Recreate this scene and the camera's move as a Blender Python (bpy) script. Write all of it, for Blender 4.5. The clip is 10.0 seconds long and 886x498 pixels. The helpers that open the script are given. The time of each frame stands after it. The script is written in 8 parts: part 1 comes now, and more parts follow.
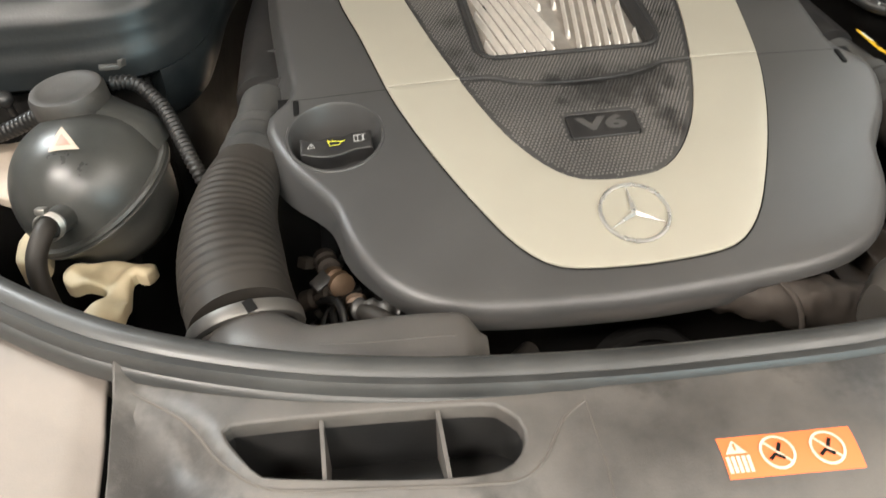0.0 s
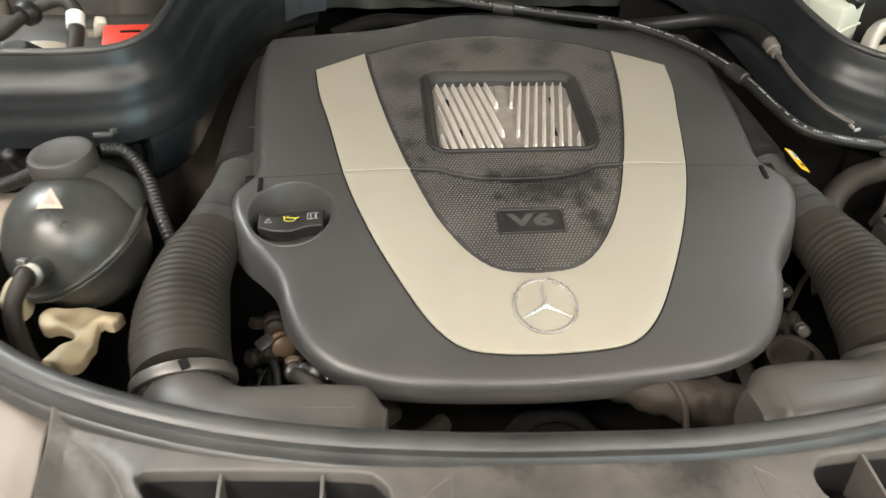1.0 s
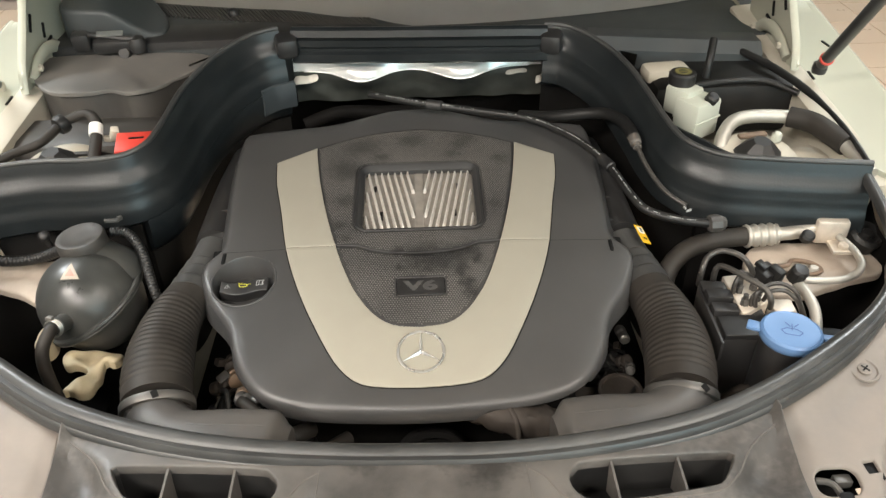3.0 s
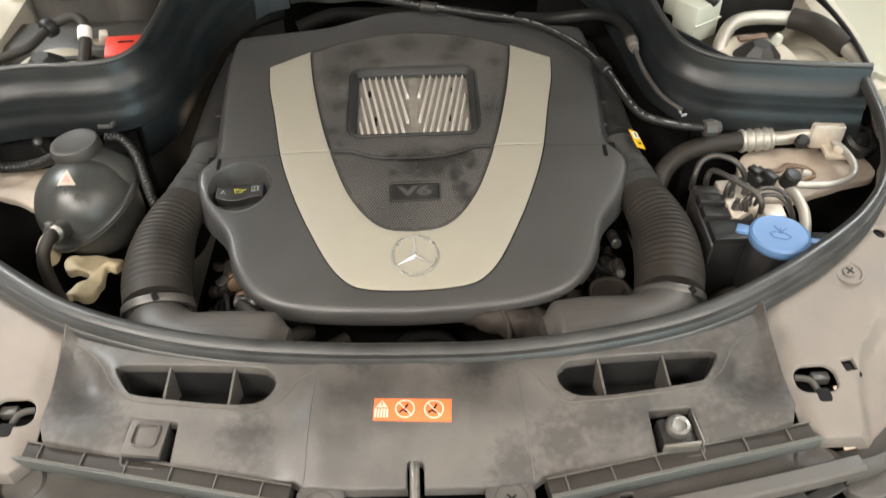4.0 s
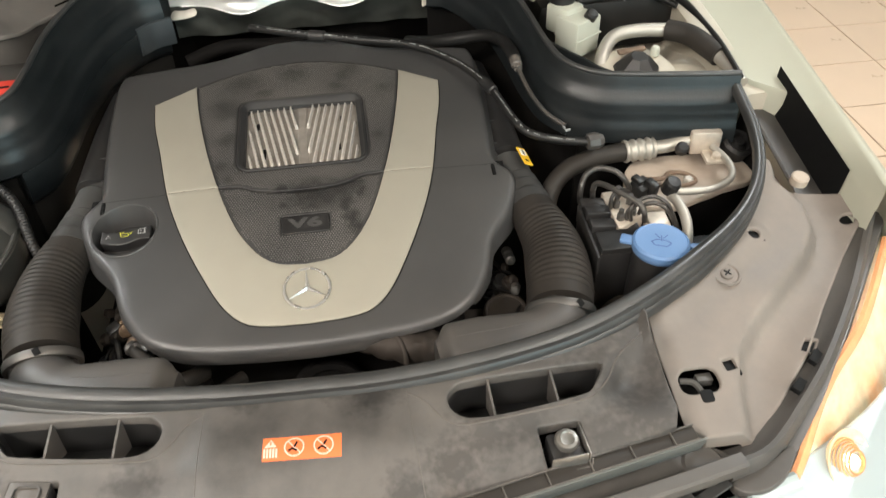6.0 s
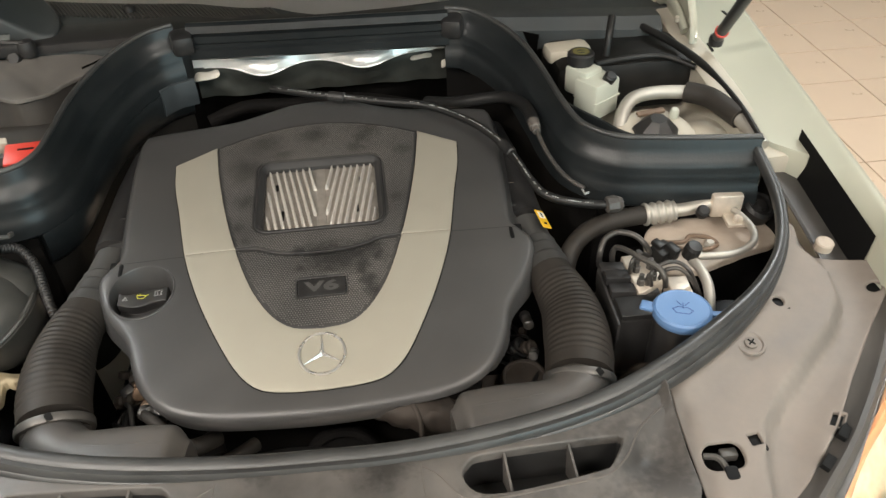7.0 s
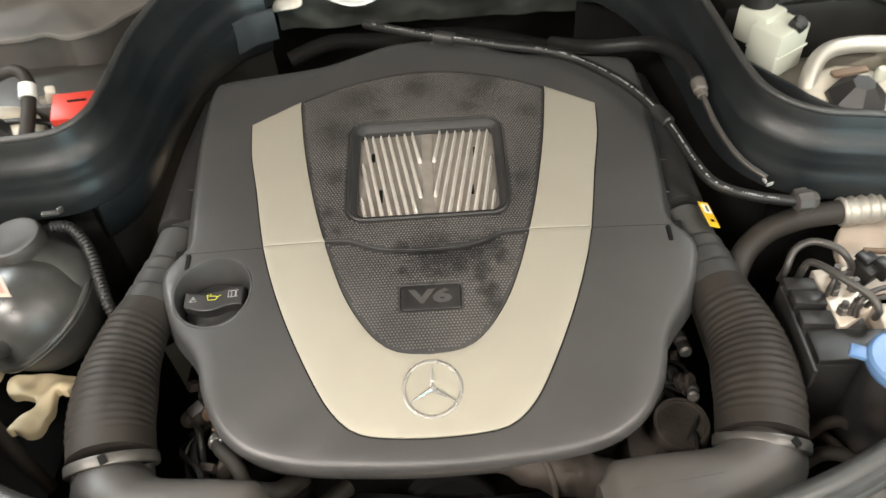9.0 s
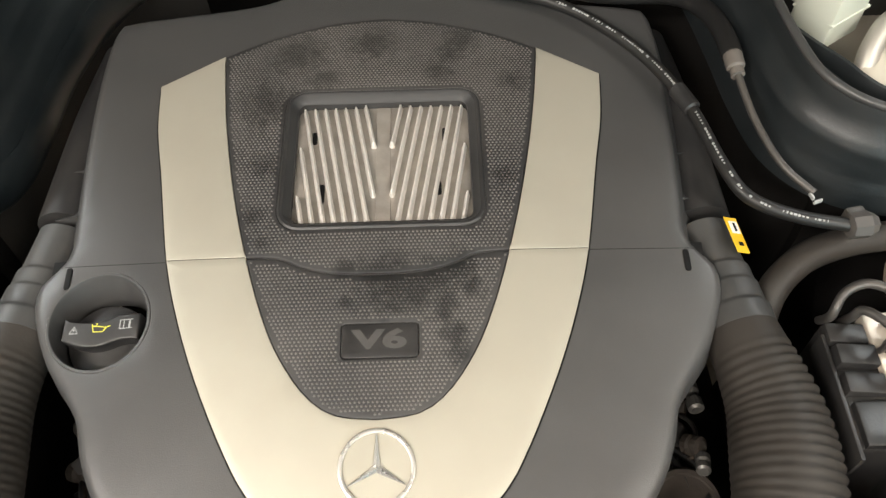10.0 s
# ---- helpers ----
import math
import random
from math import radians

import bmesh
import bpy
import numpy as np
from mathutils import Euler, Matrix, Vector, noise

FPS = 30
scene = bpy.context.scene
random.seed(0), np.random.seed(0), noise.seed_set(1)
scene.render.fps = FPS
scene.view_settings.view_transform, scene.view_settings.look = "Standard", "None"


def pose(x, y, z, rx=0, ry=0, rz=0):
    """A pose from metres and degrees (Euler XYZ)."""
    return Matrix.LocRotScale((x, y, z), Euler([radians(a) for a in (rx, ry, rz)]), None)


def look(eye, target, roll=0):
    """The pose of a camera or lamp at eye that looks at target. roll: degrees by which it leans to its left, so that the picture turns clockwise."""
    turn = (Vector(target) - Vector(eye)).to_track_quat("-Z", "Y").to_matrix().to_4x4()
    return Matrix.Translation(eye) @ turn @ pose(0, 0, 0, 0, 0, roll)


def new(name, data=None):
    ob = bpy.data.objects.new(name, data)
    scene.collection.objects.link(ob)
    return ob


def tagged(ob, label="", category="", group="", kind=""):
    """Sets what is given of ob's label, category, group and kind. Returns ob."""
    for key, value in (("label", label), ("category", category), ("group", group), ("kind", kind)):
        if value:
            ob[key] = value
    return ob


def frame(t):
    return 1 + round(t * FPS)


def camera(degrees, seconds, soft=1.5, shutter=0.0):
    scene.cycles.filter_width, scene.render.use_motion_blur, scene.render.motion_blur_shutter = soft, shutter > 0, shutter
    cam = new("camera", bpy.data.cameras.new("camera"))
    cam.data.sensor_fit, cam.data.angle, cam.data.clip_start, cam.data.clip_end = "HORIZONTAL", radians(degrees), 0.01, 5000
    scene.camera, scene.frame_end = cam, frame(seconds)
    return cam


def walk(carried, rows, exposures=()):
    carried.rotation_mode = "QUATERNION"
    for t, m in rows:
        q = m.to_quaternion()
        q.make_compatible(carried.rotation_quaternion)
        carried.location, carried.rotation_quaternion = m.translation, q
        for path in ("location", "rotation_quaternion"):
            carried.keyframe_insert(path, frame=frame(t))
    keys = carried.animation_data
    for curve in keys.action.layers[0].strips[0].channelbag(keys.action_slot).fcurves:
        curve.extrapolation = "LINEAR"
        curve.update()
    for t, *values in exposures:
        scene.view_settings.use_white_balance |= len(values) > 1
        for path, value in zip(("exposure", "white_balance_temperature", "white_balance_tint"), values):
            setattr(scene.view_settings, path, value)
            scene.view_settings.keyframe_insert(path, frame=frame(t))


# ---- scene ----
import mathutils

cam = camera(59.5, 10.0, soft=1.4, shutter=0.35)
PATH = [
    (0, (-0.242, -0.495, 1.351), (-0.019, 1.003, 0.043), -1.3),
    (0.2, (-0.237, -0.496, 1.350), (0.002, 1.026, 0.098), -0.1),
    (0.4, (-0.221, -0.492, 1.376), (0.013, 1.044, 0.140), 1.1),
    (0.5, (-0.212, -0.485, 1.387), (0.026, 1.063, 0.144), 1.6),
    (0.7, (-0.180, -0.492, 1.405), (0.032, 1.056, 0.180), 2.0),
    (0.9, (-0.161, -0.515, 1.421), (0.026, 1.031, 0.190), 2.5),
    (1, (-0.156, -0.544, 1.428), (0.006, 1.033, 0.207), 1.7),
    (1.2, (-0.145, -0.577, 1.476), (-0.036, 0.970, 0.238), -0.4),
    (1.5, (-0.125, -0.642, 1.524), (-0.038, 0.95, 0.317), -2.2),
    (1.7, (-0.114, -0.690, 1.547), (-0.011, 0.917, 0.386), -1.9),
    (2, (-0.084, -0.727, 1.579), (0.031, 0.899, 0.42), -1.7),
    (2.2, (-0.049, -0.744, 1.599), (0.055, 0.887, 0.446), -1.6),
    (3.3, (0.015, -0.738, 1.637), (0.047, 0.855, 0.428), -1.2),
    (3.5, (0.017, -0.739, 1.638), (0.052, 0.826, 0.393), -1.4),
    (3.7, (0.021, -0.742, 1.636), (0.053, 0.777, 0.359), -1.5),
    (4, (0.022, -0.75, 1.637), (0.052, 0.719, 0.28), -1.5),
    (4.2, (0.023, -0.756, 1.635), (0.054, 0.669, 0.253), -1.3),
    (4.5, (0.026, -0.763, 1.63), (0.057, 0.637, 0.202), -1.3),
    (4.7, (0.030, -0.760, 1.628), (0.062, 0.612, 0.194), -1.4),
    (5, (0.04, -0.765, 1.632), (0.099, 0.622, 0.192), -1.5),
    (5.2, (0.054, -0.769, 1.635), (0.140, 0.623, 0.224), -1.7),
    (5.5, (0.073, -0.763, 1.637), (0.219, 0.666, 0.245), -1.7),
    (5.7, (0.081, -0.758, 1.641), (0.262, 0.69, 0.273), -1.5),
    (6.8, (0.101, -0.724, 1.664), (0.262, 0.827, 0.412), -2.3),
    (7, (0.097, -0.724, 1.661), (0.241, 0.839, 0.422), -2.4),
    (7.2, (0.088, -0.725, 1.661), (0.202, 0.832, 0.434), -2.7),
    (7.5, (0.057, -0.729, 1.664), (0.097, 0.846, 0.433), -2.8),
    (7.7, (0.051, -0.727, 1.667), (0.001, 0.836, 0.446), -3.8),
    (8, (0.05, -0.717, 1.663), (-0.119, 0.857, 0.442), -5.0),
    (8.2, (0.072, -0.707, 1.660), (-0.142, 0.847, 0.444), -5.7),
    (8.3, (0.085, -0.690, 1.658), (-0.138, 0.853, 0.430), -6.0),
    (8.5, (0.083, -0.652, 1.643), (-0.088, 0.893, 0.385), -5.6),
    (8.7, (0.066, -0.588, 1.629), (-0.029, 0.908, 0.328), -4.7),
    (9, (0.036, -0.464, 1.61), (-0.003, 0.941, 0.187), -4.7),
    (9.2, (0.014, -0.399, 1.586), (0.021, 0.939, 0.120), -3.4),
    (9.4, (0.010, -0.337, 1.571), (0.038, 0.946, 0.056), -2.2),
    (9.5, (0.02, -0.31, 1.565), (0.039, 0.96, 0.02), -2.3),
    (9.7, (0.045, -0.273, 1.559), (0.056, 0.947, -0.006), -1.7),
    (10, (0.057, -0.236, 1.544), (0.065, 0.962, -0.057), -1.5),
]
walk(cam, [(t, look(eye, target, roll)) for t, eye, target, roll in PATH],
     [(0, 0.17), (0.5, 0.17), (1.0, 0.14), (2.0, 0.04), (3.5, -0.1), (4.5, -0.15), (5.0, -0.25), (5.5, -0.18), (7.0, -0.34), (7.5, -0.27), (8.5, -0.06), (9.5, 0.16), (10.0, 0.14)])

# ---- light: a bright workshop, cool daylight from the open front, warm lamps overhead ----
world = bpy.data.worlds.new("workshop_air")
scene.world = world
world.use_nodes = True
world.node_tree.nodes["Background"].inputs[0].default_value = (0.75, 0.85, 0.9, 1)
world.node_tree.nodes["Background"].inputs[1].default_value = 0.003


def area_lamp(name, m, sx, sy, watts, color):
    data = bpy.data.lights.new(name, "AREA")
    data.shape, data.size, data.size_y, data.energy, data.color = "RECTANGLE", sx, sy, watts, color
    ob = new(name, data)
    ob.matrix_world = m
    return ob


# fixtures lie out of view; rear pair added to brighten floor and wings
LAMP_ROWS = [(-1.9, -1.5), (1.9, -1.5), (-1.0, -2.9), (1.0, -2.9), (-2.3, 1.3), (2.1, 1.25)]
for lx, ly in LAMP_ROWS:
    area_lamp("ceiling_lamp", pose(lx, ly, 3.27), 1.2, 0.5, (134 if lx < 0 else 72) * (1.25 if ly > 0 else 1.0), (0.92, 0.98, 1.0) if ly > 0 else (1.0, 0.925, 0.845))
area_lamp("door_daylight", look((1.4, -4.4, 1.7), (0.1, 0, 1.0)), 4.0, 2.4, 165, (0.62, 0.93, 1.0))

# ---- materials ----
MATS = {}


def material(name, base, rough=0.5, metal=0.0, vary=0.15, scale=40.0, bump=0.05, bump_scale=400.0, dust=0.0,
             dust_color=(0.32, 0.29, 0.25), dust_scale=6.0, coat=0.0, spec=0.5):
    """A surface with broad and fine variation of tone and gloss, fine relief, and an uneven film of dust."""
    m = bpy.data.materials.new(name)
    m.use_nodes = True
    nt = m.node_tree
    nd, ln = nt.nodes, nt.links
    p = nd["Principled BSDF"]
    tc = nd.new("ShaderNodeTexCoord")
    n1, n2, n3 = (nd.new("ShaderNodeTexNoise") for _ in range(3))
    for n, s, d in ((n1, scale, 5.0), (n2, bump_scale, 3.0), (n3, dust_scale, 6.0)):
        n.inputs["Scale"].default_value = s
        n.inputs["Detail"].default_value = d
        ln.new(tc.outputs["Object"], n.inputs["Vector"])
    n3.inputs["Roughness"].default_value = 0.65
    mix = nd.new("ShaderNodeMix")
    mix.data_type = "RGBA"
    mix.inputs[6].default_value = (*[c * (1 - vary) for c in base], 1)
    mix.inputs[7].default_value = (*[min(1, c * (1 + vary)) for c in base], 1)
    ln.new(n1.outputs["Fac"], mix.inputs[0])
    ramp = nd.new("ShaderNodeMapRange")
    ramp.inputs[1].default_value, ramp.inputs[2].default_value = 0.33, 0.76
    ramp.inputs[3].default_value, ramp.inputs[4].default_value = 0.0, dust
    ln.new(n3.outputs["Fac"], ramp.inputs[0])
    mix2 = nd.new("ShaderNodeMix")
    mix2.data_type = "RGBA"
    ln.new(ramp.outputs[0], mix2.inputs[0])
    ln.new(mix.outputs[2], mix2.inputs[6])
    mix2.inputs[7].default_value = (*dust_color, 1)
    ln.new(mix2.outputs[2], p.inputs["Base Color"])
    rr = nd.new("ShaderNodeMapRange")
    rr.inputs[3].default_value, rr.inputs[4].default_value = max(0.03, rough - 0.1), min(1, rough + 0.1)
    ln.new(n1.outputs["Fac"], rr.inputs[0])
    ra = nd.new("ShaderNodeMath")
    ra.operation = "ADD"
    ra.use_clamp = True
    ln.new(rr.outputs[0], ra.inputs[0])
    ln.new(ramp.outputs[0], ra.inputs[1])
    ln.new(ra.outputs[0], p.inputs["Roughness"])
    p.inputs["Metallic"].default_value = metal
    p.inputs["Coat Weight"].default_value = coat
    p.inputs["Specular IOR Level"].default_value = spec
    if bump:
        b = nd.new("ShaderNodeBump")
        b.inputs["Strength"].default_value = bump
        b.inputs["Distance"].default_value = 0.001
        ln.new(n2.outputs["Fac"], b.inputs["Height"])
        ln.new(b.outputs[0], p.inputs["Normal"])
    MATS[name] = m
    return m


COVER = material("cover_plastic", (0.047, 0.0467, 0.0467), 0.34, vary=0.10, scale=18, bump=0.18, bump_scale=900, dust=0.12, dust_color=(0.15, 0.142, 0.132), dust_scale=5)
PANEL_MESH = material("panel_mesh_base", (0.018, 0.018, 0.019), 0.55, vary=0.3, scale=14, bump=0.1, dust=0.10, dust_scale=9)
DOTS = material("panel_dots", (0.080, 0.077, 0.073), 0.5, vary=0.5, scale=11, bump=0, dust=0.2, dust_scale=7)
BAND = material("champagne_paint", (0.395, 0.375, 0.312), 0.42, metal=0.35, vary=0.05, scale=30, bump=0.06, bump_scale=1500, dust=0.05)
GROOVE = material("groove_black", (0.006, 0.006, 0.006), 0.6, vary=0.2, spec=0.15)
PRINT = material("faded_print", (0.30, 0.305, 0.30), 0.5, vary=0.2, scale=200, bump=0)
FIN_BED = material("cast_bed", (0.32, 0.295, 0.265), 0.42, metal=0.5, vary=0.4, scale=60, bump=0.3, bump_scale=200, dust=0.25)
CHROME = material("chrome", (0.72, 0.73, 0.75), 0.16, metal=1.0, vary=0.06, bump=0.02)
ALU = material("cast_aluminium", (0.68, 0.61, 0.52), 0.42, metal=0.5, vary=0.3, scale=60, bump=0.25, bump_scale=220, dust=0.15)
BADGE = material("satin_chrome", (0.62, 0.615, 0.60), 0.28, metal=0.75, vary=0.06, bump=0.02)
FIN = material("polished_cast_fins", (0.72, 0.69, 0.65), 0.36, metal=0.45, vary=0.25, scale=70, bump=0.2, bump_scale=260, dust=0.1)
ALU_PIPE = material("aluminium_pipe", (0.44, 0.42, 0.375), 0.48, metal=0.65, vary=0.12, scale=50, bump=0.06, dust=0.12)
RUBBER = material("seal_rubber", (0.027, 0.0275, 0.0275), 0.32, vary=0.2, scale=25, bump=0.08, bump_scale=500, dust=0.22, dust_color=(0.15, 0.148, 0.14), dust_scale=9)
WALL_PLASTIC = material("partition_plastic", (0.0072, 0.0094, 0.0106), 0.33, vary=0.35, scale=12, bump=0.14, bump_scale=350, dust=0.07, dust_color=(0.13, 0.13, 0.125), dust_scale=14, spec=0.36)
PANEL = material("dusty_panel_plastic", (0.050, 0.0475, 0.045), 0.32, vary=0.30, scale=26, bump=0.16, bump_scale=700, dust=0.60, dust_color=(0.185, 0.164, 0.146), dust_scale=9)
RAIL_FACE = material("grey_green_plastic", (0.075, 0.083, 0.080), 0.38, vary=0.2, scale=18, bump=0.1, dust=0.35, dust_color=(0.18, 0.175, 0.16), dust_scale=9)
DIRTY_YELLOW = material("dirty_yellow_print", (0.15, 0.14, 0.05), 0.6, vary=0.5, scale=120, bump=0.1)
LABEL_INK = material("label_ink", (0.72, 0.50, 0.40), 0.5, vary=0.1, bump=0)
LIP = material("worn_lip_plastic", (0.075, 0.067, 0.060), 0.42, vary=0.15, scale=14, bump=0.15, bump_scale=600, dust=0.35, dust_color=(0.20, 0.177, 0.155), dust_scale=6)
SIDE = material("side_panel_plastic", (0.135, 0.118, 0.103), 0.50, vary=0.15, scale=14, bump=0.14, bump_scale=800, dust=0.45, dust_color=(0.36, 0.31, 0.27), dust_scale=5)
HOSE = material("hose_rubber", (0.020, 0.0172, 0.0146), 0.52, vary=0.3, scale=30, bump=0.12, dust=0.2, dust_color=(0.085, 0.075, 0.064), dust_scale=11, spec=0.3)
COLLAR = material("collar_rubber", (0.022, 0.0225, 0.0225), 0.36, vary=0.2, scale=25, bump=0.08, dust=0.30, dust_color=(0.15, 0.145, 0.135), dust_scale=10)
DUCT = material("duct_plastic", (0.050, 0.0475, 0.045), 0.38, vary=0.18, scale=20, bump=0.15, bump_scale=600, dust=0.32, dust_color=(0.18, 0.16, 0.14), dust_scale=6)
TANK = material("tank_plastic", (0.024, 0.0255, 0.0245), 0.27, vary=0.25, scale=14, bump=0.06, dust=0.34, dust_color=(0.15, 0.142, 0.125), dust_scale=9)
BLACK = material("black_plastic", (0.012, 0.012, 0.0125), 0.40, vary=0.25, scale=35, bump=0.1, dust=0.15, dust_color=(0.13, 0.12, 0.11), dust_scale=16)
# near-black: the deep shade of the bay is put into this colour
DARK = material("bay_black", (0.0045, 0.0042, 0.004), 0.7, vary=0.5, scale=24, bump=0.3, bump_scale=120, dust=0.15, dust_color=(0.022, 0.019, 0.016), dust_scale=20, spec=0.10)
# dim tone, a little lighter than DARK, for half-shaded surfaces
DIM_PLASTIC = material("dim_plastic", (0.008, 0.0077, 0.007), 0.5, vary=0.4, scale=18, bump=0.2, bump_scale=200, dust=0.2, dust_color=(0.032, 0.029, 0.025), dust_scale=12, spec=0.25)
LID = material("dusty_lid_plastic", (0.075, 0.071, 0.066), 0.48, vary=0.15, scale=16, bump=0.15, bump_scale=500, dust=0.75, dust_color=(0.215, 0.20, 0.18), dust_scale=7)
CABLE = material("cable_black", (0.010, 0.010, 0.010), 0.4, vary=0.2, scale=60, bump=0.05, dust=0.08, dust_color=(0.1, 0.09, 0.08), spec=0.35)
PAINT = material("pale_car_paint", (0.395, 0.40, 0.325), 0.35, vary=0.06, scale=10, bump=0.02, dust=0.16, dust_color=(0.5, 0.46, 0.37), dust_scale=8, coat=0.4)
PRIMER = material("pale_body_metal", (0.45, 0.42, 0.35), 0.5, vary=0.1, scale=16, bump=0.08, dust=0.4, dust_color=(0.40, 0.35, 0.27), dust_scale=9)
BUMPER = material("bumper_paint", (0.32, 0.37, 0.375), 0.25, vary=0.03, scale=8, bump=0.01, coat=0.5)
FOIL = material("heat_shield_foil", (0.88, 0.88, 0.86), 0.34, metal=0.6, vary=0.10, scale=40, bump=0.2, bump_scale=60, dust=0.06)
SHADED_FOIL = material("shaded_foil", (0.10, 0.105, 0.095), 0.30, metal=0.6, vary=0.4, scale=30, bump=0.4, bump_scale=50, dust=0.2, dust_color=(0.05, 0.05, 0.045))
BLUE = material("blue_plastic", (0.108, 0.212, 0.405), 0.4, vary=0.08, scale=20, bump=0.04, dust=0.08)
ORANGE = material("orange_label", (0.75, 0.16, 0.045), 0.5, vary=0.05, scale=60, bump=0.02, dust=0.06)
RED = material("red_plastic", (0.52, 0.045, 0.03), 0.4, vary=0.08, bump=0.03)
YELLOW = material("yellow_label", (0.72, 0.44, 0.02), 0.45, vary=0.05, bump=0)
YELLOW_INK = material("yellow_ink", (0.58, 0.56, 0.05), 0.5, vary=0.03, bump=0)
WHITE_INK = material("white_ink", (0.75, 0.74, 0.70), 0.5, vary=0.05, bump=0)
GREY_INK = material("grey_ink", (0.060, 0.058, 0.056), 0.45, vary=0.3, scale=90, bump=0)
CREAM = material("aged_cream_plastic", (0.52, 0.44, 0.29), 0.55, vary=0.25, scale=28, bump=0.15, bump_scale=150, dust=0.35, dust_color=(0.3, 0.24, 0.15), dust_scale=18)
RESERVOIR = material("translucent_reservoir", (0.48, 0.50, 0.425), 0.4, vary=0.06, scale=16, bump=0.03, dust=0.12)
PIN = material("cream_pin_plastic", (0.36, 0.30, 0.24), 0.55, vary=0.2, scale=60, bump=0.1, dust=0.3)
SHELF = material("stained_chassis_metal", (0.47, 0.405, 0.34), 0.5, vary=0.15, scale=24, bump=0.1, dust=0.5, dust_color=(0.30, 0.235, 0.175), dust_scale=16)
PIPE = material("dark_brake_pipe", (0.045, 0.042, 0.040), 0.35, metal=0.4, vary=0.2, scale=60, bump=0.03, dust=0.2)
DARK_BLUE = material("dark_blue_print", (0.045, 0.095, 0.24), 0.5, vary=0.1, bump=0)
PAD = material("insulation_felt", (0.030, 0.030, 0.031), 0.9, vary=0.25, scale=30, bump=0.3, bump_scale=150, dust=0.2)
COPPER = material("rusty_bracket", (0.17, 0.12, 0.085), 0.65, metal=0.3, vary=0.4, scale=50, bump=0.3)
CARTON = material("brown_engine_metal", (0.043, 0.036, 0.031), 0.62, metal=0.3, vary=0.4, scale=36, bump=0.3, bump_scale=160, dust=0.2, dust_color=(0.085, 0.070, 0.056), spec=0.25)
BOLT = material("worn_steel_bolt", (0.30, 0.29, 0.27), 0.28, metal=0.8, vary=0.35, scale=90, bump=0.1, dust=0.35, dust_color=(0.08, 0.07, 0.06), dust_scale=60)
BEZEL = material("bezel_plastic", (0.020, 0.020, 0.0205), 0.45, vary=0.15, scale=20, bump=0.08, dust=0.12, dust_color=(0.12, 0.115, 0.11), dust_scale=9)
RUST = material("tarnished_brass", (0.15, 0.098, 0.060), 0.42, metal=0.5, vary=0.35, scale=60, bump=0.2, dust=0.25, dust_color=(0.12, 0.09, 0.07))
CLAMP = material("clamp_band", (0.085, 0.083, 0.08), 0.35, metal=0.5, vary=0.15, bump=0.05, dust=0.2)
REFLECTOR = material("lamp_reflector", (0.92, 0.80, 0.60), 0.30, metal=0.5, vary=0.2, scale=40, bump=0.1, dust=0.85, dust_color=(0.8, 0.36, 0.12), dust_scale=14)
LENS_AMBER = material("amber_reflector", (0.62, 0.28, 0.13), 0.2, metal=0.2, vary=0.25, scale=60, bump=0.1)
TILE = material("floor_tile", (0.62, 0.47, 0.345), 0.28, vary=0.08, scale=5, bump=0.0, dust=0.1, dust_color=(0.5, 0.40, 0.32), dust_scale=2)
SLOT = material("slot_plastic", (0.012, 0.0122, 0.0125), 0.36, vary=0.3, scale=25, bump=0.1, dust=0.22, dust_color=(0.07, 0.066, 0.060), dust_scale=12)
PLATE_GREY = material("blue_grey_plate", (0.026, 0.032, 0.036), 0.42, vary=0.12, scale=25, bump=0.05, dust=0.15, dust_color=(0.15, 0.15, 0.145))
LIT_BULB = bpy.data.materials.new("lit_bulb")
LIT_BULB.use_nodes = True
LIT_BULB.node_tree.nodes["Principled BSDF"].inputs["Emission Color"].default_value = (1.0, 0.80, 0.42, 1)
LIT_BULB.node_tree.nodes["Principled BSDF"].inputs["Emission Strength"].default_value = 9.0
GROUT = material("floor_grout", (0.36, 0.29, 0.24), 0.8, vary=0.2, scale=30)
WALL = material("workshop_wall", (0.40, 0.40, 0.38), 0.7, vary=0.05, scale=3, bump=0.1, bump_scale=80, dust=0.1)
CEIL = material("workshop_ceiling", (0.45, 0.45, 0.43), 0.8, vary=0.03, scale=3)
# pale base colour carries the bright reflections of the windscreen
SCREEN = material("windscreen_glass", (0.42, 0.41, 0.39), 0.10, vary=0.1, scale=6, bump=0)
SCUTTLE = material("scuttle_plastic", (0.030, 0.036, 0.038), 0.5, vary=0.2, scale=20, bump=0.15, dust=0.2, dust_color=(0.12, 0.11, 0.10), dust_scale=8)
FADED_RED = material("faded_red_print", (0.46, 0.17, 0.13), 0.5, vary=0.15, scale=90, bump=0)
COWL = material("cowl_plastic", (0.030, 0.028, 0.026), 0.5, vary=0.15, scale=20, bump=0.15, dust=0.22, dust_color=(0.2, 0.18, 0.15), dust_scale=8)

glass = bpy.data.materials.new("clear_lens")
glass.use_nodes = True
gp = glass.node_tree.nodes["Principled BSDF"]
gp.inputs["Base Color"].default_value = (0.95, 0.97, 0.97, 1)
gp.inputs["Roughness"].default_value = 0.04
gp.inputs["Transmission Weight"].default_value = 1.0
gp.inputs["IOR"].default_value = 1.12

lamp_glow = bpy.data.materials.new("lamp_diffuser")
lamp_glow.use_nodes = True
lp = lamp_glow.node_tree.nodes["Principled BSDF"]
lp.inputs["Emission Color"].default_value = (1.0, 0.94, 0.85, 1)
lp.inputs["Emission Strength"].default_value = 4.0

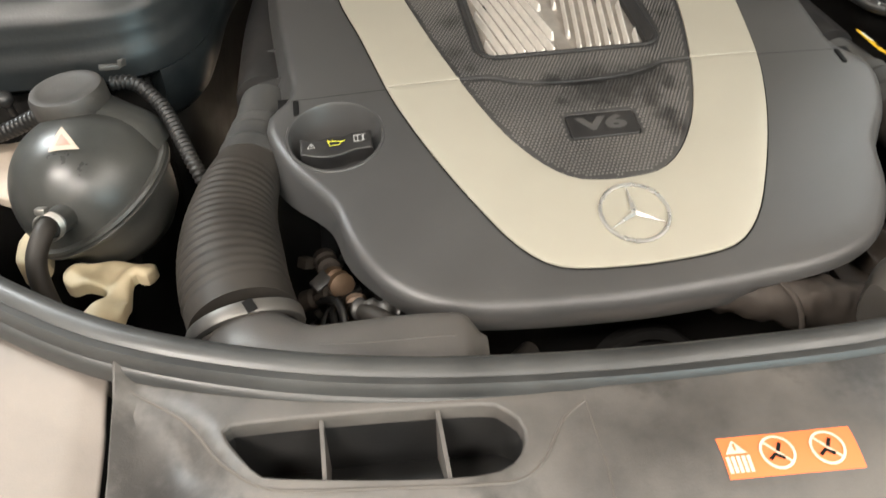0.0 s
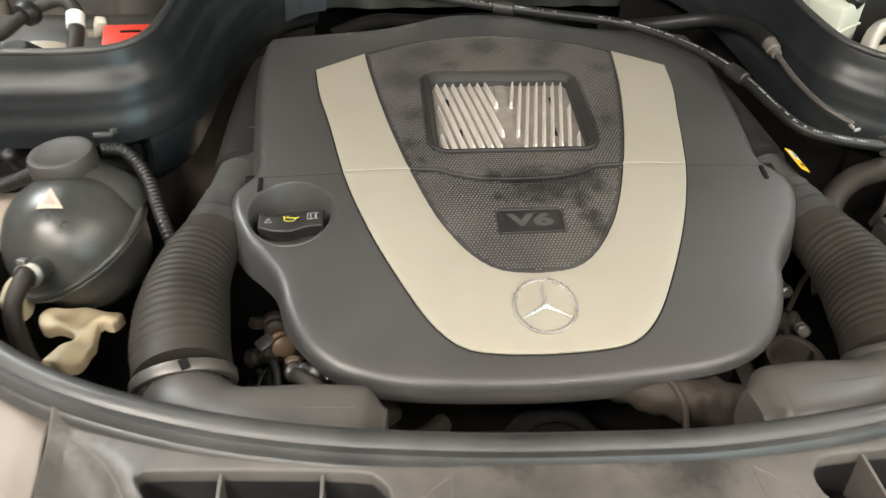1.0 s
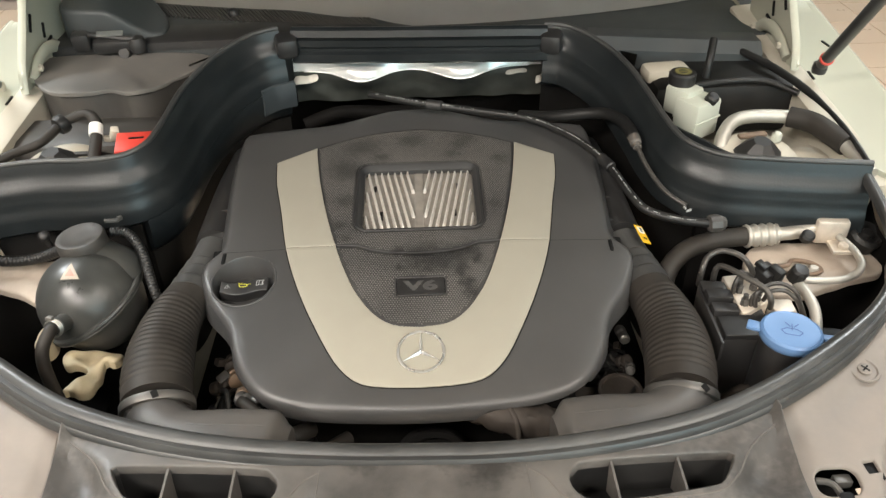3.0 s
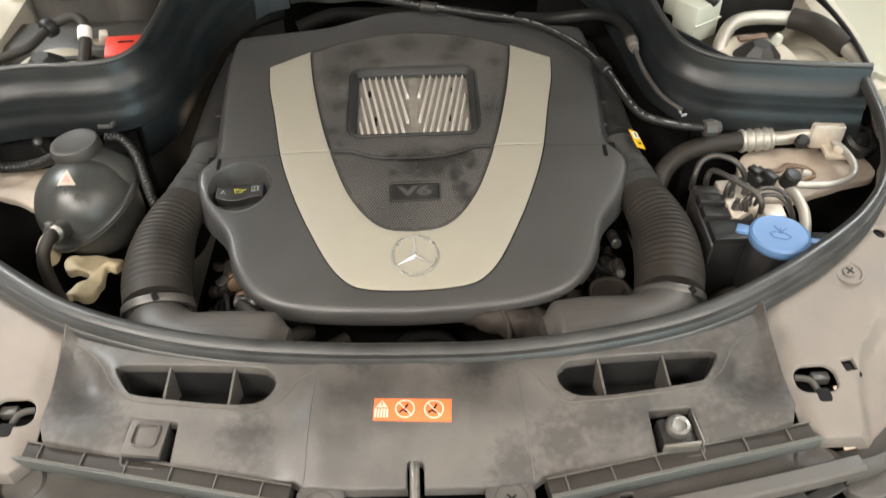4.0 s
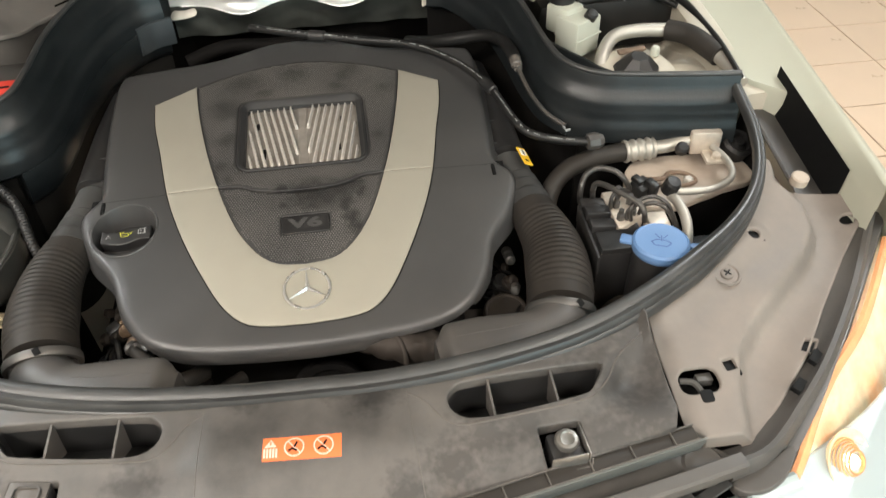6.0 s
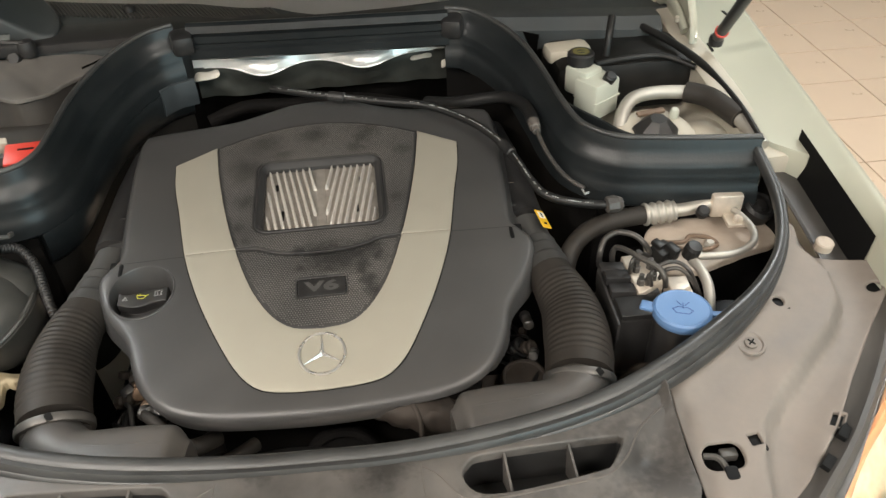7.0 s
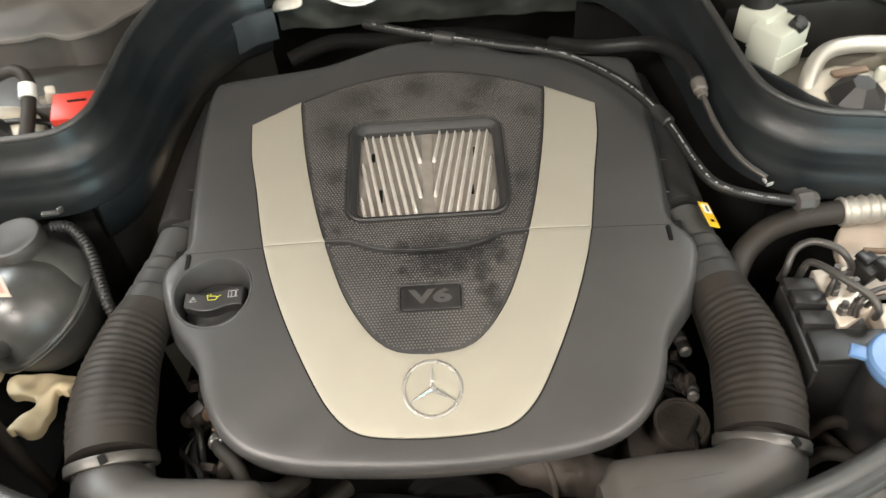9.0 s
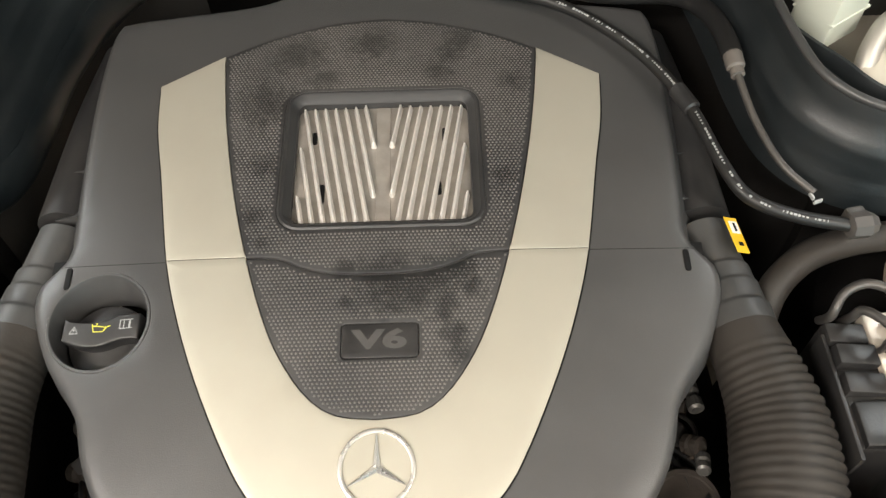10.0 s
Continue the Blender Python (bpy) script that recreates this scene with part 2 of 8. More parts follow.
# ---- building helpers ----
ORIGIN = {}


def thing(name, at, label, category, group="", kind=""):
    """An empty at the foot of a thing, to which its parts belong."""
    ob = new(name)
    ob.location = at
    ob.empty_display_size = 0.03
    ORIGIN[ob] = Vector(at)
    return tagged(ob, label, category, group, kind)


def finish(bm, name, mat, smooth=38.0):
    bmesh.ops.recalc_face_normals(bm, faces=bm.faces)
    me = bpy.data.meshes.new(name)
    bm.to_mesh(me)
    bm.free()
    me.materials.append(mat)
    if smooth:
        me.shade_smooth()
        me.set_sharp_from_angle(angle=radians(smooth))
    return me


def part(name, bm, mat, parent, label="", smooth=38.0):
    """Links a bmesh, given in world places, as one mesh under a thing or under a part."""
    org = ORIGIN[parent]
    bmesh.ops.translate(bm, verts=bm.verts, vec=-org)
    ob = new(name, finish(bm, name, mat, smooth))
    ob.parent = parent
    ORIGIN[ob] = org
    return tagged(ob, label)


def single(name, bm, mat, at, label, category, group="", kind="", smooth=38.0):
    """A thing that is one mesh."""
    bmesh.ops.translate(bm, verts=bm.verts, vec=-Vector(at))
    ob = new(name, finish(bm, name, mat, smooth))
    ob.location = at
    ORIGIN[ob] = Vector(at)
    return tagged(ob, label, category, group, kind)


def curve_through(pts, n=40, closed=False):
    """n places along a Catmull-Rom curve through pts, evenly spaced."""
    p = [np.array(q, float) for q in pts]
    out = []
    m = len(p)
    spans = m if closed else m - 1
    for i in range(spans):
        if closed:
            a, b, c, d = p[i - 1], p[i], p[(i + 1) % m], p[(i + 2) % m]
        else:
            a, b, c = p[max(i - 1, 0)], p[i], p[i + 1]
            d = p[min(i + 2, m - 1)]
        for k in range(16):
            t = k / 16
            out.append(0.5 * (2 * b + (c - a) * t + (2 * a - 5 * b + 4 * c - d) * t * t + (3 * b - a - 3 * c + d) * t ** 3))
    if not closed:
        out.append(p[-1])
    else:
        out.append(out[0])
    o = np.array(out)
    s = np.concatenate([[0], np.cumsum(np.linalg.norm(np.diff(o, axis=0), axis=1))])
    want = np.linspace(0, s[-1], n + (1 if closed else 0))
    res = np.stack([np.interp(want, s, o[:, k]) for k in range(o.shape[1])], axis=1)
    return res[:-1] if closed else res


def bridge(bm, a, b, loop=True):
    n = len(a)
    for i in range(n if loop else n - 1):
        j = (i + 1) % n
        bm.faces.new((a[i], a[j], b[j], b[i]))


def tube(bm, pts, r, n=30, seg=12, caps=True, smooth=True, squash=(1.0, 1.0)):
    """A pipe along a curve through pts; r is a radius or a function of the way along, 0 to 1. squash scales its side and upright widths."""
    p = curve_through(pts, n) if smooth else np.array(pts, float)
    n = len(p)
    tan = np.gradient(p, axis=0)
    tan /= np.linalg.norm(tan, axis=1)[:, None]
    ref = np.array([0, 0, 1.0]) if abs(tan[0][2]) < 0.9 else np.array([1.0, 0, 0])
    u = np.cross(tan[0], ref)
    u /= np.linalg.norm(u)
    rings = []
    for i in range(n):
        u = u - tan[i] * (u @ tan[i])
        u /= np.linalg.norm(u)
        w = np.cross(tan[i], u)
        rad = r(i / (n - 1)) if callable(r) else r
        rings.append([bm.verts.new(p[i] + rad * (squash[0] * math.cos(2 * math.pi * k / seg) * u + squash[1] * math.sin(2 * math.pi * k / seg) * w)) for k in range(seg)])
        if i:
            bridge(bm, rings[-2], rings[-1])
    if caps:
        bm.faces.new(rings[0])
        bm.faces.new(rings[-1])
    return rings


def sweep(bm, pts, profile, n=60, closed_profile=True, up=(0, 0, 1), caps=True, scale=None):
    """A profile of (outward, up) carried along a curve; outward lies to the right of the way, seen from above."""
    p = curve_through(pts, n)
    tan = np.gradient(p, axis=0)
    rings = []
    upv = np.array(up, float)
    for i in range(n):
        side = np.cross(tan[i], upv)
        side /= np.linalg.norm(side)
        k = scale(i / (n - 1)) if scale else 1.0
        rings.append([bm.verts.new(p[i] + side * a * k + upv * b * k) for a, b in profile])
        if i:
            bridge(bm, rings[-2], rings[-1], closed_profile)
    if caps and closed_profile:
        bm.faces.new(rings[0])
        bm.faces.new(rings[-1])
    return rings


def lathe(bm, prof, m, seg=32):
    """Turns (radius, height) rows round the z axis of the pose m."""
    rings = []
    for r, h in prof:
        rings.append([bm.verts.new(m @ Vector((r * math.cos(2 * math.pi * k / seg), r * math.sin(2 * math.pi * k / seg), h))) for k in range(seg)])
        if len(rings) > 1:
            bridge(bm, rings[-2], rings[-1])
    bm.faces.new(rings[0])
    bm.faces.new(rings[-1])


def box(bm, m, sx, sy, sz, bev=0.0):
    """A block with softened edges, its middle at the pose m."""
    r = bmesh.ops.create_cube(bm, size=1.0, matrix=m @ Matrix.Diagonal((sx, sy, sz, 1)))
    if bev:
        es = list({e for v in r["verts"] for e in v.link_edges})
        bmesh.ops.bevel(bm, geom=es, offset=bev, segments=2, profile=0.5, affect="EDGES")


def inside(x, y, poly):
    c = False
    n = len(poly)
    for i in range(n):
        x1, y1 = poly[i]
        x2, y2 = poly[i - 1]
        if (y1 > y) != (y2 > y) and x < (x2 - x1) * (y - y1) / (y2 - y1) + x1:
            c = not c
    return c


def reach(x, y, line, closed=True):
    """Distance from a place to a line of corners."""
    best = 9.0
    for i in range(0 if closed else 1, len(line)):
        x1, y1 = line[i - 1]
        x2, y2 = line[i]
        dx, dy = x2 - x1, y2 - y1
        t = max(0, min(1, ((x - x1) * dx + (y - y1) * dy) / (dx * dx + dy * dy + 1e-12)))
        best = min(best, math.hypot(x - x1 - t * dx, y - y1 - t * dy))
    return best


def step(a, b, v):
    t = max(0.0, min(1.0, (v - a) / (b - a)))
    return t * t * (3 - 2 * t)


def inset(poly, d):
    """The outline drawn in by d (out where d is negative); corners run anticlockwise."""
    p = np.array(poly, float)
    nx, pv = np.roll(p, -1, 0), np.roll(p, 1, 0)
    t = nx - pv
    t /= np.linalg.norm(t, axis=1)[:, None] + 1e-12
    return p + d * np.stack([-t[:, 1], t[:, 0]], axis=1)


def anticlockwise(poly):
    p = np.array(poly, float)
    a = np.sum(p[:, 0] * np.roll(p[:, 1], -1) - np.roll(p[:, 0], -1) * p[:, 1])
    return p if a > 0 else p[::-1]


def sheet(bm, outline, height, thick, edge=0.003, holes=(), spacing=0.012, wall=None, hole_depth=None, hole_edge=None):
    """A moulded panel: an outline with holes, raised to height(x, y), with rounded rims turned down by thick."""
    outline = anticlockwise(outline)
    holes = [anticlockwise(h) for h in holes]
    he = edge if hole_edge is None else hole_edge
    rims = [(outline, 1.0, thick, edge)] + [(h, -1.0, hole_depth or thick, he) for h in holes]
    pts, cons, index_of = [], [], []
    tops = []
    for poly, sign, _, rim in rims:
        top = inset(poly, rim * sign)
        start = len(pts)
        pts += [Vector(q) for q in top]
        cons += [(start + i, start + (i + 1) % len(top)) for i in range(len(top))]
        tops.append((start, len(top)))
    o_in = [tuple(q) for q in inset(outline, edge)]
    h_in = [[tuple(q) for q in inset(h, -he)] for h in holes]
    lo, hi = outline.min(0), outline.max(0)
    row = 0
    y = lo[1] + spacing * 0.5
    while y < hi[1]:
        x = lo[0] + spacing * (0.5 if row % 2 else 0.25)
        while x < hi[0]:
            if inside(x, y, o_in) and reach(x, y, o_in) > spacing * 0.35 and not any(
                    inside(x, y, h) or reach(x, y, h) < spacing * 0.35 for h in h_in):
                pts.append(Vector((x, y)))
            x += spacing
        y += spacing * 0.87
        row += 1
    v2, _, f2, _, _, _ = mathutils.geometry.delaunay_2d_cdt(pts, cons, [], 0, 1e-6, True)
    verts = [bm.verts.new((q.x, q.y, height(q.x, q.y))) for q in v2]
    for f in f2:
        cx = sum(v2[i].x for i in f) / len(f)
        cy = sum(v2[i].y for i in f) / len(f)
        if inside(cx, cy, o_in) and not any(inside(cx, cy, h) for h in h_in):
            bm.faces.new([verts[i] for i in f])
    for (poly, sign, depth, rim), (start, count) in zip(rims, tops):
        last = [verts[start + i] for i in range(count)]
        for a in (0.33, 0.66, 1.0):
            ang = a * math.pi / 2
            ring_xy = inset(poly, sign * rim * (1 - math.sin(ang)))
            ring = [bm.verts.new((q[0], q[1], height(q[0], q[1]) - rim * (1 - math.cos(ang)))) for q in ring_xy]
            bridge(bm, last, ring)
            last = ring
        flare = wall if (wall and sign > 0) else (lambda x, y: (0.0, depth))
        low_xy = []
        for q, nrm in zip(poly, inset(poly, -1.0) - poly):
            out, dep = flare(q[0], q[1])
            low_xy.append((q[0] + nrm[0] * out, q[1] + nrm[1] * out, height(q[0], q[1]) - dep))
        bridge(bm, last, [bm.verts.new(q) for q in low_xy])


def rounded(cx, cy, sx, sy, r, turn=0.0, n=5):
    """A rectangle with rounded corners, anticlockwise."""
    out = []
    for qx, qy, a0 in ((1, 1, 0), (-1, 1, 90), (-1, -1, 180), (1, -1, 270)):
        for k in range(n + 1):
            a = radians(a0 + 90 * k / n)
            out.append((qx * (sx / 2 - r) + r * math.cos(a), qy * (sy / 2 - r) + r * math.sin(a)))
    c, s = math.cos(radians(turn)), math.sin(radians(turn))
    return [(cx + c * x - s * y, cy + s * x + c * y) for x, y in out]


def circle(cx, cy, r, n=32):
    return [(cx + r * math.cos(2 * math.pi * k / n), cy + r * math.sin(2 * math.pi * k / n)) for k in range(n)]


def flat(bm, outline, height, lift=0.0004):
    """A thin printed shape lying on a surface."""
    bm.faces.new([bm.verts.new((x, y, height(x, y) + lift)) for x, y in anticlockwise(outline)])


def stroke(bm, pts, width, height, lift=0.0004):
    """A thin printed line lying on a surface."""
    p = np.array(pts, float)
    t = np.gradient(p, axis=0)
    t /= np.linalg.norm(t, axis=1)[:, None]
    nrm = np.stack([-t[:, 1], t[:, 0]], axis=1) * width / 2
    a = [bm.verts.new((q[0], q[1], height(*q) + lift)) for q in p + nrm]
    b = [bm.verts.new((q[0], q[1], height(*q) + lift)) for q in p - nrm]
    bridge(bm, a, b, False)


def mirror(pts):
    return [(-p[0], *p[1:]) for p in pts]


def bead(bm, line, r, height, n=40, lift=0.0):
    """A thin raised line along a surface."""
    p = curve_through(line, n)
    tube(bm, [(q[0], q[1], height(q[0], q[1]) + lift) for q in p], r, n, 6, smooth=False)


def dark_patches(mat, spots, depth):
    """Dark patches with ragged edges in a material's colour; spots are (x, y, radius) in the thing's own place."""
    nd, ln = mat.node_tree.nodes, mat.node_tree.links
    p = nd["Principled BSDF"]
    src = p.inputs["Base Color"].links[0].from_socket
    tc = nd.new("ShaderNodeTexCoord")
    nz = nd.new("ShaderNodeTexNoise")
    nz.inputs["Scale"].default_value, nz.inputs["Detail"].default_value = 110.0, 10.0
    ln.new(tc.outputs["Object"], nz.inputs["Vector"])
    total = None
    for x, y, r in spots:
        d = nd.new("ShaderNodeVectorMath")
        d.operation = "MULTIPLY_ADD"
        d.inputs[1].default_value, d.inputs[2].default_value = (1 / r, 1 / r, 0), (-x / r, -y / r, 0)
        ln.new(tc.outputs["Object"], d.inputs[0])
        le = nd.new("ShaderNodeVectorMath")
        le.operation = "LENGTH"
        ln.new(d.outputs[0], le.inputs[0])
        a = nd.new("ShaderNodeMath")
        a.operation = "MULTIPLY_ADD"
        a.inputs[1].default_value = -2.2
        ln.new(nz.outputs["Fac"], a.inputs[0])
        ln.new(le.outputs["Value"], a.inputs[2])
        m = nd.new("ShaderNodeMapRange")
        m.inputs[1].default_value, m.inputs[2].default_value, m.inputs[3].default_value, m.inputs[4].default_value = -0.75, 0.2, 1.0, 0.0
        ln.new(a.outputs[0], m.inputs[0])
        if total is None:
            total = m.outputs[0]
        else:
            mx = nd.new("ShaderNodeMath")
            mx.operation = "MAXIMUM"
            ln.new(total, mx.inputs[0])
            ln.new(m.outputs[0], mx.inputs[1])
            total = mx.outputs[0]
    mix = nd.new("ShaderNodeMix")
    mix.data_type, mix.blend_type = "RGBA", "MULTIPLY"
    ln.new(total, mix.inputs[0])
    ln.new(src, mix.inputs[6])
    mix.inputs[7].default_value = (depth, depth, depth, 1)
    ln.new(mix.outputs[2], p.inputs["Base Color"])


# soaked stains on the dimpled centre panels
SPLAT = [(0.013, -0.046, 0.032), (0.030, -0.047, 0.026), (0.000, -0.036, 0.018), (0.052, -0.042, 0.024), (0.071, -0.030, 0.020), (0.059, -0.067, 0.014), (0.067, -0.090, 0.013), (0.071, -0.108, 0.011), (0.086, -0.048, 0.012), (-0.030, -0.028, 0.010), (-0.028, -0.060, 0.008)]
SPOTS = [(-0.118, 0.030, 0.010), (-0.106, 0.000, 0.008), (-0.007, 0.253, 0.026), (0.061, 0.206, 0.015), (0.075, 0.235, 0.016), (0.087, 0.255, 0.02), (-0.088, 0.238, 0.03), (-0.058, 0.20, 0.016), (-0.115, 0.165, 0.03), (-0.11, 0.088, 0.016), (0.138, 0.19, 0.014), (0.120, 0.066, 0.012)]
for soaked in (PANEL_MESH, DOTS):
    dark_patches(soaked, SPLAT, 0.27)
    dark_patches(soaked, SPOTS, 0.48)

# darker ragged spots on the front panel, mostly outer ends and right half
dark_patches(PANEL, [(0.345, 0.035, 0.050), (0.385, 0.065, 0.045), (0.375, -0.020, 0.050), (0.325, -0.050, 0.040), (0.265, -0.062, 0.030), (-0.392, 0.060, 0.042), (-0.372, 0.025, 0.042), (-0.345, -0.010, 0.036), (0.190, -0.020, 0.036), (0.235, -0.016, 0.026), (0.150, -0.050, 0.030), (0.030, 0.060, 0.020), (0.075, 0.050, 0.030), (-0.060, 0.062, 0.022), (-0.18, -0.03, 0.026), (0.100, -0.075, 0.026)], 0.52)

# ---- the workshop round the car ----
ROOM = 4.6


def wall_block(name, m, sx, sy, sz, mat, label, category="wall"):
    bm = bmesh.new()
    box(bm, Matrix.Identity(4), sx, sy, sz)
    ob = new(name, finish(bm, name, mat, 0))
    ob.matrix_world = m
    return tagged(ob, label, category, kind="structure")


wall_block("wall_north", pose(0, ROOM, 1.65), 2 * ROOM + 0.2, 0.2, 3.3, WALL, "plain pale painted workshop wall")
wall_block("wall_east", pose(ROOM, 0, 1.65), 0.2, 2 * ROOM - 0.2, 3.3, WALL, "plain pale painted workshop wall")
wall_block("wall_west", pose(-ROOM, 0, 1.65), 0.2, 2 * ROOM - 0.2, 3.3, WALL, "plain pale painted workshop wall")
wall_block("wall_south", pose(0, -ROOM, 1.65), 2 * ROOM + 0.2, 0.2, 3.3, WALL, "plain pale painted workshop wall")
wall_block("ceiling", pose(0, 0, 3.4), 2 * ROOM + 0.2, 2 * ROOM + 0.2, 0.2, CEIL, "plain white workshop ceiling", "ceiling")
floor = wall_block("floor", pose(0, 0, -0.06), 2 * ROOM + 0.2, 2 * ROOM + 0.2, 0.1, GROUT, "beige ceramic tile floor with dark grout", "floor")

for lx, ly in LAMP_ROWS:
    lamp = thing("ceiling_light", (lx, ly, 3.3), "unseen white rectangular ceiling lamp, switched on", "ceiling light", "workshop lamps")
    bm = bmesh.new()
    for dx, dy, sx, sy in ((0, 0.27, 1.28, 0.03), (0, -0.27, 1.28, 0.03), (0.625, 0, 0.03, 0.51), (-0.625, 0, 0.03, 0.51)):
        box(bm, pose(lx + dx, ly + dy, 3.275), sx, sy, 0.05, 0.004)
    part("frame", bm, CEIL, lamp)
    bm = bmesh.new()
    box(bm, pose(lx, ly, 3.29), 1.22, 0.51, 0.012)
    part("diffuser", bm, lamp_glow, lamp, "glowing white diffuser")

# ---- shared forms ----


def cover_z(x, y):
    return 0.93 + 0.29 * y - 0.30 * y * y - 0.06 * x * x


def seal_z(y):
    return 1.0 + 0.165 * y


def side_z(y):
    return 0.965 + 0.165 * y


# ---- engine cover ----
half_outline = [(0.0, 0.592), (0.05, 0.585), (0.10, 0.558), (0.15, 0.535), (0.23, 0.523), (0.285, 0.515), (0.302, 0.50), (0.303, 0.43), (0.297, 0.33), (0.290, 0.24),
                (0.288, 0.205), (0.297, 0.188), (0.310, 0.172), (0.312, 0.15), (0.303, 0.122), (0.290, 0.096), (0.272, 0.072), (0.258, 0.05),
                (0.250, 0.02), (0.238, -0.008), (0.220, -0.033), (0.192, -0.053), (0.15, -0.066), (0.08, -0.073), (0.0, -0.076)]
outline = half_outline + mirror(half_outline)[-2:0:-1]
cover_outline = curve_through(outline, 200, True)
cover = thing("engine_cover", (0, 0.2, 0.90), "dark grey plastic engine cover with champagne V-shaped trim", "engine cover")
OIL = (-0.248, 0.133)
WIN = rounded(0.003, 0.297, 0.198, 0.168, 0.022)


def cover_wall(x, y):
    rear = step(0.172, 0.215, y) * step(0.15, 0.25, abs(x))
    side = step(0.04, 0.13, y)
    front = 1 - step(-0.04, 0.02, y)
    cut = step(0.075, 0.090, x) * (1 - step(0.215, 0.23, x)) * (1 - step(-0.03, -0.01, y))
    return (0.002 + 0.004 * side + 0.028 * rear - 0.009 * front * (1 - 0.6 * cut), 0.032 + 0.013 * side + 0.025 * rear - 0.020 * cut)


half_line = curve_through([(0.168, 0.440), (0.156, 0.35), (0.139, 0.26), (0.1205, 0.187), (0.103, 0.133), (0.086, 0.095), (0.062, 0.061), (0.036, 0.043), (0.0, 0.0385)], 40)
inner_half = [tuple(p) for p in half_line]
outer_half = [tuple(p) for p in curve_through([(0.231, 0.398), (0.2245, 0.339), (0.211, 0.275), (0.1935, 0.186), (0.1765, 0.128), (0.1545, 0.072), (0.126, 0.014), (0.105, -0.0185), (0.080, -0.039), (0.045, -0.046), (0.0, -0.048)], 44)]
top_arc = [tuple(p) for p in curve_through([(0.168, 0.440), (0.12, 0.466), (0.06, 0.487), (0.0, 0.496)], 14)]

for nm, keep in (("cover_front", -1), ("cover_rear", 1)):
    bm = bmesh.new()
    sheet(bm, cover_outline, cover_z, 0.045, 0.0095, holes=[circle(*OIL, 0.043), inset(WIN, 0.004)], spacing=0.016, wall=cover_wall, hole_depth=0.05, hole_edge=0.003)
    bmesh.ops.bisect_plane(bm, geom=list(bm.verts) + list(bm.edges) + list(bm.faces), plane_co=(0, 0.1868 + 0.0003 * keep, 0.9), plane_no=(0, -keep, 0), clear_outer=True)
    part(nm, bm, COVER, cover)

# raised rim round the oil filler well
bm = bmesh.new()
rings = []
for r, h in ((0.0475, -0.0012), (0.046, 0.0010), (0.0440, 0.0008), (0.0425, -0.002), (0.0415, -0.045)):
    rings.append([bm.verts.new((x, y, cover_z(x, y) + h)) for x, y in circle(*OIL, r, 48)])
    if len(rings) > 1:
        bridge(bm, rings[-2], rings[-1])
part("filler_rim", bm, COVER, cover)

# inlaid champagne trim: the U and its two upper arms
lower_o = [p for p in outer_half if p[1] < 0.1866]
lower_i = [p for p in inner_half if p[1] < 0.1866]
u_shape = [(0.1935, 0.1870)] + lower_o + mirror(lower_o)[-2::-1] + [(-0.1935, 0.1870), (-0.1207, 0.1870)] + mirror(lower_i) + lower_i[-2::-1] + [(0.1207, 0.1870)]
upper_o = [p for p in outer_half if p[1] > 0.187]
upper_i = [p for p in inner_half if p[1] > 0.187]
arm = upper_o + [(0.1933, 0.1865), (0.1203, 0.1865)] + upper_i[::-1]
for nm, shape in (("trim_band", u_shape), ("trim_arm", arm), ("trim_arm", mirror(arm))):
    bm = bmesh.new()
    sheet(bm, inset(anticlockwise(shape), 0.0006), lambda x, y: cover_z(x, y) + 0.0030, 0.008, 0.0004, spacing=0.012)
    part(nm, bm, BAND, cover, "champagne painted trim")

# dark fill in the joint between the trim's pieces
for sx in (-1, 1):
    bm = bmesh.new()
    a, b = ([bm.verts.new((sx * x, y, cover_z(x, y) + 0.0025)) for x in np.linspace(0.1215, 0.1925, 10)] for y in (0.1860, 0.1875))
    bridge(bm, a, b, False)
    part("joint_fill", bm, GROOVE, cover)

bm = bmesh.new()
a, b = ([bm.verts.new((x, y, cover_z(x, y) - 0.0025)) for x in np.linspace(-0.300, 0.300, 40)] for y in (0.180, 0.194))
bridge(bm, a, b, False)
part("joint_backing", bm, GROOVE, cover)

# dark groove under the trim's outer edge
bm = bmesh.new()
line = [(0.168, 0.440)] + outer_half
line = line + mirror(line)[-2::-1]
edge_in = inset(anticlockwise(line), 0.004)
edge_out = inset(anticlockwise(line), -0.0009)
a = [bm.verts.new((x, y, cover_z(x, y) + 0.0006)) for x, y in edge_in]
b = [bm.verts.new((x, y, cover_z(x, y) + 0.0012)) for x, y in edge_out]
bridge(bm, a, b, False)
part("groove", bm, GROOVE, cover, "black shadow gap round the trim")

# dimpled centre panels
seam = [tuple(p) for p in curve_through([(0.1205, 0.187), (0.09, 0.185), (0.07, 0.176), (0.04, 0.169), (0.0, 0.167), (-0.04, 0.169), (-0.07, 0.176), (-0.09, 0.185), (-0.1205, 0.187)], 36)]
upper_panel = top_arc[::-1] + [p for p in inner_half if p[1] > 0.19] + seam + mirror([p for p in inner_half if p[1] > 0.19])[::-1] + mirror(top_arc)[:-1]
low_side = [p for p in inner_half if p[1] < 0.184]
lower_panel = [(x, y - 0.0012) for x, y in seam[::-1]] + low_side + mirror(low_side)[-2::-1]
PLATE = rounded(0.0025, 0.105, 0.068, 0.031, 0.004)


def panel_z(x, y):
    return cover_z(x, y) + 0.0022


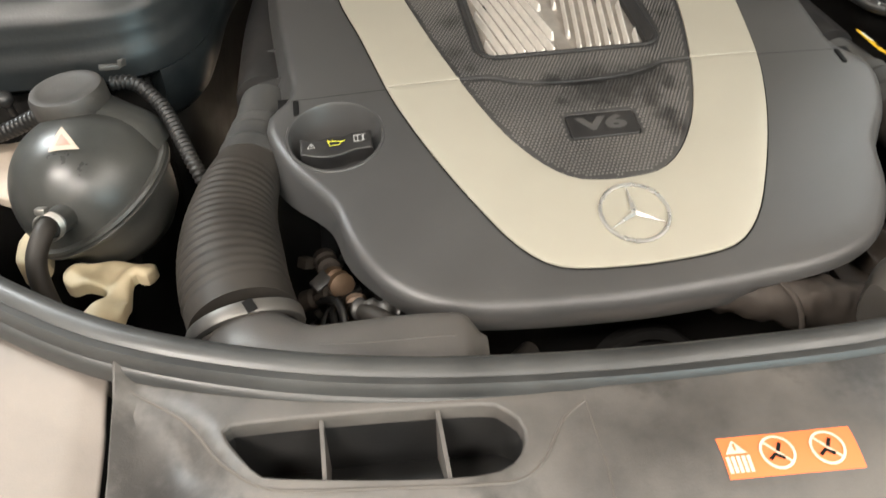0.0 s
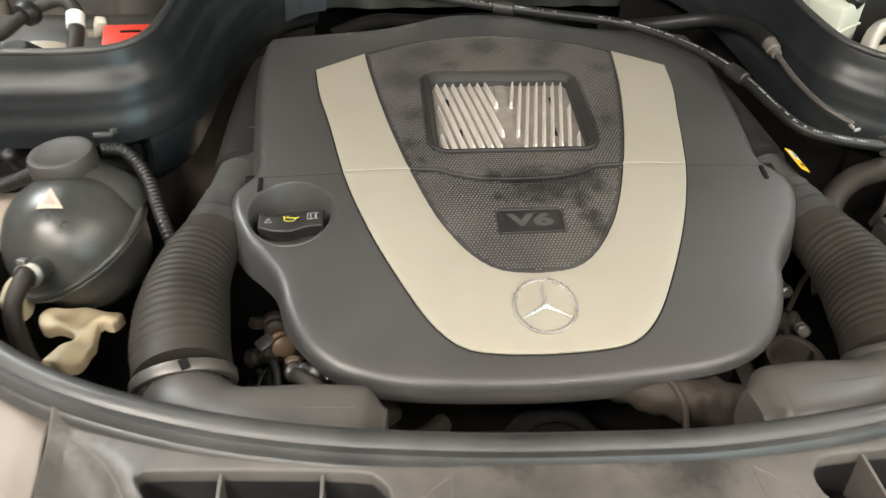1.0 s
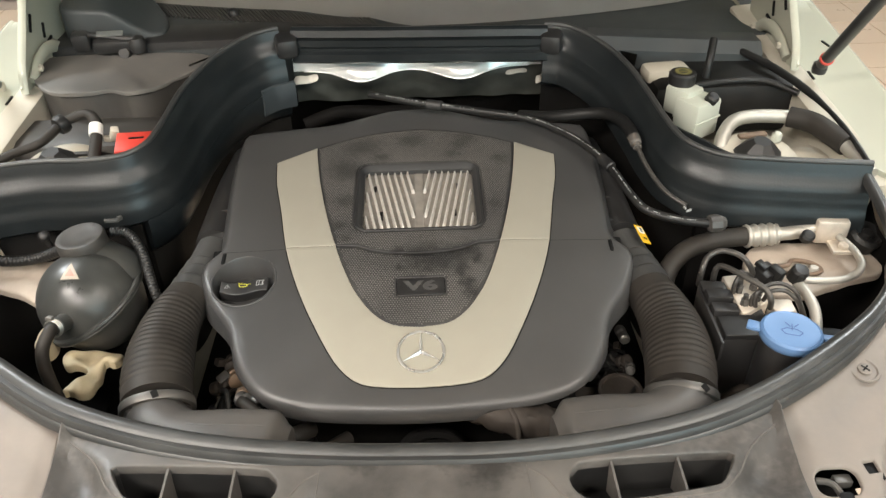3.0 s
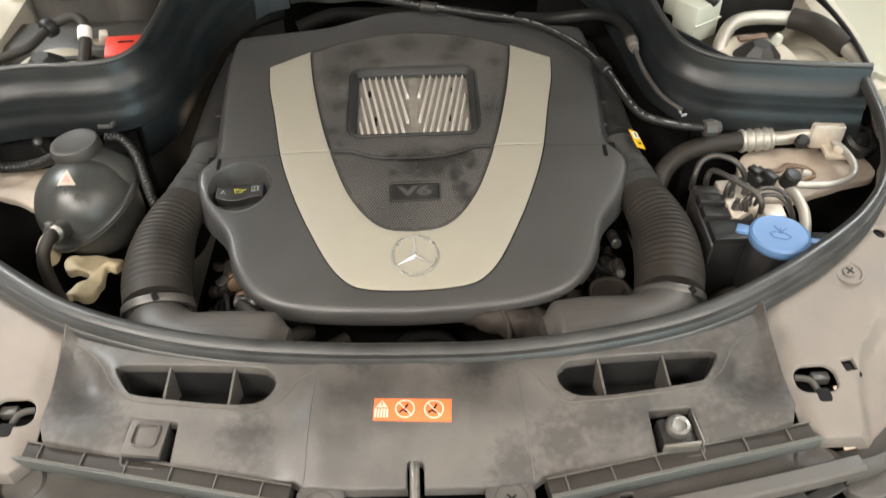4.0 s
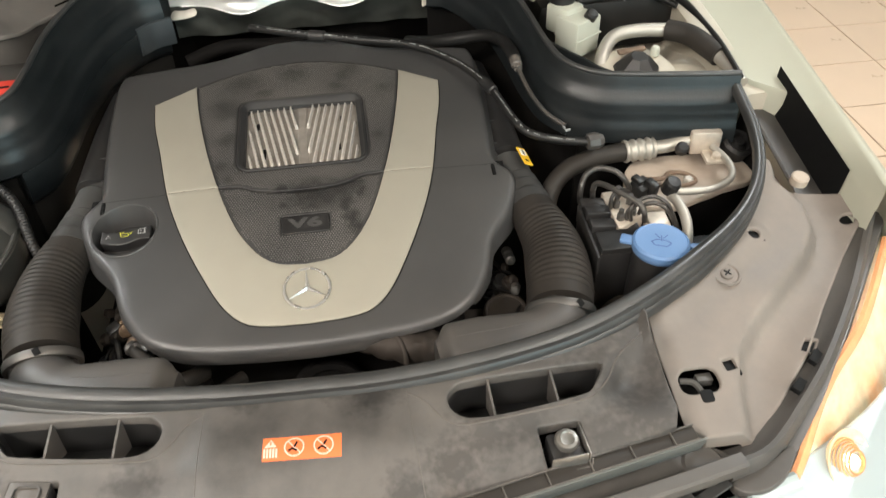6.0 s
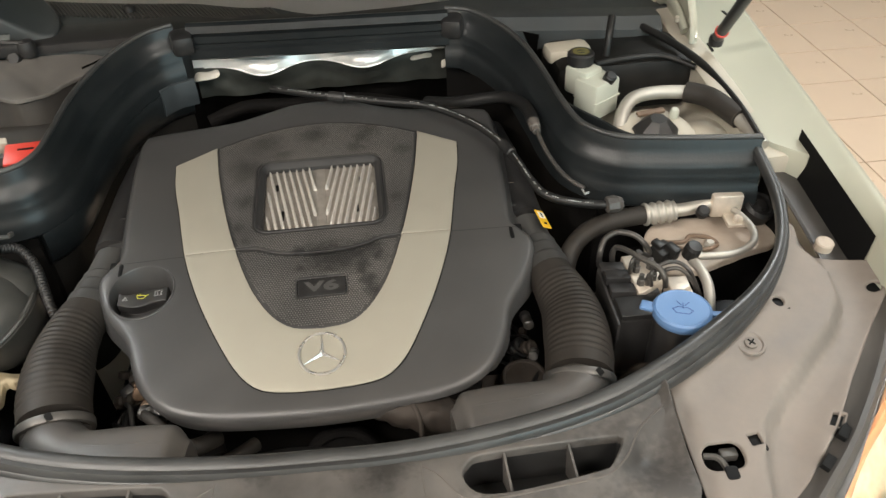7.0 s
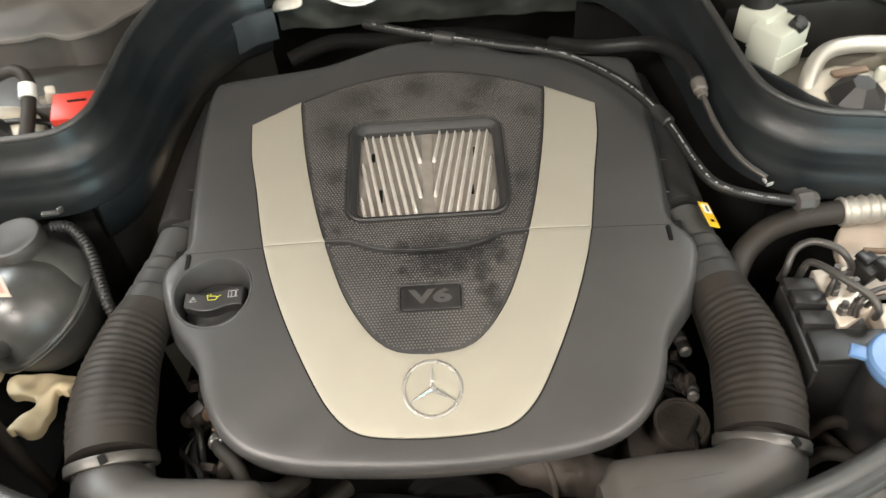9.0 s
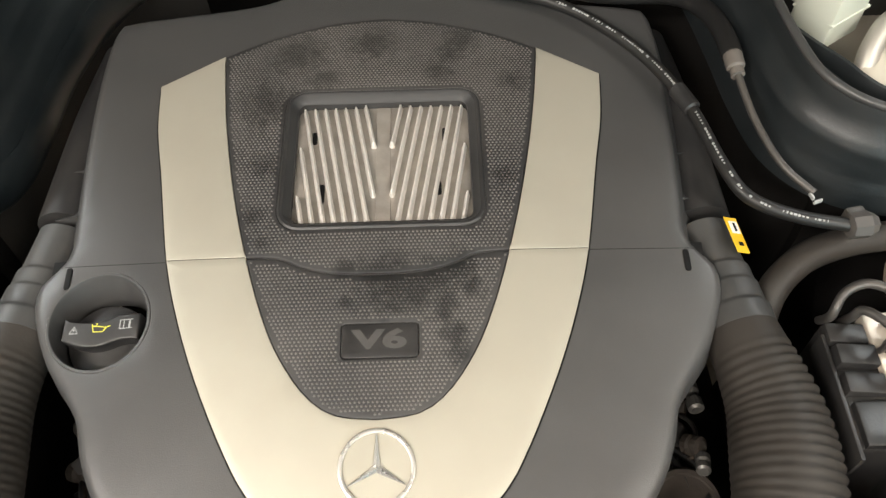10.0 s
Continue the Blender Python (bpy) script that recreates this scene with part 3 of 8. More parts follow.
for nm, shape, hole in (("upper_panel", upper_panel, [WIN]), ("lower_panel", lower_panel, [PLATE])):
    shape = inset(anticlockwise(shape), 0.0004)
    bm = bmesh.new()
    sheet(bm, shape, panel_z, 0.006, 0.0012, holes=hole, spacing=0.014)
    panel = part(nm, bm, PANEL_MESH, cover, "finely dimpled black panel")
    ins = [tuple(p) for p in inset(shape, 0.004)]
    bm = bmesh.new()
    row, y = 0, 0.03
    while y < 0.5:
        x = -0.18 + (0.0019 if row % 2 else 0)
        while x < 0.18:
            if inside(x, y, ins) and not inside(x, y, hole[0]) and reach(x, y, hole[0]) > 0.003:
                z = panel_z(x, y)
                base = [bm.verts.new((x + 0.00145 * math.cos(k * math.pi / 3), y + 0.00145 * math.sin(k * math.pi / 3), z - 0.0002)) for k in range(6)]
                top = [bm.verts.new((x + 0.0008 * math.cos(k * math.pi / 3), y + 0.0008 * math.sin(k * math.pi / 3), z + 0.0006)) for k in range(6)]
                bridge(bm, base, top)
                bm.faces.new(top)
            x += 0.0038
        y += 0.0033
        row += 1
    tagged(part("dimple_field", bm, DOTS, panel, "", 60), kind="stuff")

# window bezel with the finned metal plate
bm = bmesh.new()
rings = []
for d, h in ((0.0, 0.002), (0.002, 0.0032), (0.005, 0.0026), (0.0100, -0.0035), (0.0118, -0.0045), (0.0122, -0.014)):
    rings.append([bm.verts.new((x, y, cover_z(x, y) + h)) for x, y in inset(WIN, d)])
    if len(rings) > 1:
        bridge(bm, rings[-2], rings[-1])
part("window_bezel", bm, BEZEL, cover, "smooth black window bezel")
bm = bmesh.new()
sheet(bm, rounded(0.003, 0.297, 0.176, 0.146, 0.010), lambda x, y: cover_z(x, y) - 0.0115, 0.003, 0.001, spacing=0.02)
plate = part("finned_plate", bm, FIN_BED, cover, "worn cast aluminium plate with slanting fins")
# slanting fins either side of a narrow flat spine, cut off by the spine and the frame
bm = bmesh.new()
sheet(bm, rounded(0.0035, 0.2965, 0.015, 0.142, 0.003), lambda x, y: cover_z(x, y) - 0.0095, 0.003, 0.001, spacing=0.01)
part("spine", bm, FIN_BED, plate, "flat worn centre rib")
for side in (-1, 1):
    for k in range(-3, 8):
        y0, y1 = 0.2265, 0.3675
        low_u, lean = 0.0142 + 0.0105 * k, 0.0250
        t0 = max(0.0, (0.0088 - low_u) / lean)
        t1 = min(1.0, (0.0825 - low_u) / lean)
        if t1 - t0 < 0.12:
            continue
        bm = bmesh.new()
        rows = []
        for f, h, wd in ((0, 0.004, 0.7), (0.025, 0.0088, 1.25), (0.06, 0.0090, 1.15), (0.3, 0.0080, 1.0), (0.6, 0.0080, 1.0), (0.97, 0.0078, 1.0), (1, 0.003, 0.7)):
            t = t0 + (t1 - t0) * f
            x, y = 0.003 + side * (low_u + lean * t), y0 + (y1 - y0) * t
            z = cover_z(x, y) - 0.0118
            rows.append([bm.verts.new((x + q * wd, y, z + g)) for q, g in ((-0.0024, 0), (-0.0012, h * 0.75), (-0.0007, h), (0.0007, h), (0.0012, h * 0.75), (0.0024, 0))])
            if len(rows) > 1:
                bridge(bm, rows[-2], rows[-1], False)
        bm.faces.new(rows[0])
        part("fin", bm, FIN, plate)
for x, y, h in ((-0.0665, 0.330, 0.016), (-0.056, 0.262, 0.022), (0.0655, 0.330, 0.018), (0.058, 0.265, 0.016)):
    bm = bmesh.new()
    sheet(bm, rounded(x, y, 0.0050, h, 0.002), lambda x, y: cover_z(x, y) - 0.0110, 0.002, 0.0004, spacing=0.006)
    part("slot", bm, GROOVE, plate, "black slot")

# V6 plate
bm = bmesh.new()
sheet(bm, inset(anticlockwise(PLATE), 0.0006), lambda x, y: cover_z(x, y) + 0.0022, 0.005, 0.0007, spacing=0.012)
name_plate = part("name_plate", bm, BLACK, cover, "black plate lettered V6")


def lettering(text, size, m, mat, parent, height, bold=0.0, wide=1.0, lift=0.0006):
    """Raised letters from the built-in font, laid on a surface."""
    cu = bpy.data.curves.new("lettering", "FONT")
    cu.body, cu.size, cu.align_x, cu.align_y, cu.offset, cu.resolution_u = text, size, "CENTER", "CENTER", bold, 4
    tmp = bpy.data.objects.new("lettering", cu)
    me = bpy.data.meshes.new_from_object(tmp)
    bm = bmesh.new()
    bm.from_mesh(me)
    bpy.data.objects.remove(tmp)
    bmesh.ops.triangulate(bm, faces=bm.faces)
    for v in bm.verts:
        p = m @ Vector((v.co.x * wide, v.co.y, 0))
        v.co = (p.x, p.y, height(p.x, p.y) + lift)
    return part("lettering", bm, mat, parent, "letters " + text, 0)


lettering("V6", 0.0225, pose(0.0025, 0.105, 0), GREY_INK, name_plate, lambda x, y: cover_z(x, y) + 0.0022, 0.0010, 1.85)

# round chrome badge: a ring with three tapering spokes
badge_z = cover_z(0, 0) + 0.0045
tilt = Matrix.Translation((0, 0.0, badge_z)) @ Matrix.Rotation(math.atan(0.29), 4, "X")
bm = bmesh.new()
prev = first = None
for k in range(64):
    a = 2 * math.pi * k / 64
    ring = [bm.verts.new(tilt @ Vector(((0.0300 + 0.0019 * math.cos(b)) * math.cos(a), (0.0300 + 0.0019 * math.cos(b)) * math.sin(a), 0.00145 * math.sin(b)))) for b in np.linspace(0, 2 * math.pi, 8, endpoint=False)]
    if prev:
        bridge(bm, prev, ring)
    first = first or ring
    prev = ring
bridge(bm, prev, first)
badge = part("badge", bm, BADGE, cover, "round chrome badge")
for k in range(3):
    bm = bmesh.new()
    r = tilt @ Matrix.Rotation(2 * math.pi * k / 3, 4, "Z")
    tip, c, lft, rgt = (bm.verts.new(r @ Vector(v)) for v in ((0, 0.0295, 0.0002), (0, 0, 0.0030), (-0.0030, 0.0018, 0.0), (0.0030, 0.0018, 0.0)))
    bm.faces.new((tip, lft, c))
    bm.faces.new((tip, c, rgt))
    part("spoke", bm, BADGE, badge, smooth=0)

# notches and side tabs of the cover
for sx in (-1, 1):
    bm = bmesh.new()
    sheet(bm, rounded(sx * 0.2825, 0.1745, 0.0055, 0.021, 0.002), lambda x, y: cover_z(x, y) + 0.0014, 0.002, 0.0004, spacing=0.006)
    part("notch", bm, GROOVE, cover, "narrow black notch")
    for y in (0.205, 0.262, 0.318):
        bm = bmesh.new()
        x0 = sx * 0.305
        v = [bm.verts.new(q) for q in ((x0 - sx * 0.01, y - 0.006, cover_z(x0, y) - 0.02), (x0 + sx * 0.016, y - 0.008, cover_z(x0, y) - 0.024), (x0 + sx * 0.02, y + 0.002, cover_z(x0, y) - 0.032), (x0 - sx * 0.01, y + 0.012, cover_z(x0, y) - 0.024),
                                       (x0 - sx * 0.01, y - 0.006, cover_z(x0, y) - 0.034), (x0 + sx * 0.016, y - 0.008, cover_z(x0, y) - 0.036), (x0 + sx * 0.02, y + 0.002, cover_z(x0, y) - 0.042), (x0 - sx * 0.01, y + 0.012, cover_z(x0, y) - 0.038))]
        bm.faces.new(v[:4])
        bridge(bm, v[:4], v[4:])
        part("tab", bm, COVER, cover, smooth=0)

# oil filler cap in its well
oil = thing("oil_filler_cap", (OIL[0], OIL[1], 0.90), "black oil filler cap with grip bar and printed symbols", "oil cap")
om = Matrix.Translation((OIL[0], OIL[1] - 0.002, cover_z(*OIL) - 0.044)) @ Matrix.Rotation(math.atan(0.2), 4, "X")
bm = bmesh.new()
lathe(bm, [(0.036, -0.03), (0.036, 0.014), (0.0345, 0.018), (0.030, 0.020)], om, 40)
part("cap_body", bm, BLACK, oil)
bm = bmesh.new()
grip_out = [tuple(p) for p in curve_through([(-0.034, 0.016), (-0.02, 0.013), (0.0, 0.014), (0.018, 0.020), (0.034, 0.020)], 14)] + [tuple(p) for p in curve_through([(0.034, -0.004), (0.018, -0.004), (0.0, -0.010), (-0.016, -0.010), (-0.034, -0.004)], 14)]
sheet(bm, grip_out, lambda x, y: 0.036, 0.018, 0.002, spacing=0.008)
bmesh.ops.transform(bm, matrix=om, verts=bm.verts)
part("grip", bm, BLACK, oil)
gz = lambda x, y: 0.0362
bm = bmesh.new()
stroke(bm, [(-0.008, 0.008), (-0.006, -0.001), (0.004, -0.001), (0.007, 0.004), (0.011, 0.006)], 0.0012, gz)
stroke(bm, [(-0.008, 0.006), (0.002, 0.005), (0.007, 0.004)], 0.0012, gz)
stroke(bm, [(-0.003, 0.0065), (-0.003, 0.009)], 0.0012, gz)
bmesh.ops.transform(bm, matrix=om @ Matrix.Translation((-0.001, 0.004, 0)) @ Matrix.Diagonal((0.85, 0.8, 1, 1)), verts=bm.verts)
part("oil_symbol", bm, YELLOW_INK, oil, "yellow oil can symbol", 0)
bm = bmesh.new()
stroke(bm, [(-0.027, 0.002), (-0.0235, 0.0085), (-0.020, 0.002), (-0.027, 0.002)], 0.001, gz)
stroke(bm, [(-0.0235, 0.004), (-0.0235, 0.0065)], 0.0012, gz)
bmesh.ops.transform(bm, matrix=om, verts=bm.verts)
part("warning_symbol", bm, PRINT, oil, "white warning triangle", 0)
bm = bmesh.new()
for x in (0.017, 0.0205, 0.0255):
    stroke(bm, [(x, 0.006), (x, 0.013)], 0.0009 if x < 0.025 else 0.0018, gz)
stroke(bm, [(0.0165, 0.0135), (0.028, 0.0145)], 0.0009, gz)
stroke(bm, [(0.0165, 0.0055), (0.028, 0.0065)], 0.0009, gz)
bmesh.ops.transform(bm, matrix=om, verts=bm.verts)
part("book_symbol", bm, PRINT, oil, "white handbook symbol", 0)

# ---- front rubber seal ----
seal_line = [(-0.682, 0.285), (-0.677, 0.20), (-0.664, 0.11), (-0.629, 0.038), (-0.575, -0.012), (-0.512, -0.055), (-0.420, -0.114), (-0.318, -0.153), (-0.215, -0.176), (-0.10, -0.189), (0.0, -0.194),
             (0.10, -0.195), (0.215, -0.184), (0.322, -0.162), (0.420, -0.122), (0.512, -0.069), (0.582, -0.015), (0.632, 0.050), (0.663, 0.135), (0.674, 0.235)]
BULB_PROFILE = [(-0.018, -0.022), (-0.018, -0.006), (-0.015, 0.0), (-0.010, 0.0035), (-0.004, 0.003), (0.0, 0.0), (0.0015, -0.0012), (0.0, -0.022)]
FLANGE_PROFILE = [(0.0, -0.030), (0.0005, -0.0022), (0.003, -0.0018), (0.007, -0.0015), (0.0095, -0.005), (0.010, -0.011), (0.0125, -0.0125), (0.0135, -0.016), (0.0135, -0.026)]
seal = thing("front_seal", (0, -0.19, 0.94), "curved black rubber seal round the engine bay", "rubber seal")
for nm, profile, worn in (("bulb", BULB_PROFILE, "smooth rounded sealing bulb"), ("flange", FLANGE_PROFILE, "stepped clamping flange")):
    bm = bmesh.new()
    sweep(bm, [(x, y, seal_z(y)) for x, y in seal_line], profile, 140, scale=lambda s: 1 - 0.45 * step(0.78, 0.90, s) - 0.45 * step(0.22, 0.10, s))
    part(nm, bm, RUBBER, seal, worn, 50)

# ---- partition walls behind the seal ----
WALL_PROFILE = [(-0.007, -0.02), (-0.006, 0.004), (-0.003, 0.009), (0.002, 0.009), (0.005, 0.003), (0.0065, -0.006), (0.010, -0.015), (0.016, -0.023), (0.0205, -0.030), (0.0222, -0.035), (0.0225, -0.040), (0.0240, -0.045), (0.0252, -0.051), (0.0258, -0.057),
                (0.0280, -0.063), (0.0308, -0.070), (0.0322, -0.077), (0.0325, -0.083), (0.0335, -0.089), (0.0335, -0.094), (0.026, -0.100), (0.004, -0.103), (-0.007, -0.103)]
LOWER_PROFILE = [(-0.006, -0.1034), (0.003, -0.1034), (0.002, -0.42), (-0.006, -0.42)]
right_line = [(0.676, 0.238), (0.60, 0.246), (0.526, 0.256), (0.459, 0.270), (0.416, 0.307), (0.398, 0.368), (0.388, 0.435), (0.370, 0.525), (0.335, 0.60), (0.290, 0.652), (0.246, 0.664)]
left_line = [(-0.250, 0.678), (-0.300, 0.652), (-0.352, 0.585), (-0.388, 0.49), (-0.402, 0.40), (-0.415, 0.345), (-0.445, 0.315), (-0.50, 0.306), (-0.584, 0.305), (-0.684, 0.285)]
for nm, line in (("side_partition", right_line), ("side_partition", left_line)):
    pr = thing(nm, (line[5][0], line[5][1], 0.86), "glossy black ribbed plastic partition with rubber lip", "engine bay partition", "bay partitions")
    bm = bmesh.new()
    sweep(bm, [(x, y, seal_z(y) + 0.006) for x, y in line], [(-a, b) for a, b in WALL_PROFILE], 70)
    part("wall", bm, WALL_PLASTIC, pr)
    # wall below the rim: shade painted in by colour, lighter on the left
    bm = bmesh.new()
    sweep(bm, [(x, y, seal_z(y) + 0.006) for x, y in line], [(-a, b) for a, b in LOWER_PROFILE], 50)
    part("lower_wall", bm, DARK if line is right_line else DIM_PLASTIC, pr, "matt lower wall darkened for the shade below the rim")
    bm = bmesh.new()
    tube(bm, [(x, y, seal_z(y) + 0.0145) for x, y in line], 0.0046, 70, 10)
    part("lip", bm, RUBBER, pr, "rubber sealing lip")
    if line is left_line:
        bm = bmesh.new()
        sweep(bm, [(x, y, seal_z(y) + 0.006) for x, y in line[:7]], [(-a, b) for a, b in ((0.004, -0.1035), (0.0325, -0.0955), (0.0345, -0.104), (0.0335, -0.120), (0.0300, -0.138), (0.0235, -0.154), (0.0150, -0.163), (0.0045, -0.166))], 60)
        part("skirt", bm, WALL_PLASTIC, pr, "smooth rounded skirt")
    if line is right_line:
        bm = bmesh.new()
        sweep(bm, [(0.560, 0.292, 1.022), (0.522, 0.304, 1.026), (0.486, 0.332, 1.030), (0.466, 0.366, 1.031), (0.444, 0.400, 1.031), (0.424, 0.437, 1.031), (0.406, 0.474, 1.030)],
              [(0.003, -0.06), (0.004, -0.001), (0.002, 0.002), (-0.002, 0.002), (-0.004, -0.002), (-0.006, -0.013), (-0.015, -0.015), (-0.018, -0.006), (-0.021, -0.005), (-0.024, -0.008), (-0.026, -0.018), (-0.044, -0.022), (-0.044, -0.06)], 50)
        part("gutter", bm, WALL_PLASTIC, pr, "ribbed black gutter along the wall")
# corner brackets where the partitions meet the cross member
for x, y, sx in ((-0.235, 0.668, -1), (0.258, 0.656, 1)):
    bm = bmesh.new()
    box(bm, pose(x, y - 0.006, seal_z(y) - 0.012, 8, 0, sx * -14), 0.040, 0.044, 0.040, 0.010)
    single("corner_joint", bm, BLACK, (x, y, seal_z(y) - 0.03), "black plastic joint of the seal", "seal joint", "seal joints")
# flat inspection plate on the left partition
bm = bmesh.new()
sweep(bm, [(-0.240, 0.682, 1.117), (-0.280, 0.665, 1.116), (-0.308, 0.642, 1.113)], [(-0.0320, -0.084), (-0.0365, -0.086), (-0.0385, -0.104), (-0.0375, -0.121), (-0.0345, -0.136), (-0.0290, -0.138), (-0.0310, -0.118), (-0.0330, -0.100)], 14)
single("blanking_plate", bm, PLATE_GREY, (-0.262, 0.640, 0.98), "small blue-grey plastic plate on the partition", "cover plate")

# ---- bulkhead: cross member, heat shield, dark wall ----
CROSS_PROFILE = [(-0.014, -0.055), (-0.014, 0.0), (-0.008, 0.008), (0.0, 0.010), (0.008, 0.006), (0.012, -0.006), (0.018, -0.010), (0.018, -0.022), (0.014, -0.026), (0.014, -0.032), (0.020, -0.036), (0.020, -0.050), (0.012, -0.056)]
cross = thing("cross_member_seal", (0.0, 0.66, 1.06), "black rubber seal on the bulkhead cross member", "rubber seal")
cross_line = [(-0.225, 0.676, 1.118), (-0.1, 0.668, 1.117), (0.1, 0.660, 1.116), (0.25, 0.655, 1.115)]
for nm, profile in (("bulb", CROSS_PROFILE[:6] + [(0.0, -0.006)]), ("channel", [(-0.012, -0.055), (-0.012, -0.006)] + CROSS_PROFILE[6:])):
    bm = bmesh.new()
    sweep(bm, cross_line, profile, 24)
    part(nm, bm, WALL_PLASTIC, cross)


def lobes(x):
    return math.exp(-((x + 0.101) / 0.050) ** 2) + math.exp(-((x - 0.091) / 0.054) ** 2)


def foil_y(x, z):
    return 0.700 - 0.030 * lobes(x) * math.exp(-((z - 1.026) / 0.030) ** 2) + 0.35 * max(0.0, z - 1.028) * (0.35 + 0.65 * lobes(x)) + 0.20 * max(0.0, 1.015 - z)


def foil_low(x):
    return 1.030 - 0.012 * lobes(x)


shield = thing("heat_shield", (0, 0.70, 0.97), "crumpled bright foil heat shield under the cross member", "heat shield")
# below the rim a darker copy paints in the foil's dark reflections
for nm, mt, told in (("foil", FOIL, ""), ("lower_foil", SHADED_FOIL, "lower foil, a darker copy for its dark reflections")):
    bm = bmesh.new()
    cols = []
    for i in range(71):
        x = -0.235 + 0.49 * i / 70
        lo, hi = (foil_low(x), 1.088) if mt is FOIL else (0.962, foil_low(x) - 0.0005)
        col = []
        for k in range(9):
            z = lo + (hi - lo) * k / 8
            crease = 0.008 * noise.noise(Vector((x * 26, z * 40, 1.7))) if mt is SHADED_FOIL else 0.002 * noise.noise(Vector((x * 40, z * 40, 0.3)))
            col.append(bm.verts.new((x, foil_y(x, z) + crease * (1 - (k / 8) ** 4 if mt is SHADED_FOIL else 1), z)))
        cols.append(col)
        if i:
            bridge(bm, cols[-2], cols[-1], False)
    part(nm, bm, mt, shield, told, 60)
bm = bmesh.new()
cols = []
for i in range(41):
    x = -0.42 + 0.84 * i / 40
    cols.append([bm.verts.new((x, 0.765 - 0.03 * k / 10 + 0.02 * math.sin(x * 14 + k * 0.8) - 0.10 * max(0, abs(x) - 0.30) / 0.1, 1.07 - 0.04 * k)) for k in range(11)])
    if i:
        bridge(bm, cols[-2], cols[-1], False)
bmesh.ops.solidify(bm, geom=list(bm.faces), thickness=0.01)
tagged(single("bulkhead", bm, DARK, (0, 0.73, 0.7), "near-black insulated bulkhead behind the engine, shade in its colour", "bulkhead"), kind="structure")
# rolled rim of the shield, its end tabs, and dark glossy pipes below it
bm = bmesh.new()
tube(bm, [(x, foil_y(x, foil_low(x)) - 0.0015, foil_low(x)) for x in np.linspace(-0.215, 0.225, 50)], 0.0014, 80, 8)
part("rolled_rim", bm, FOIL, shield, "bright rolled rim")
for x, z, wx, wz in ((-0.212, 1.018, 0.046, 0.020), (0.200, 1.022, 0.040, 0.011), (0.246, 1.004, 0.014, 0.018)):
    bm = bmesh.new()
    sheet(bm, curve_through([(x - wx / 2, -wz * 0.5), (x, -wz * 0.42), (x + wx / 2, -wz * 0.2), (x + wx * 0.46, wz * 0.5), (x, wz * 0.38), (x - wx * 0.42, wz * 0.3)], 24, True), lambda px, py: 0.002 * math.sin(px * 160), 0.003, 0.0008, spacing=0.006)
    bmesh.ops.transform(bm, matrix=Matrix.Translation((0, 0.690, z)) @ Matrix.Rotation(radians(48), 4, "X"), verts=bm.verts)
    part("tab", bm, ALU_PIPE, shield, "bright bent tab")
for pts, r in (([(-0.22, 0.66, 0.935), (-0.15, 0.68, 0.950), (-0.06, 0.685, 0.945), (0.02, 0.68, 0.950), (0.10, 0.685, 0.94), (0.20, 0.665, 0.925)], 0.013), ([(-0.16, 0.655, 0.90), (-0.08, 0.66, 0.915), (0.04, 0.66, 0.91), (0.14, 0.65, 0.895)], 0.010)):
    bm = bmesh.new()
    tube(bm, pts, r, 40, 14)
    single("bulkhead_pipe", bm, DARK, pts[2], "near-black pipe in front of the bulkhead", "pipe", "bulkhead pipes")

# ---- front panel over the radiator ----
LEDGE_R = [(0.425, -0.128), (0.395, -0.155), (0.357, -0.186), (0.330, -0.220), (0.306, -0.241), (0.180, -0.257), (0.148, -0.248), (0.126, -0.214), (0.112, -0.16), (0.425, -0.10)]


def skew(bm):
    """The nose of the car stands a little askew to the bay."""
    for v in bm.verts:
        v.co.y -= 0.022 * v.co.x
    return bm



def front_z(x, y):
    ax = abs(x)
    base = 0.9615 - 0.034 * step(-0.255, -0.365, y)
    out = -1 if inside(ax, y, LEDGE_R) else 1
    d = reach(ax, y, LEDGE_R) * out
    ledge = 1 - step(-0.006, 0.016, d)
    mid = 1 - step(0.095, 0.155, ax)
    hollow = (1 - mid) * (1 - ledge)
    z = base - 0.011 * hollow - 0.014 * hollow * math.exp(-((ax - 0.366) / 0.034) ** 2 - ((y + 0.212) / 0.036) ** 2)
    z -= 0.003 * ledge * (1 - mid)
    z += 0.015 * math.exp(-((ax - 0.405) / 0.0055) ** 2) * step(-0.27, -0.125, y) ** 1.5
    return z


DUCT_R = [(0.335, -0.197), (0.327, -0.193), (0.24, -0.196), (0.175, -0.201), (0.163, -0.207), (0.155, -0.217), (0.155, -0.231), (0.164, -0.244), (0.180, -0.2495), (0.22, -0.2475), (0.300, -0.235), (0.315, -0.228), (0.325, -0.215), (0.334, -0.201)]
duct_r = [tuple(p) for p in curve_through(DUCT_R, 48, True)]
half_front = [(0.0, -0.187), (0.10, -0.185), (0.20, -0.175), (0.30, -0.152), (0.405, -0.112), (0.4065, -0.14), (0.4055, -0.20), (0.403, -0.262), (0.395, -0.281), (0.30, -0.300), (0.21, -0.317), (0.127, -0.329), (0.117, -0.336), (0.066, -0.340), (0.014, -0.340)]
slot_r = [(0.0085, -0.340), (0.0085, -0.318), (0.0065, -0.3145), (0.0, -0.3135)]
front_outline = half_front + slot_r[:-1] + mirror(slot_r)[2::-1] + mirror(half_front)[::-1]
front_outline = [p for i, p in enumerate(front_outline) if i == 0 or math.dist(p, front_outline[i - 1]) > 1e-4]
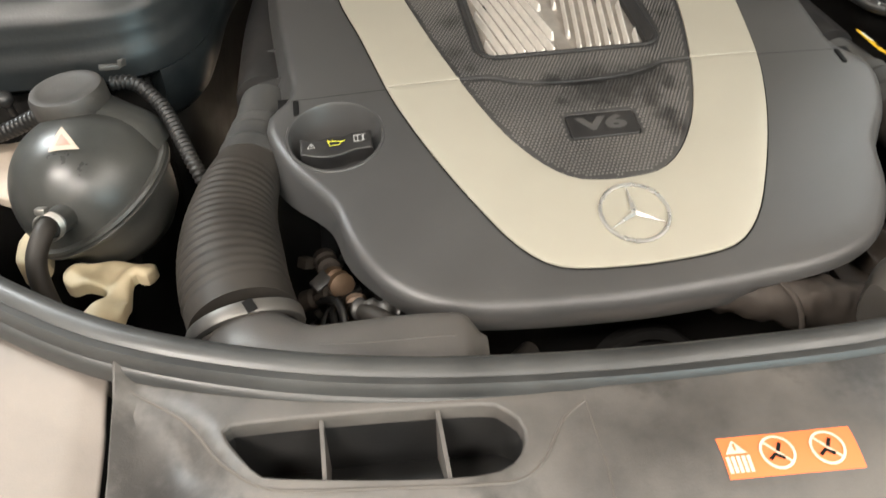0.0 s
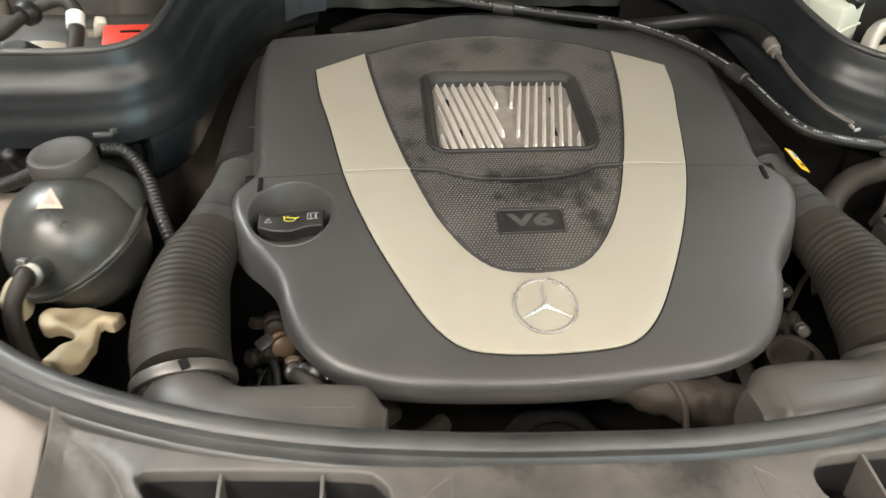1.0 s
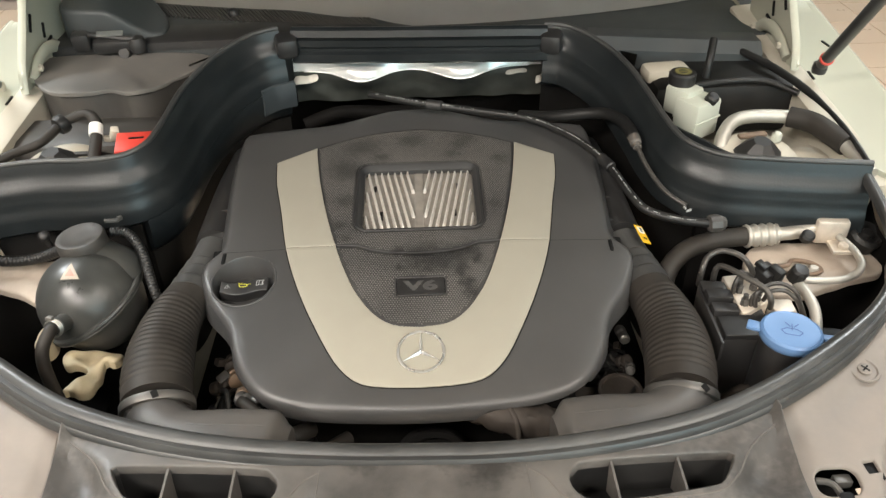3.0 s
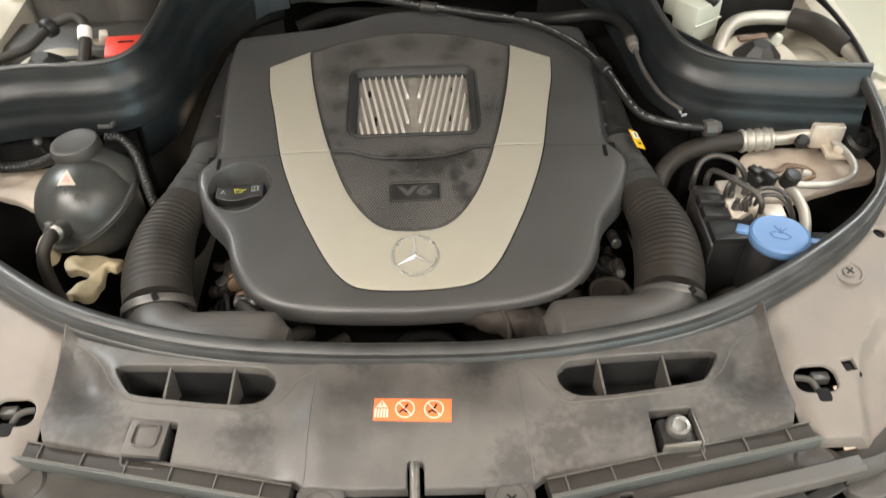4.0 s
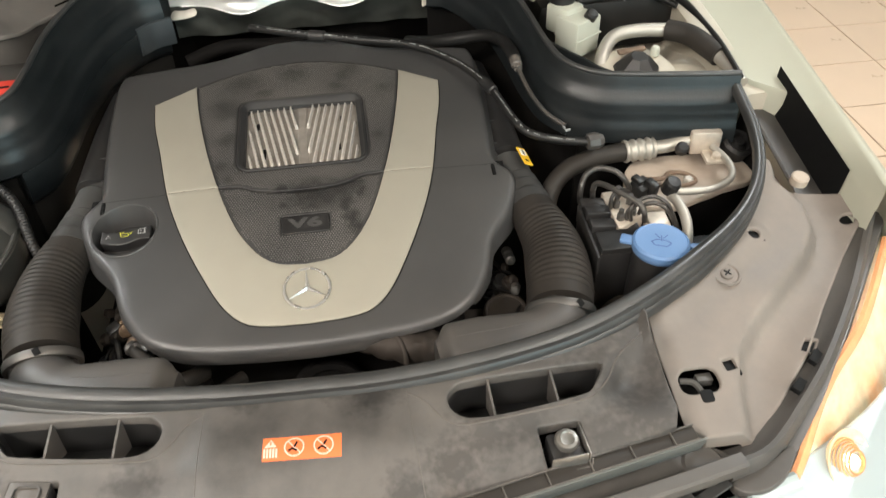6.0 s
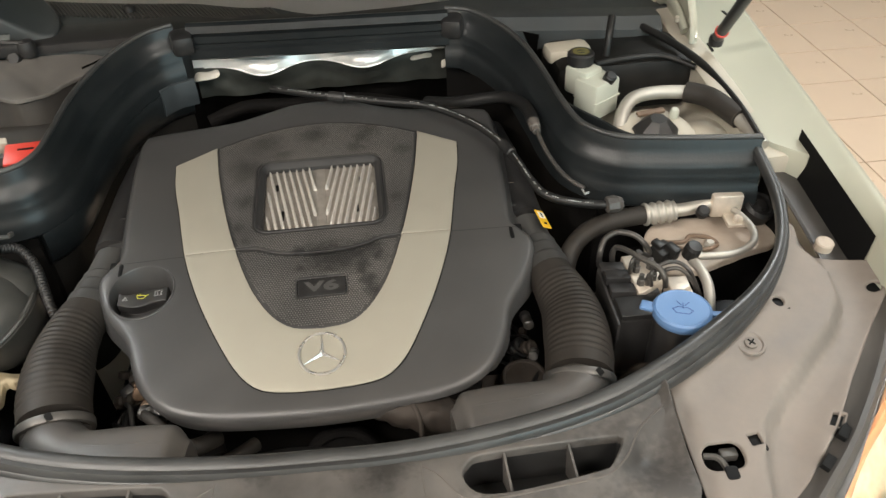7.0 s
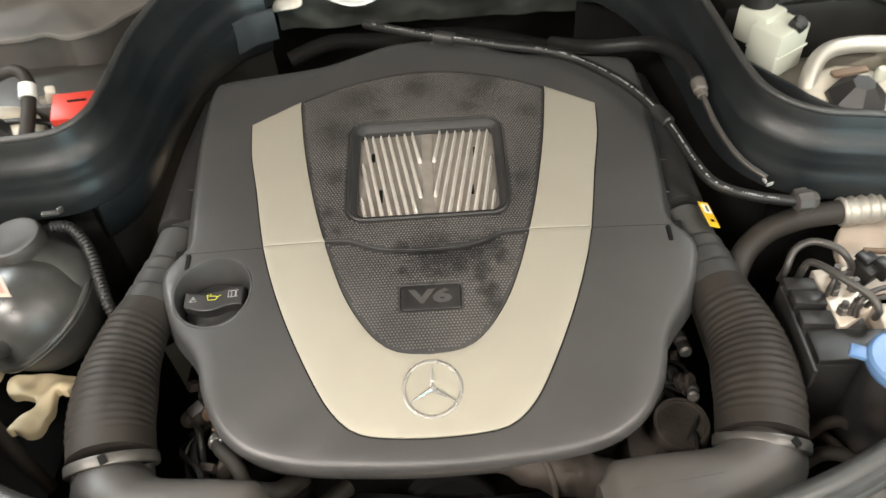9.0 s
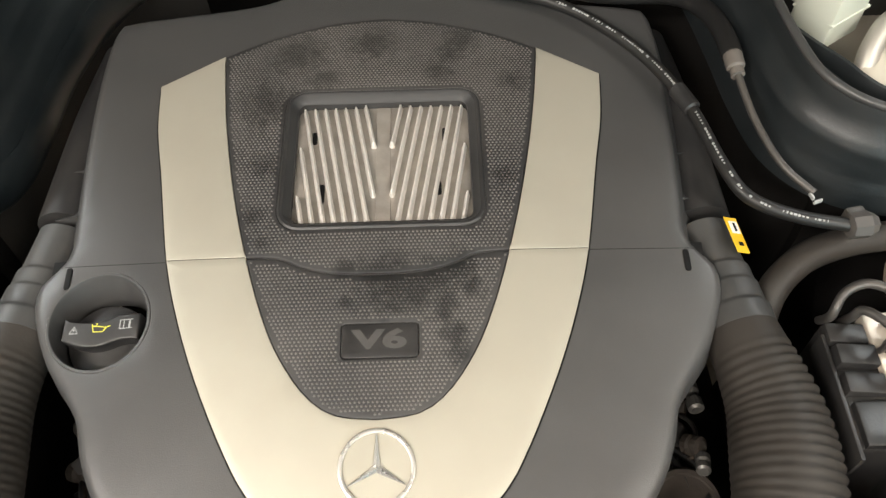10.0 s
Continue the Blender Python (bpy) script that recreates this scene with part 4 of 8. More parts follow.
front_outline = [(x - 0.003 if abs(x) < 0.012 else x, y) for x, y in front_outline[:-1]]
dense = []
for i, (x, y) in enumerate(front_outline):
    x2, y2 = front_outline[(i + 1) % len(front_outline)]
    n = max(1, int(math.dist((x, y), (x2, y2)) / 0.012))
    dense += [(x + (x2 - x) * k / n, y + (y2 - y) * k / n) for k in range(n)]
STOP_L, STOP_R = (-0.281, -0.279), (0.270, -0.293)
stops = [rounded(STOP_L[0], STOP_L[1] + 0.022 * STOP_L[0], 0.050, 0.046, 0.004, -6), rounded(STOP_R[0], STOP_R[1] + 0.022 * STOP_R[0], 0.047, 0.046, 0.004, 4)]
front = thing("radiator_cover_panel", (0, -0.25, 0.92), "dusty black moulded plastic panel over the radiator with two air slots", "front panel")
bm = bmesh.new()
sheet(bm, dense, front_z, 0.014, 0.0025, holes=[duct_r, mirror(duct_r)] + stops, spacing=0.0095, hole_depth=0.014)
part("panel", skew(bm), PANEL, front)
for sx in (1, -1):
    # lighter bead paints in the bright highlight along the ridge
    bm = bmesh.new()
    bead(bm, [(sx * x, y) for x, y in ((0.397, -0.155), (0.360, -0.184), (0.336, -0.217), (0.312, -0.238), (0.290, -0.244), (0.24, -0.250), (0.187, -0.256), (0.163, -0.2555), (0.146, -0.245), (0.128, -0.220), (0.112, -0.209))], 0.0012, front_z, 60, -0.0002)
    part("ridge", skew(bm), LIP, front, "raised ridge line, its highlight in the lighter colour")
    bm = bmesh.new()
    bead(bm, [(sx * 0.1105, -0.205), (sx * 0.112, -0.25), (sx * 0.115, -0.30), (sx * 0.117, -0.332)], 0.0006, front_z, 30, -0.0002)
    part("mould_line", skew(bm), LIP, front, "pale mould line")
# slot insides in darker plastic than the panel, their shade kept in the colour
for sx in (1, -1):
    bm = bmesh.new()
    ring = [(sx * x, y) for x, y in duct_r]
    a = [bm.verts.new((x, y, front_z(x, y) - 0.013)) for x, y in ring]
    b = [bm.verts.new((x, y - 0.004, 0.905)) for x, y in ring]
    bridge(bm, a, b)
    part("duct_wall", skew(bm), SLOT, front, "inner wall of the air slot, shade in its near-black colour")
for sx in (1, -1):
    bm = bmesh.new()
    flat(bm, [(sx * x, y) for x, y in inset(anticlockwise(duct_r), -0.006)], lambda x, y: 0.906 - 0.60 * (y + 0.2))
    part("duct_floor", skew(bm), SLOT, front, "dusty floor of the air slot, darkened for shade")
    for x in (0.203, 0.276):
        bm = bmesh.new()
        v = [(x + dx, y, z) for dx in (-0.0013, 0.0013) for y, z in ((-0.190, 0.900), (-0.250, 0.940), (-0.249, front_z(x, -0.249) - 0.006), (-0.190, front_z(x, -0.19) - 0.004))]
        v = [bm.verts.new((sx * a, b, c)) for a, b, c in v]
        bm.faces.new(v[:4])
        bm.faces.new(v[4:])
        bridge(bm, v[:4], v[4:])
        part("vane", skew(bm), PANEL, front)
# rubber stop pad and adjusting bolt in their cut-outs
pad = thing("rubber_stop", (STOP_L[0], STOP_L[1], 0.90), "square worn rubber bonnet stop on a black base", "bonnet stop", "bonnet stops")
bm = bmesh.new()
box(bm, pose(STOP_L[0] - 0.004, STOP_L[1] + 0.003, 0.924, 6, 4, -6), 0.041, 0.040, 0.045, 0.003)
part("base", bm, BLACK, pad)
pm = pose(STOP_L[0] - 0.004, STOP_L[1] + 0.003, 0.9470, 6, 4, -6)
bm = bmesh.new()
box(bm, pm, 0.041, 0.040, 0.003, 0.001)
part("plate", bm, LIP, pad, "worn beige-grey plate")
bm = bmesh.new()
sheet(bm, rounded(0, 0.002, 0.028, 0.027, 0.006), lambda x, y: 0.0045, 0.004, 0.0012, holes=[rounded(0, 0.002, 0.0235, 0.0225, 0.004)], spacing=0.01, hole_edge=0.0006)
bmesh.ops.transform(bm, matrix=pm, verts=bm.verts)
part("frame", bm, PANEL, pad, "raised square frame")
bolt = thing("bonnet_stop", (STOP_R[0], STOP_R[1], 0.90), "bonnet stop with a shiny adjusting bolt", "bonnet stop", "bonnet stops")
bm = bmesh.new()
box(bm, pose(STOP_R[0] + 0.001, STOP_R[1] + 0.002, 0.920, 5, 0, 4), 0.036, 0.034, 0.045, 0.004)
part("base", bm, BLACK, bolt)
bm = bmesh.new()
lathe(bm, [(0.0135, 0), (0.0135, 0.004), (0.0115, 0.007), (0.008, 0.0078), (0.007, 0.0066), (0.003, 0.006)], pose(STOP_R[0] + 0.003, STOP_R[1] + 0.004, 0.9425, 6), 24)
part("bolt", bm, BOLT, bolt, "worn steel bolt head")
bm = bmesh.new()
for dx, dy, wx, wy in ((0.0215, 0.001, 0.002, 0.040), (0.001, -0.0195, 0.040, 0.002)):
    box(bm, pose(STOP_R[0] + dx, STOP_R[1] + dy, 0.936, 0, 0, 4), wx, wy, 0.028, 0.0007)
part("bracket", bm, BOLT, bolt, "thin metal bracket")

# orange warning label with plain symbols
label = thing("warning_label", (-0.004, -0.264, 0.9615), "orange warning label with white symbols", "warning label")
lab_z = lambda x, y: front_z(x, y) + 0.0003
lc, ls = math.cos(radians(-3.5)), math.sin(radians(-3.5))


def on_label(u, v):
    return (-0.0045 + lc * u - ls * v, -0.2645 + ls * u + lc * v)


bm = bmesh.new()
cols = []
for i in range(17):
    cols.append([bm.verts.new((*q, lab_z(*q))) for q in (on_label(-0.041 + 0.082 * i / 16, -0.013 + 0.026 * k / 4) for k in range(5))])
    if i:
        bridge(bm, cols[-2], cols[-1], False)
part("backing", bm, ORANGE, label)


for cu in (-0.008, 0.0225):
    bm = bmesh.new()
    ring = [on_label(cu + 0.0098 * math.cos(a), 0.0005 + 0.0098 * math.sin(a)) for a in np.linspace(0, 2 * math.pi, 33)]
    stroke(bm, ring, 0.0016, lab_z, 0.0007)
    stroke(bm, [on_label(cu - 0.007, 0.0075), on_label(cu + 0.007, -0.0065)], 0.0014, lab_z, 0.0008)
    part("prohibition_ring", bm, LABEL_INK, label, "white ring with a slash", 0)
    bm = bmesh.new()
    stroke(bm, [on_label(cu - 0.006, -0.004), on_label(cu - 0.002, -0.001), on_label(cu + 0.003, -0.004)], 0.0022, lab_z, 0.0009)
    stroke(bm, [on_label(cu, 0.0005), on_label(cu + 0.003, 0.006)], 0.0022, lab_z, 0.0009)
    part("symbol", bm, GROOVE, label, "dark plain symbol", 0)
bm = bmesh.new()
flat(bm, [on_label(-0.039, 0.0015), on_label(-0.026, 0.0015), on_label(-0.0325, 0.0105)], lab_z, 0.0007)
for k in range(5):
    stroke(bm, [on_label(-0.0387 + 0.0031 * k, 0.0), on_label(-0.0387 + 0.0031 * k, -0.010)], 0.0022, lab_z, 0.0007)
part("triangle", bm, LABEL_INK, label, "white triangle above bars", 0)
bm = bmesh.new()
stroke(bm, [on_label(-0.0325, 0.0035), on_label(-0.0325, 0.008)], 0.0014, lab_z, 0.0010)
part("mark", bm, ORANGE, label, "", 0)

# ribbed air guide below the panel, one each side
for sx in (-1, 1):
    guide = thing("air_guide", (sx * 0.27, -0.31, 0.89), "ribbed dark plastic air guide rail", "air guide", "air guides")
    a, b = (sx * 0.130, -0.343, 0.930), (sx * 0.418, -0.283, 0.938)
    length = math.dist(a, b)
    ang = math.degrees(math.atan2(b[1] - a[1], b[0] - a[0]))
    m = pose((a[0] + b[0]) / 2, (a[1] + b[1]) / 2, 0.9335, 12, 0, ang if sx > 0 else ang + 180)
    bm = bmesh.new()
    box(bm, m @ pose(0, 0, -0.010), length, 0.017, 0.018, 0.002)
    part("rail", skew(bm), HOSE, guide, "dark brown cells of the rail")
    bm = bmesh.new()
    box(bm, m @ pose(0.004 * sx, -0.0105, -0.014), length + 0.008, 0.0028, 0.029, 0.0008)
    part("front_face", skew(bm), RAIL_FACE, guide, "bluish grey front face")
    for v in (-0.0088, 0.0082):
        bm = bmesh.new()
        box(bm, m @ pose(0, v, 0.0005), length, 0.0015, 0.0040, 0.0005)
        part("edge_strip", skew(bm), LIP, guide)
    for k in range(6):
        bm = bmesh.new()
        box(bm, m @ pose(-length / 2 + length * (k + 0.4) / 6, 0, 0.0002), 0.0015, 0.0150, 0.0036, 0.0005)
        part("rib", skew(bm), LIP, guide)
    # shelf beneath, down to the grille; darker plastic carries the rail's shade
    bm = bmesh.new()
    out = [(sx * 0.118, -0.340), (sx * 0.118, -0.372), (sx * 0.20, -0.360), (sx * 0.30, -0.342), (sx * 0.40, -0.322), (sx * 0.462, -0.305), (sx * 0.455, -0.285), (sx * 0.42, -0.275), (sx * 0.30, -0.300), (sx * 0.20, -0.322)]
    out = [tuple(p) for p in curve_through(out, 60, True)]
    sheet(bm, out, lambda x, y: 0.889 + 0.06 * (y + 0.35), 0.012, 0.002, holes=[rounded(sx * 0.227 - 0.009, -0.3345, 0.013, 0.012, 0.001, sx * 10)], spacing=0.014, hole_depth=0.005)
    part("shelf", skew(bm), COWL, guide)
    # added plate, near-black, for the shade inside the hole
    bm = bmesh.new()
    box(bm, pose(sx * 0.227 - 0.009, -0.3345, 0.882), 0.022, 0.020, 0.002)
    part("hole_backing", skew(bm), GROOVE, guide, "near-black plate below the hole in place of its shade")
    bm = bmesh.new()
    lathe(bm, [(0.024, 0), (0.024, 0.008), (0.021, 0.011), (0.01, 0.011)], pose(sx * 0.428, -0.298, 0.884, 10), 28)
    part("end_boss", skew(bm), COWL, guide)
    tab = thing("screw_tab", (sx * 0.096 - 0.004, -0.357, 0.905), "grey plastic fixing tab with a screw", "fixing tab", "fixing tabs")
    cx, cy = sx * 0.096 - 0.004, -0.357
    bm = bmesh.new()
    sheet(bm, rounded(cx, cy, 0.050, 0.052, 0.012, sx * 4), lambda x, y: 0.929 + 0.1 * (y + 0.35) - 0.004 * math.exp(-((x - cx) ** 2 + (y - cy - 0.004) ** 2) / 0.00022), 0.007, 0.002, spacing=0.005)
    part("tab", bm, PANEL, tab)
    bm = bmesh.new()
    lathe(bm, [(0.0145, 0), (0.0145, 0.002), (0.0125, 0.0032), (0.0115, 0.0022), (0.0060, 0.0022), (0.0055, 0.0036), (0.003, 0.0036)], pose(cx, cy + 0.004, 0.9235, 6), 28)
    part("screw", bm, PANEL, tab, "grey screw")
    bm = bmesh.new()
    for tz in (35, 125):
        box(bm, pose(cx, cy + 0.004, 0.9270, 6, 0, tz), 0.012, 0.002, 0.0012)
    part("cross_slot", bm, GROOVE, tab)
    bm = bmesh.new()
    stroke(bm, [(cx + 0.0162 * math.cos(a), cy + 0.004 + 0.0162 * math.sin(a)) for a in np.linspace(0, 2 * math.pi, 33)], 0.0016, lambda x, y: 0.929 + 0.1 * (y + 0.35) - 0.004 * math.exp(-((x - cx) ** 2 + (y - cy - 0.004) ** 2) / 0.00022), 0.0006)
    part("screw_recess", bm, COWL, tab, "dark ring round the screw", 0)

# radiator core and latch bar in the middle opening
radiator = thing("radiator", (-0.005, -0.33, 0.80), "dark finned radiator behind the grille", "radiator")
bm = bmesh.new()
box(bm, pose(-0.005, -0.33, 0.795), 0.24, 0.12, 0.01)
part("core", bm, GROOVE, radiator)
for k in range(42):
    bm = bmesh.new()
    box(bm, pose(-0.005, -0.385 + 0.0027 * k, 0.802), 0.22, 0.0011, 0.006)
    part("fin", bm, DARK, radiator, smooth=0)
bm = bmesh.new()
lathe(bm, [(0.026, -0.02), (0.030, 0.0), (0.030, 0.012), (0.022, 0.02), (0.020, 0.03)], pose(0.030, -0.345, 0.815, 20, 0, 0), 28)
single("horn", bm, DARK, (0.035, -0.352, 0.86), "dark round horn behind the grille", "horn")
bm = bmesh.new()
tube(bm, [(-0.004, -0.312, 0.936), (-0.004, -0.33, 0.938), (-0.0045, -0.37, 0.927), (-0.005, -0.396, 0.912)], 0.0052, 20, 12)
single("latch_bar", bm, BOLT, (-0.004, -0.35, 0.92), "grey metal bonnet latch bar", "latch bar")

# ---- grille: top lip and diamond lattice ----
grille = thing("front_grille", (0, -0.40, 0.80), "black plastic grille with a diamond lattice", "grille")
lip_half = [(0.064, -0.392, 0.902), (0.082, -0.386, 0.902), (0.105, -0.3785, 0.901), (0.175, -0.3675, 0.900), (0.295, -0.348, 0.900), (0.40, -0.329, 0.900), (0.474, -0.314, 0.900)]
lip = mirror(lip_half)[::-1] + lip_half
lip = [(x - 0.003, y, z) for x, y, z in lip]
bm = bmesh.new()
sweep(bm, lip, [(-0.009, -0.012), (-0.009, 0.002), (-0.007, 0.0045), (0.007, 0.0045), (0.010, 0.002), (0.011, -0.010), (0.006, -0.014)], 80)
part("lip", bm, DUCT, grille, "smooth grey upper lip")
path = curve_through(lip, 60)


def grille_at(s, down):
    i = min(58, max(0, s * 59))
    k = int(i)
    p = path[k] + (path[k + 1] - path[k]) * (i - k)
    return Vector((p[0], p[1] - 0.012 - down * 0.35, p[2] - 0.012 - down))


for k in range(21):
    for sgn in (-1, 1):
        s0 = (k + 0.5) / 21
        s1 = s0 + sgn * 0.088
        if not 0.0 <= s1 <= 1.0:
            continue
        bm = bmesh.new()
        p, q = grille_at(s0, 0.0), grille_at(s1, 0.031)
        d = q - p
        i0 = min(58, int(s0 * 59))
        along = Vector(path[i0 + 1] - path[i0]).normalized()
        face = along.cross(grille_at(s0, 0.04) - p).normalized()
        m = Matrix.Translation((p + q) / 2) @ Matrix((d.normalized(), face, d.normalized().cross(face))).transposed().to_4x4()
        box(bm, m, d.length, 0.014, 0.0022)
        part("lattice_bar", bm, RUBBER, grille, smooth=0)
bm = bmesh.new()
low = [grille_at(t, 0.044) for t in np.linspace(0, 1, 40)]
tube(bm, low, 0.004, 60, 6)
part("lower_rail", bm, BLACK, grille)
bm = bmesh.new()
sweep(bm, [(x, y + 0.012, z - 0.03) for x, y, z in lip], [(-0.004, -0.05), (-0.004, 0.015), (0.004, 0.015), (0.004, -0.05)], 60)
part("backing", bm, DARK, grille, "dark backing behind the lattice")

# ---- bumper below the grille ----
bm = bmesh.new()
bump_line = [(-0.80, -0.16), (-0.68, -0.24), (-0.55, -0.305), (-0.40, -0.352), (-0.20, -0.392), (0, -0.406), (0.20, -0.392), (0.40, -0.352), (0.55, -0.305), (0.68, -0.24), (0.80, -0.16)]
sweep(bm, [(x - 0.003, y + 0.006, 0.852) for x, y in bump_line], [(0.0, -0.13), (0.0, -0.004), (0.004, 0.0), (0.03, -0.006), (0.07, -0.022), (0.10, -0.06), (0.11, -0.128), (0.106, -0.13)], 70)
bumper = thing("front_bumper", (0, -0.42, 0.5), "pale bluish white painted front bumper", "bumper")
part("upper_skin", bm, BUMPER, bumper)
bm = bmesh.new()
sweep(bm, [(x - 0.003, y + 0.006, 0.852) for x, y in bump_line], [(0.0, -0.36), (0.0, -0.132), (0.104, -0.132), (0.107, -0.16), (0.10, -0.36)], 70)
part("lower_skin", bm, BUMPER, bumper)

# ---- side panels beside the seal, headlamps, wings ----
STEP_LINE = [(0.700, 0.16), (0.668, 0.075), (0.690, 0.022), (0.682, -0.02), (0.655, -0.058), (0.60, -0.104), (0.55, -0.146), (0.512, -0.188), (0.497, -0.225), (0.478, -0.30)]


def side_panel_z(x, y):
    ax = abs(x)
    z = side_z(y)
    best, sign = 9.0, 1
    for i in range(1, len(STEP_LINE)):
        (x1, y1), (x2, y2) = STEP_LINE[i - 1], STEP_LINE[i]
        dx, dy = x2 - x1, y2 - y1
        t = max(0, min(1, ((ax - x1) * dx + (y - y1) * dy) / (dx * dx + dy * dy)))
        d = math.hypot(ax - x1 - t * dx, y - y1 - t * dy)
        if d < best:
            best = d
            sign = -1 if (dx * (y - y1) - dy * (ax - x1)) < 0 else 1
    d = best * sign
    return z - 0.025 * step(-0.002, 0.016, d) + 0.016 * step(0.03, 0.085, d) - 0.006 * math.exp(-((ax - 0.42) / 0.012) ** 2) + 0.014 * step(0.03, 0.0, reach(ax, y, [(0.41, -0.14), (0.50, -0.09), (0.60, -0.02)], False)) * 0.5


side_half = [(0.4175, -0.121), (0.45, -0.098), (0.52, -0.055), (0.59, -0.003), (0.635, 0.06), (0.655, 0.105), (0.672, 0.12), (0.688, 0.095), (0.700, 0.070), (0.762, 0.042), (0.790, 0.034), (0.778, 0.005), (0.72, -0.055), (0.655, -0.130), (0.60, -0.198), (0.545, -0.250), (0.490, -0.293), (0.435, -0.292), (0.416, -0.27), (0.4165, -0.20)]
for sx in (1, -1):
    pts = []
    for i, (x, y) in enumerate(side_half):
        x2, y2 = side_half[(i + 1) % len(side_half)]
        n = max(1, int(math.dist((x, y), (x2, y2)) / 0.012))
        pts += [(sx * (x + (x2 - x) * k / n), y + (y2 - y) * k / n) for k in range(n)]
    side_panel = thing("side_panel", (sx * 0.55, -0.1, 0.93), "dusty grey plastic panel between seal and headlamp", "side panel", "side panels")
    key = rounded(sx * 0.451, -0.2215, 0.046, 0.033, 0.013)
    tongue = rounded(sx * 0.4525, -0.247, 0.016, 0.022, 0.004)
    holes = [key, rounded(sx * 0.494, -0.206, 0.014, 0.014, 0.001, sx * 8), circle(sx * 0.598, -0.025, 0.0075, 20), rounded(sx * 0.606, -0.186, 0.020, 0.012, 0.001, sx * 50), circle(sx * 0.750, 0.000, 0.009, 16)]
    bm = bmesh.new()
    sheet(bm, pts, side_panel_z, 0.02, 0.003, holes=holes, spacing=0.0055, hole_depth=0.005)
    part("panel", bm, SIDE, side_panel)
    bm = bmesh.new()
    sheet(bm, rounded(sx * 0.4525, -0.2430, 0.015, 0.016, 0.004), lambda x, y: side_panel_z(x, y) + 0.0008, 0.001, 0.0004, spacing=0.006)
    part("slot", bm, GROOVE, side_panel, "black slot")
    bm = bmesh.new()
    tube(bm, [(sx * 0.432, -0.213, side_z(-0.21) - 0.012), (sx * 0.447, -0.22, side_z(-0.22) - 0.008), (sx * 0.453, -0.240, side_z(-0.24) - 0.008)], 0.0038, 10, 8)
    box(bm, pose(sx * 0.462, -0.212, side_z(-0.212) - 0.016), 0.02, 0.012, 0.012, 0.002)
    part("catch", bm, CLAMP, side_panel, "small metal catch in the opening")
    # near-black plates under the openings stand in for the shade inside
    for x, y in ((0.451, -0.22), (0.494, -0.206), (0.598, -0.025), (0.606, -0.186), (0.75, 0.0)):
        bm = bmesh.new()
        box(bm, pose(sx * x, y, side_panel_z(x, y) - (0.03 if x < 0.47 else 0.008)), 0.06 if x < 0.47 else 0.024, 0.045 if x < 0.47 else 0.024, 0.004)
        part("backing", bm, GROOVE, side_panel)
    bm = bmesh.new()
    cm = Matrix.Translation((sx * 0.537, -0.084, side_panel_z(0.537, -0.084) + 0.0005)) @ Matrix.Rotation(math.atan(0.165), 4, "X")
    lathe(bm, [(0.0185, 0), (0.0175, 0.0022), (0.0155, 0.0024), (0.0140, 0.0004), (0.0085, 0.0004), (0.0080, 0.0034), (0.0060, 0.0042), (0.002, 0.0042)], cm, 30)
    part("clip_head", bm, SIDE, side_panel, "round plastic clip")
    bm = bmesh.new()
    box(bm, cm @ pose(0, 0, 0.0044, 0, 0, 40), 0.011, 0.002, 0.001)
    box(bm, cm @ pose(0, 0, 0.0044, 0, 0, 130), 0.011, 0.002, 0.001)
    part("clip_slot", bm, GROOVE, side_panel)
    bm = bmesh.new()
    edge = [(0.4163, -0.135 - 0.009 * k) for k in range(16)]
    a = [bm.verts.new((sx * x, y, side_panel_z(x, y) - 0.001)) for x, y in edge]
    b = [bm.verts.new((sx * (x - 0.006), y, side_panel_z(x, y) - 0.016)) for x, y in edge]
    bridge(bm, a, b, False)
    part("gap", bm, GROOVE, side_panel, "black gap beside the front panel")
    # pale locating pin
    bm = bmesh.new()
    lathe(bm, [(0.0125, -0.009), (0.0125, 0.002), (0.0105, 0.004), (0.003, 0.004)], pose(sx * 0.706, 0.066, side_z(0.066) + 0.0015, 8), 24)
    single("locating_pin", bm, PIN, (sx * 0.706, 0.066, side_z(0.066) - 0.01), "round cream plastic locating pin", "locating pin", "locating pins")
    # trim outside the panel, along the lamp
    surround = thing("lamp_surround", (sx * 0.6, -0.21, 0.89), "grey plastic trim with slots above the headlamp", "lamp trim", "lamp trims")
    bm = bmesh.new()
    sweep(bm, [(sx * 0.455, -0.308, 0.900), (sx * 0.50, -0.298, 0.903), (sx * 0.56, -0.250, 0.910), (sx * 0.62, -0.193, 0.920), (sx * 0.70, -0.098, 0.936), (sx * 0.79, 0.03, 0.958)][::sx], [(-0.016, -0.03), (-0.015, -0.012), (-0.011, -0.010), (-0.002, -0.006), (0.006, 0.003), (0.012, 0.004), (0.018, -0.004), (0.018, -0.03)] if sx > 0 else [(0.016, -0.03), (0.015, -0.012), (0.011, -0.010), (0.002, -0.006), (-0.006, 0.003), (-0.012, 0.004), (-0.018, -0.004), (-0.018, -0.03)], 40)
    part("strip", bm, DUCT, surround)
    for x, y, turn in ((0.602, -0.207, 44), (0.567, -0.240, 42)):
        bm = bmesh.new()
        box(bm, pose(sx * x, y, 0.958 + 0.165 * y - 0.0015, 10, 0, sx * turn), 0.020, 0.011, 0.008, 0.001)
        part("slot", bm, GROOVE, surround, "black rectangular slot")

    # headlamp
    lampset = thing("headlamp", (sx * 0.66, -0.27, 0.70), "headlamp with clear lens, amber reflector and chrome bowl", "headlamp", "headlamps")
    lens_rows = []
    bm = bmesh.new()
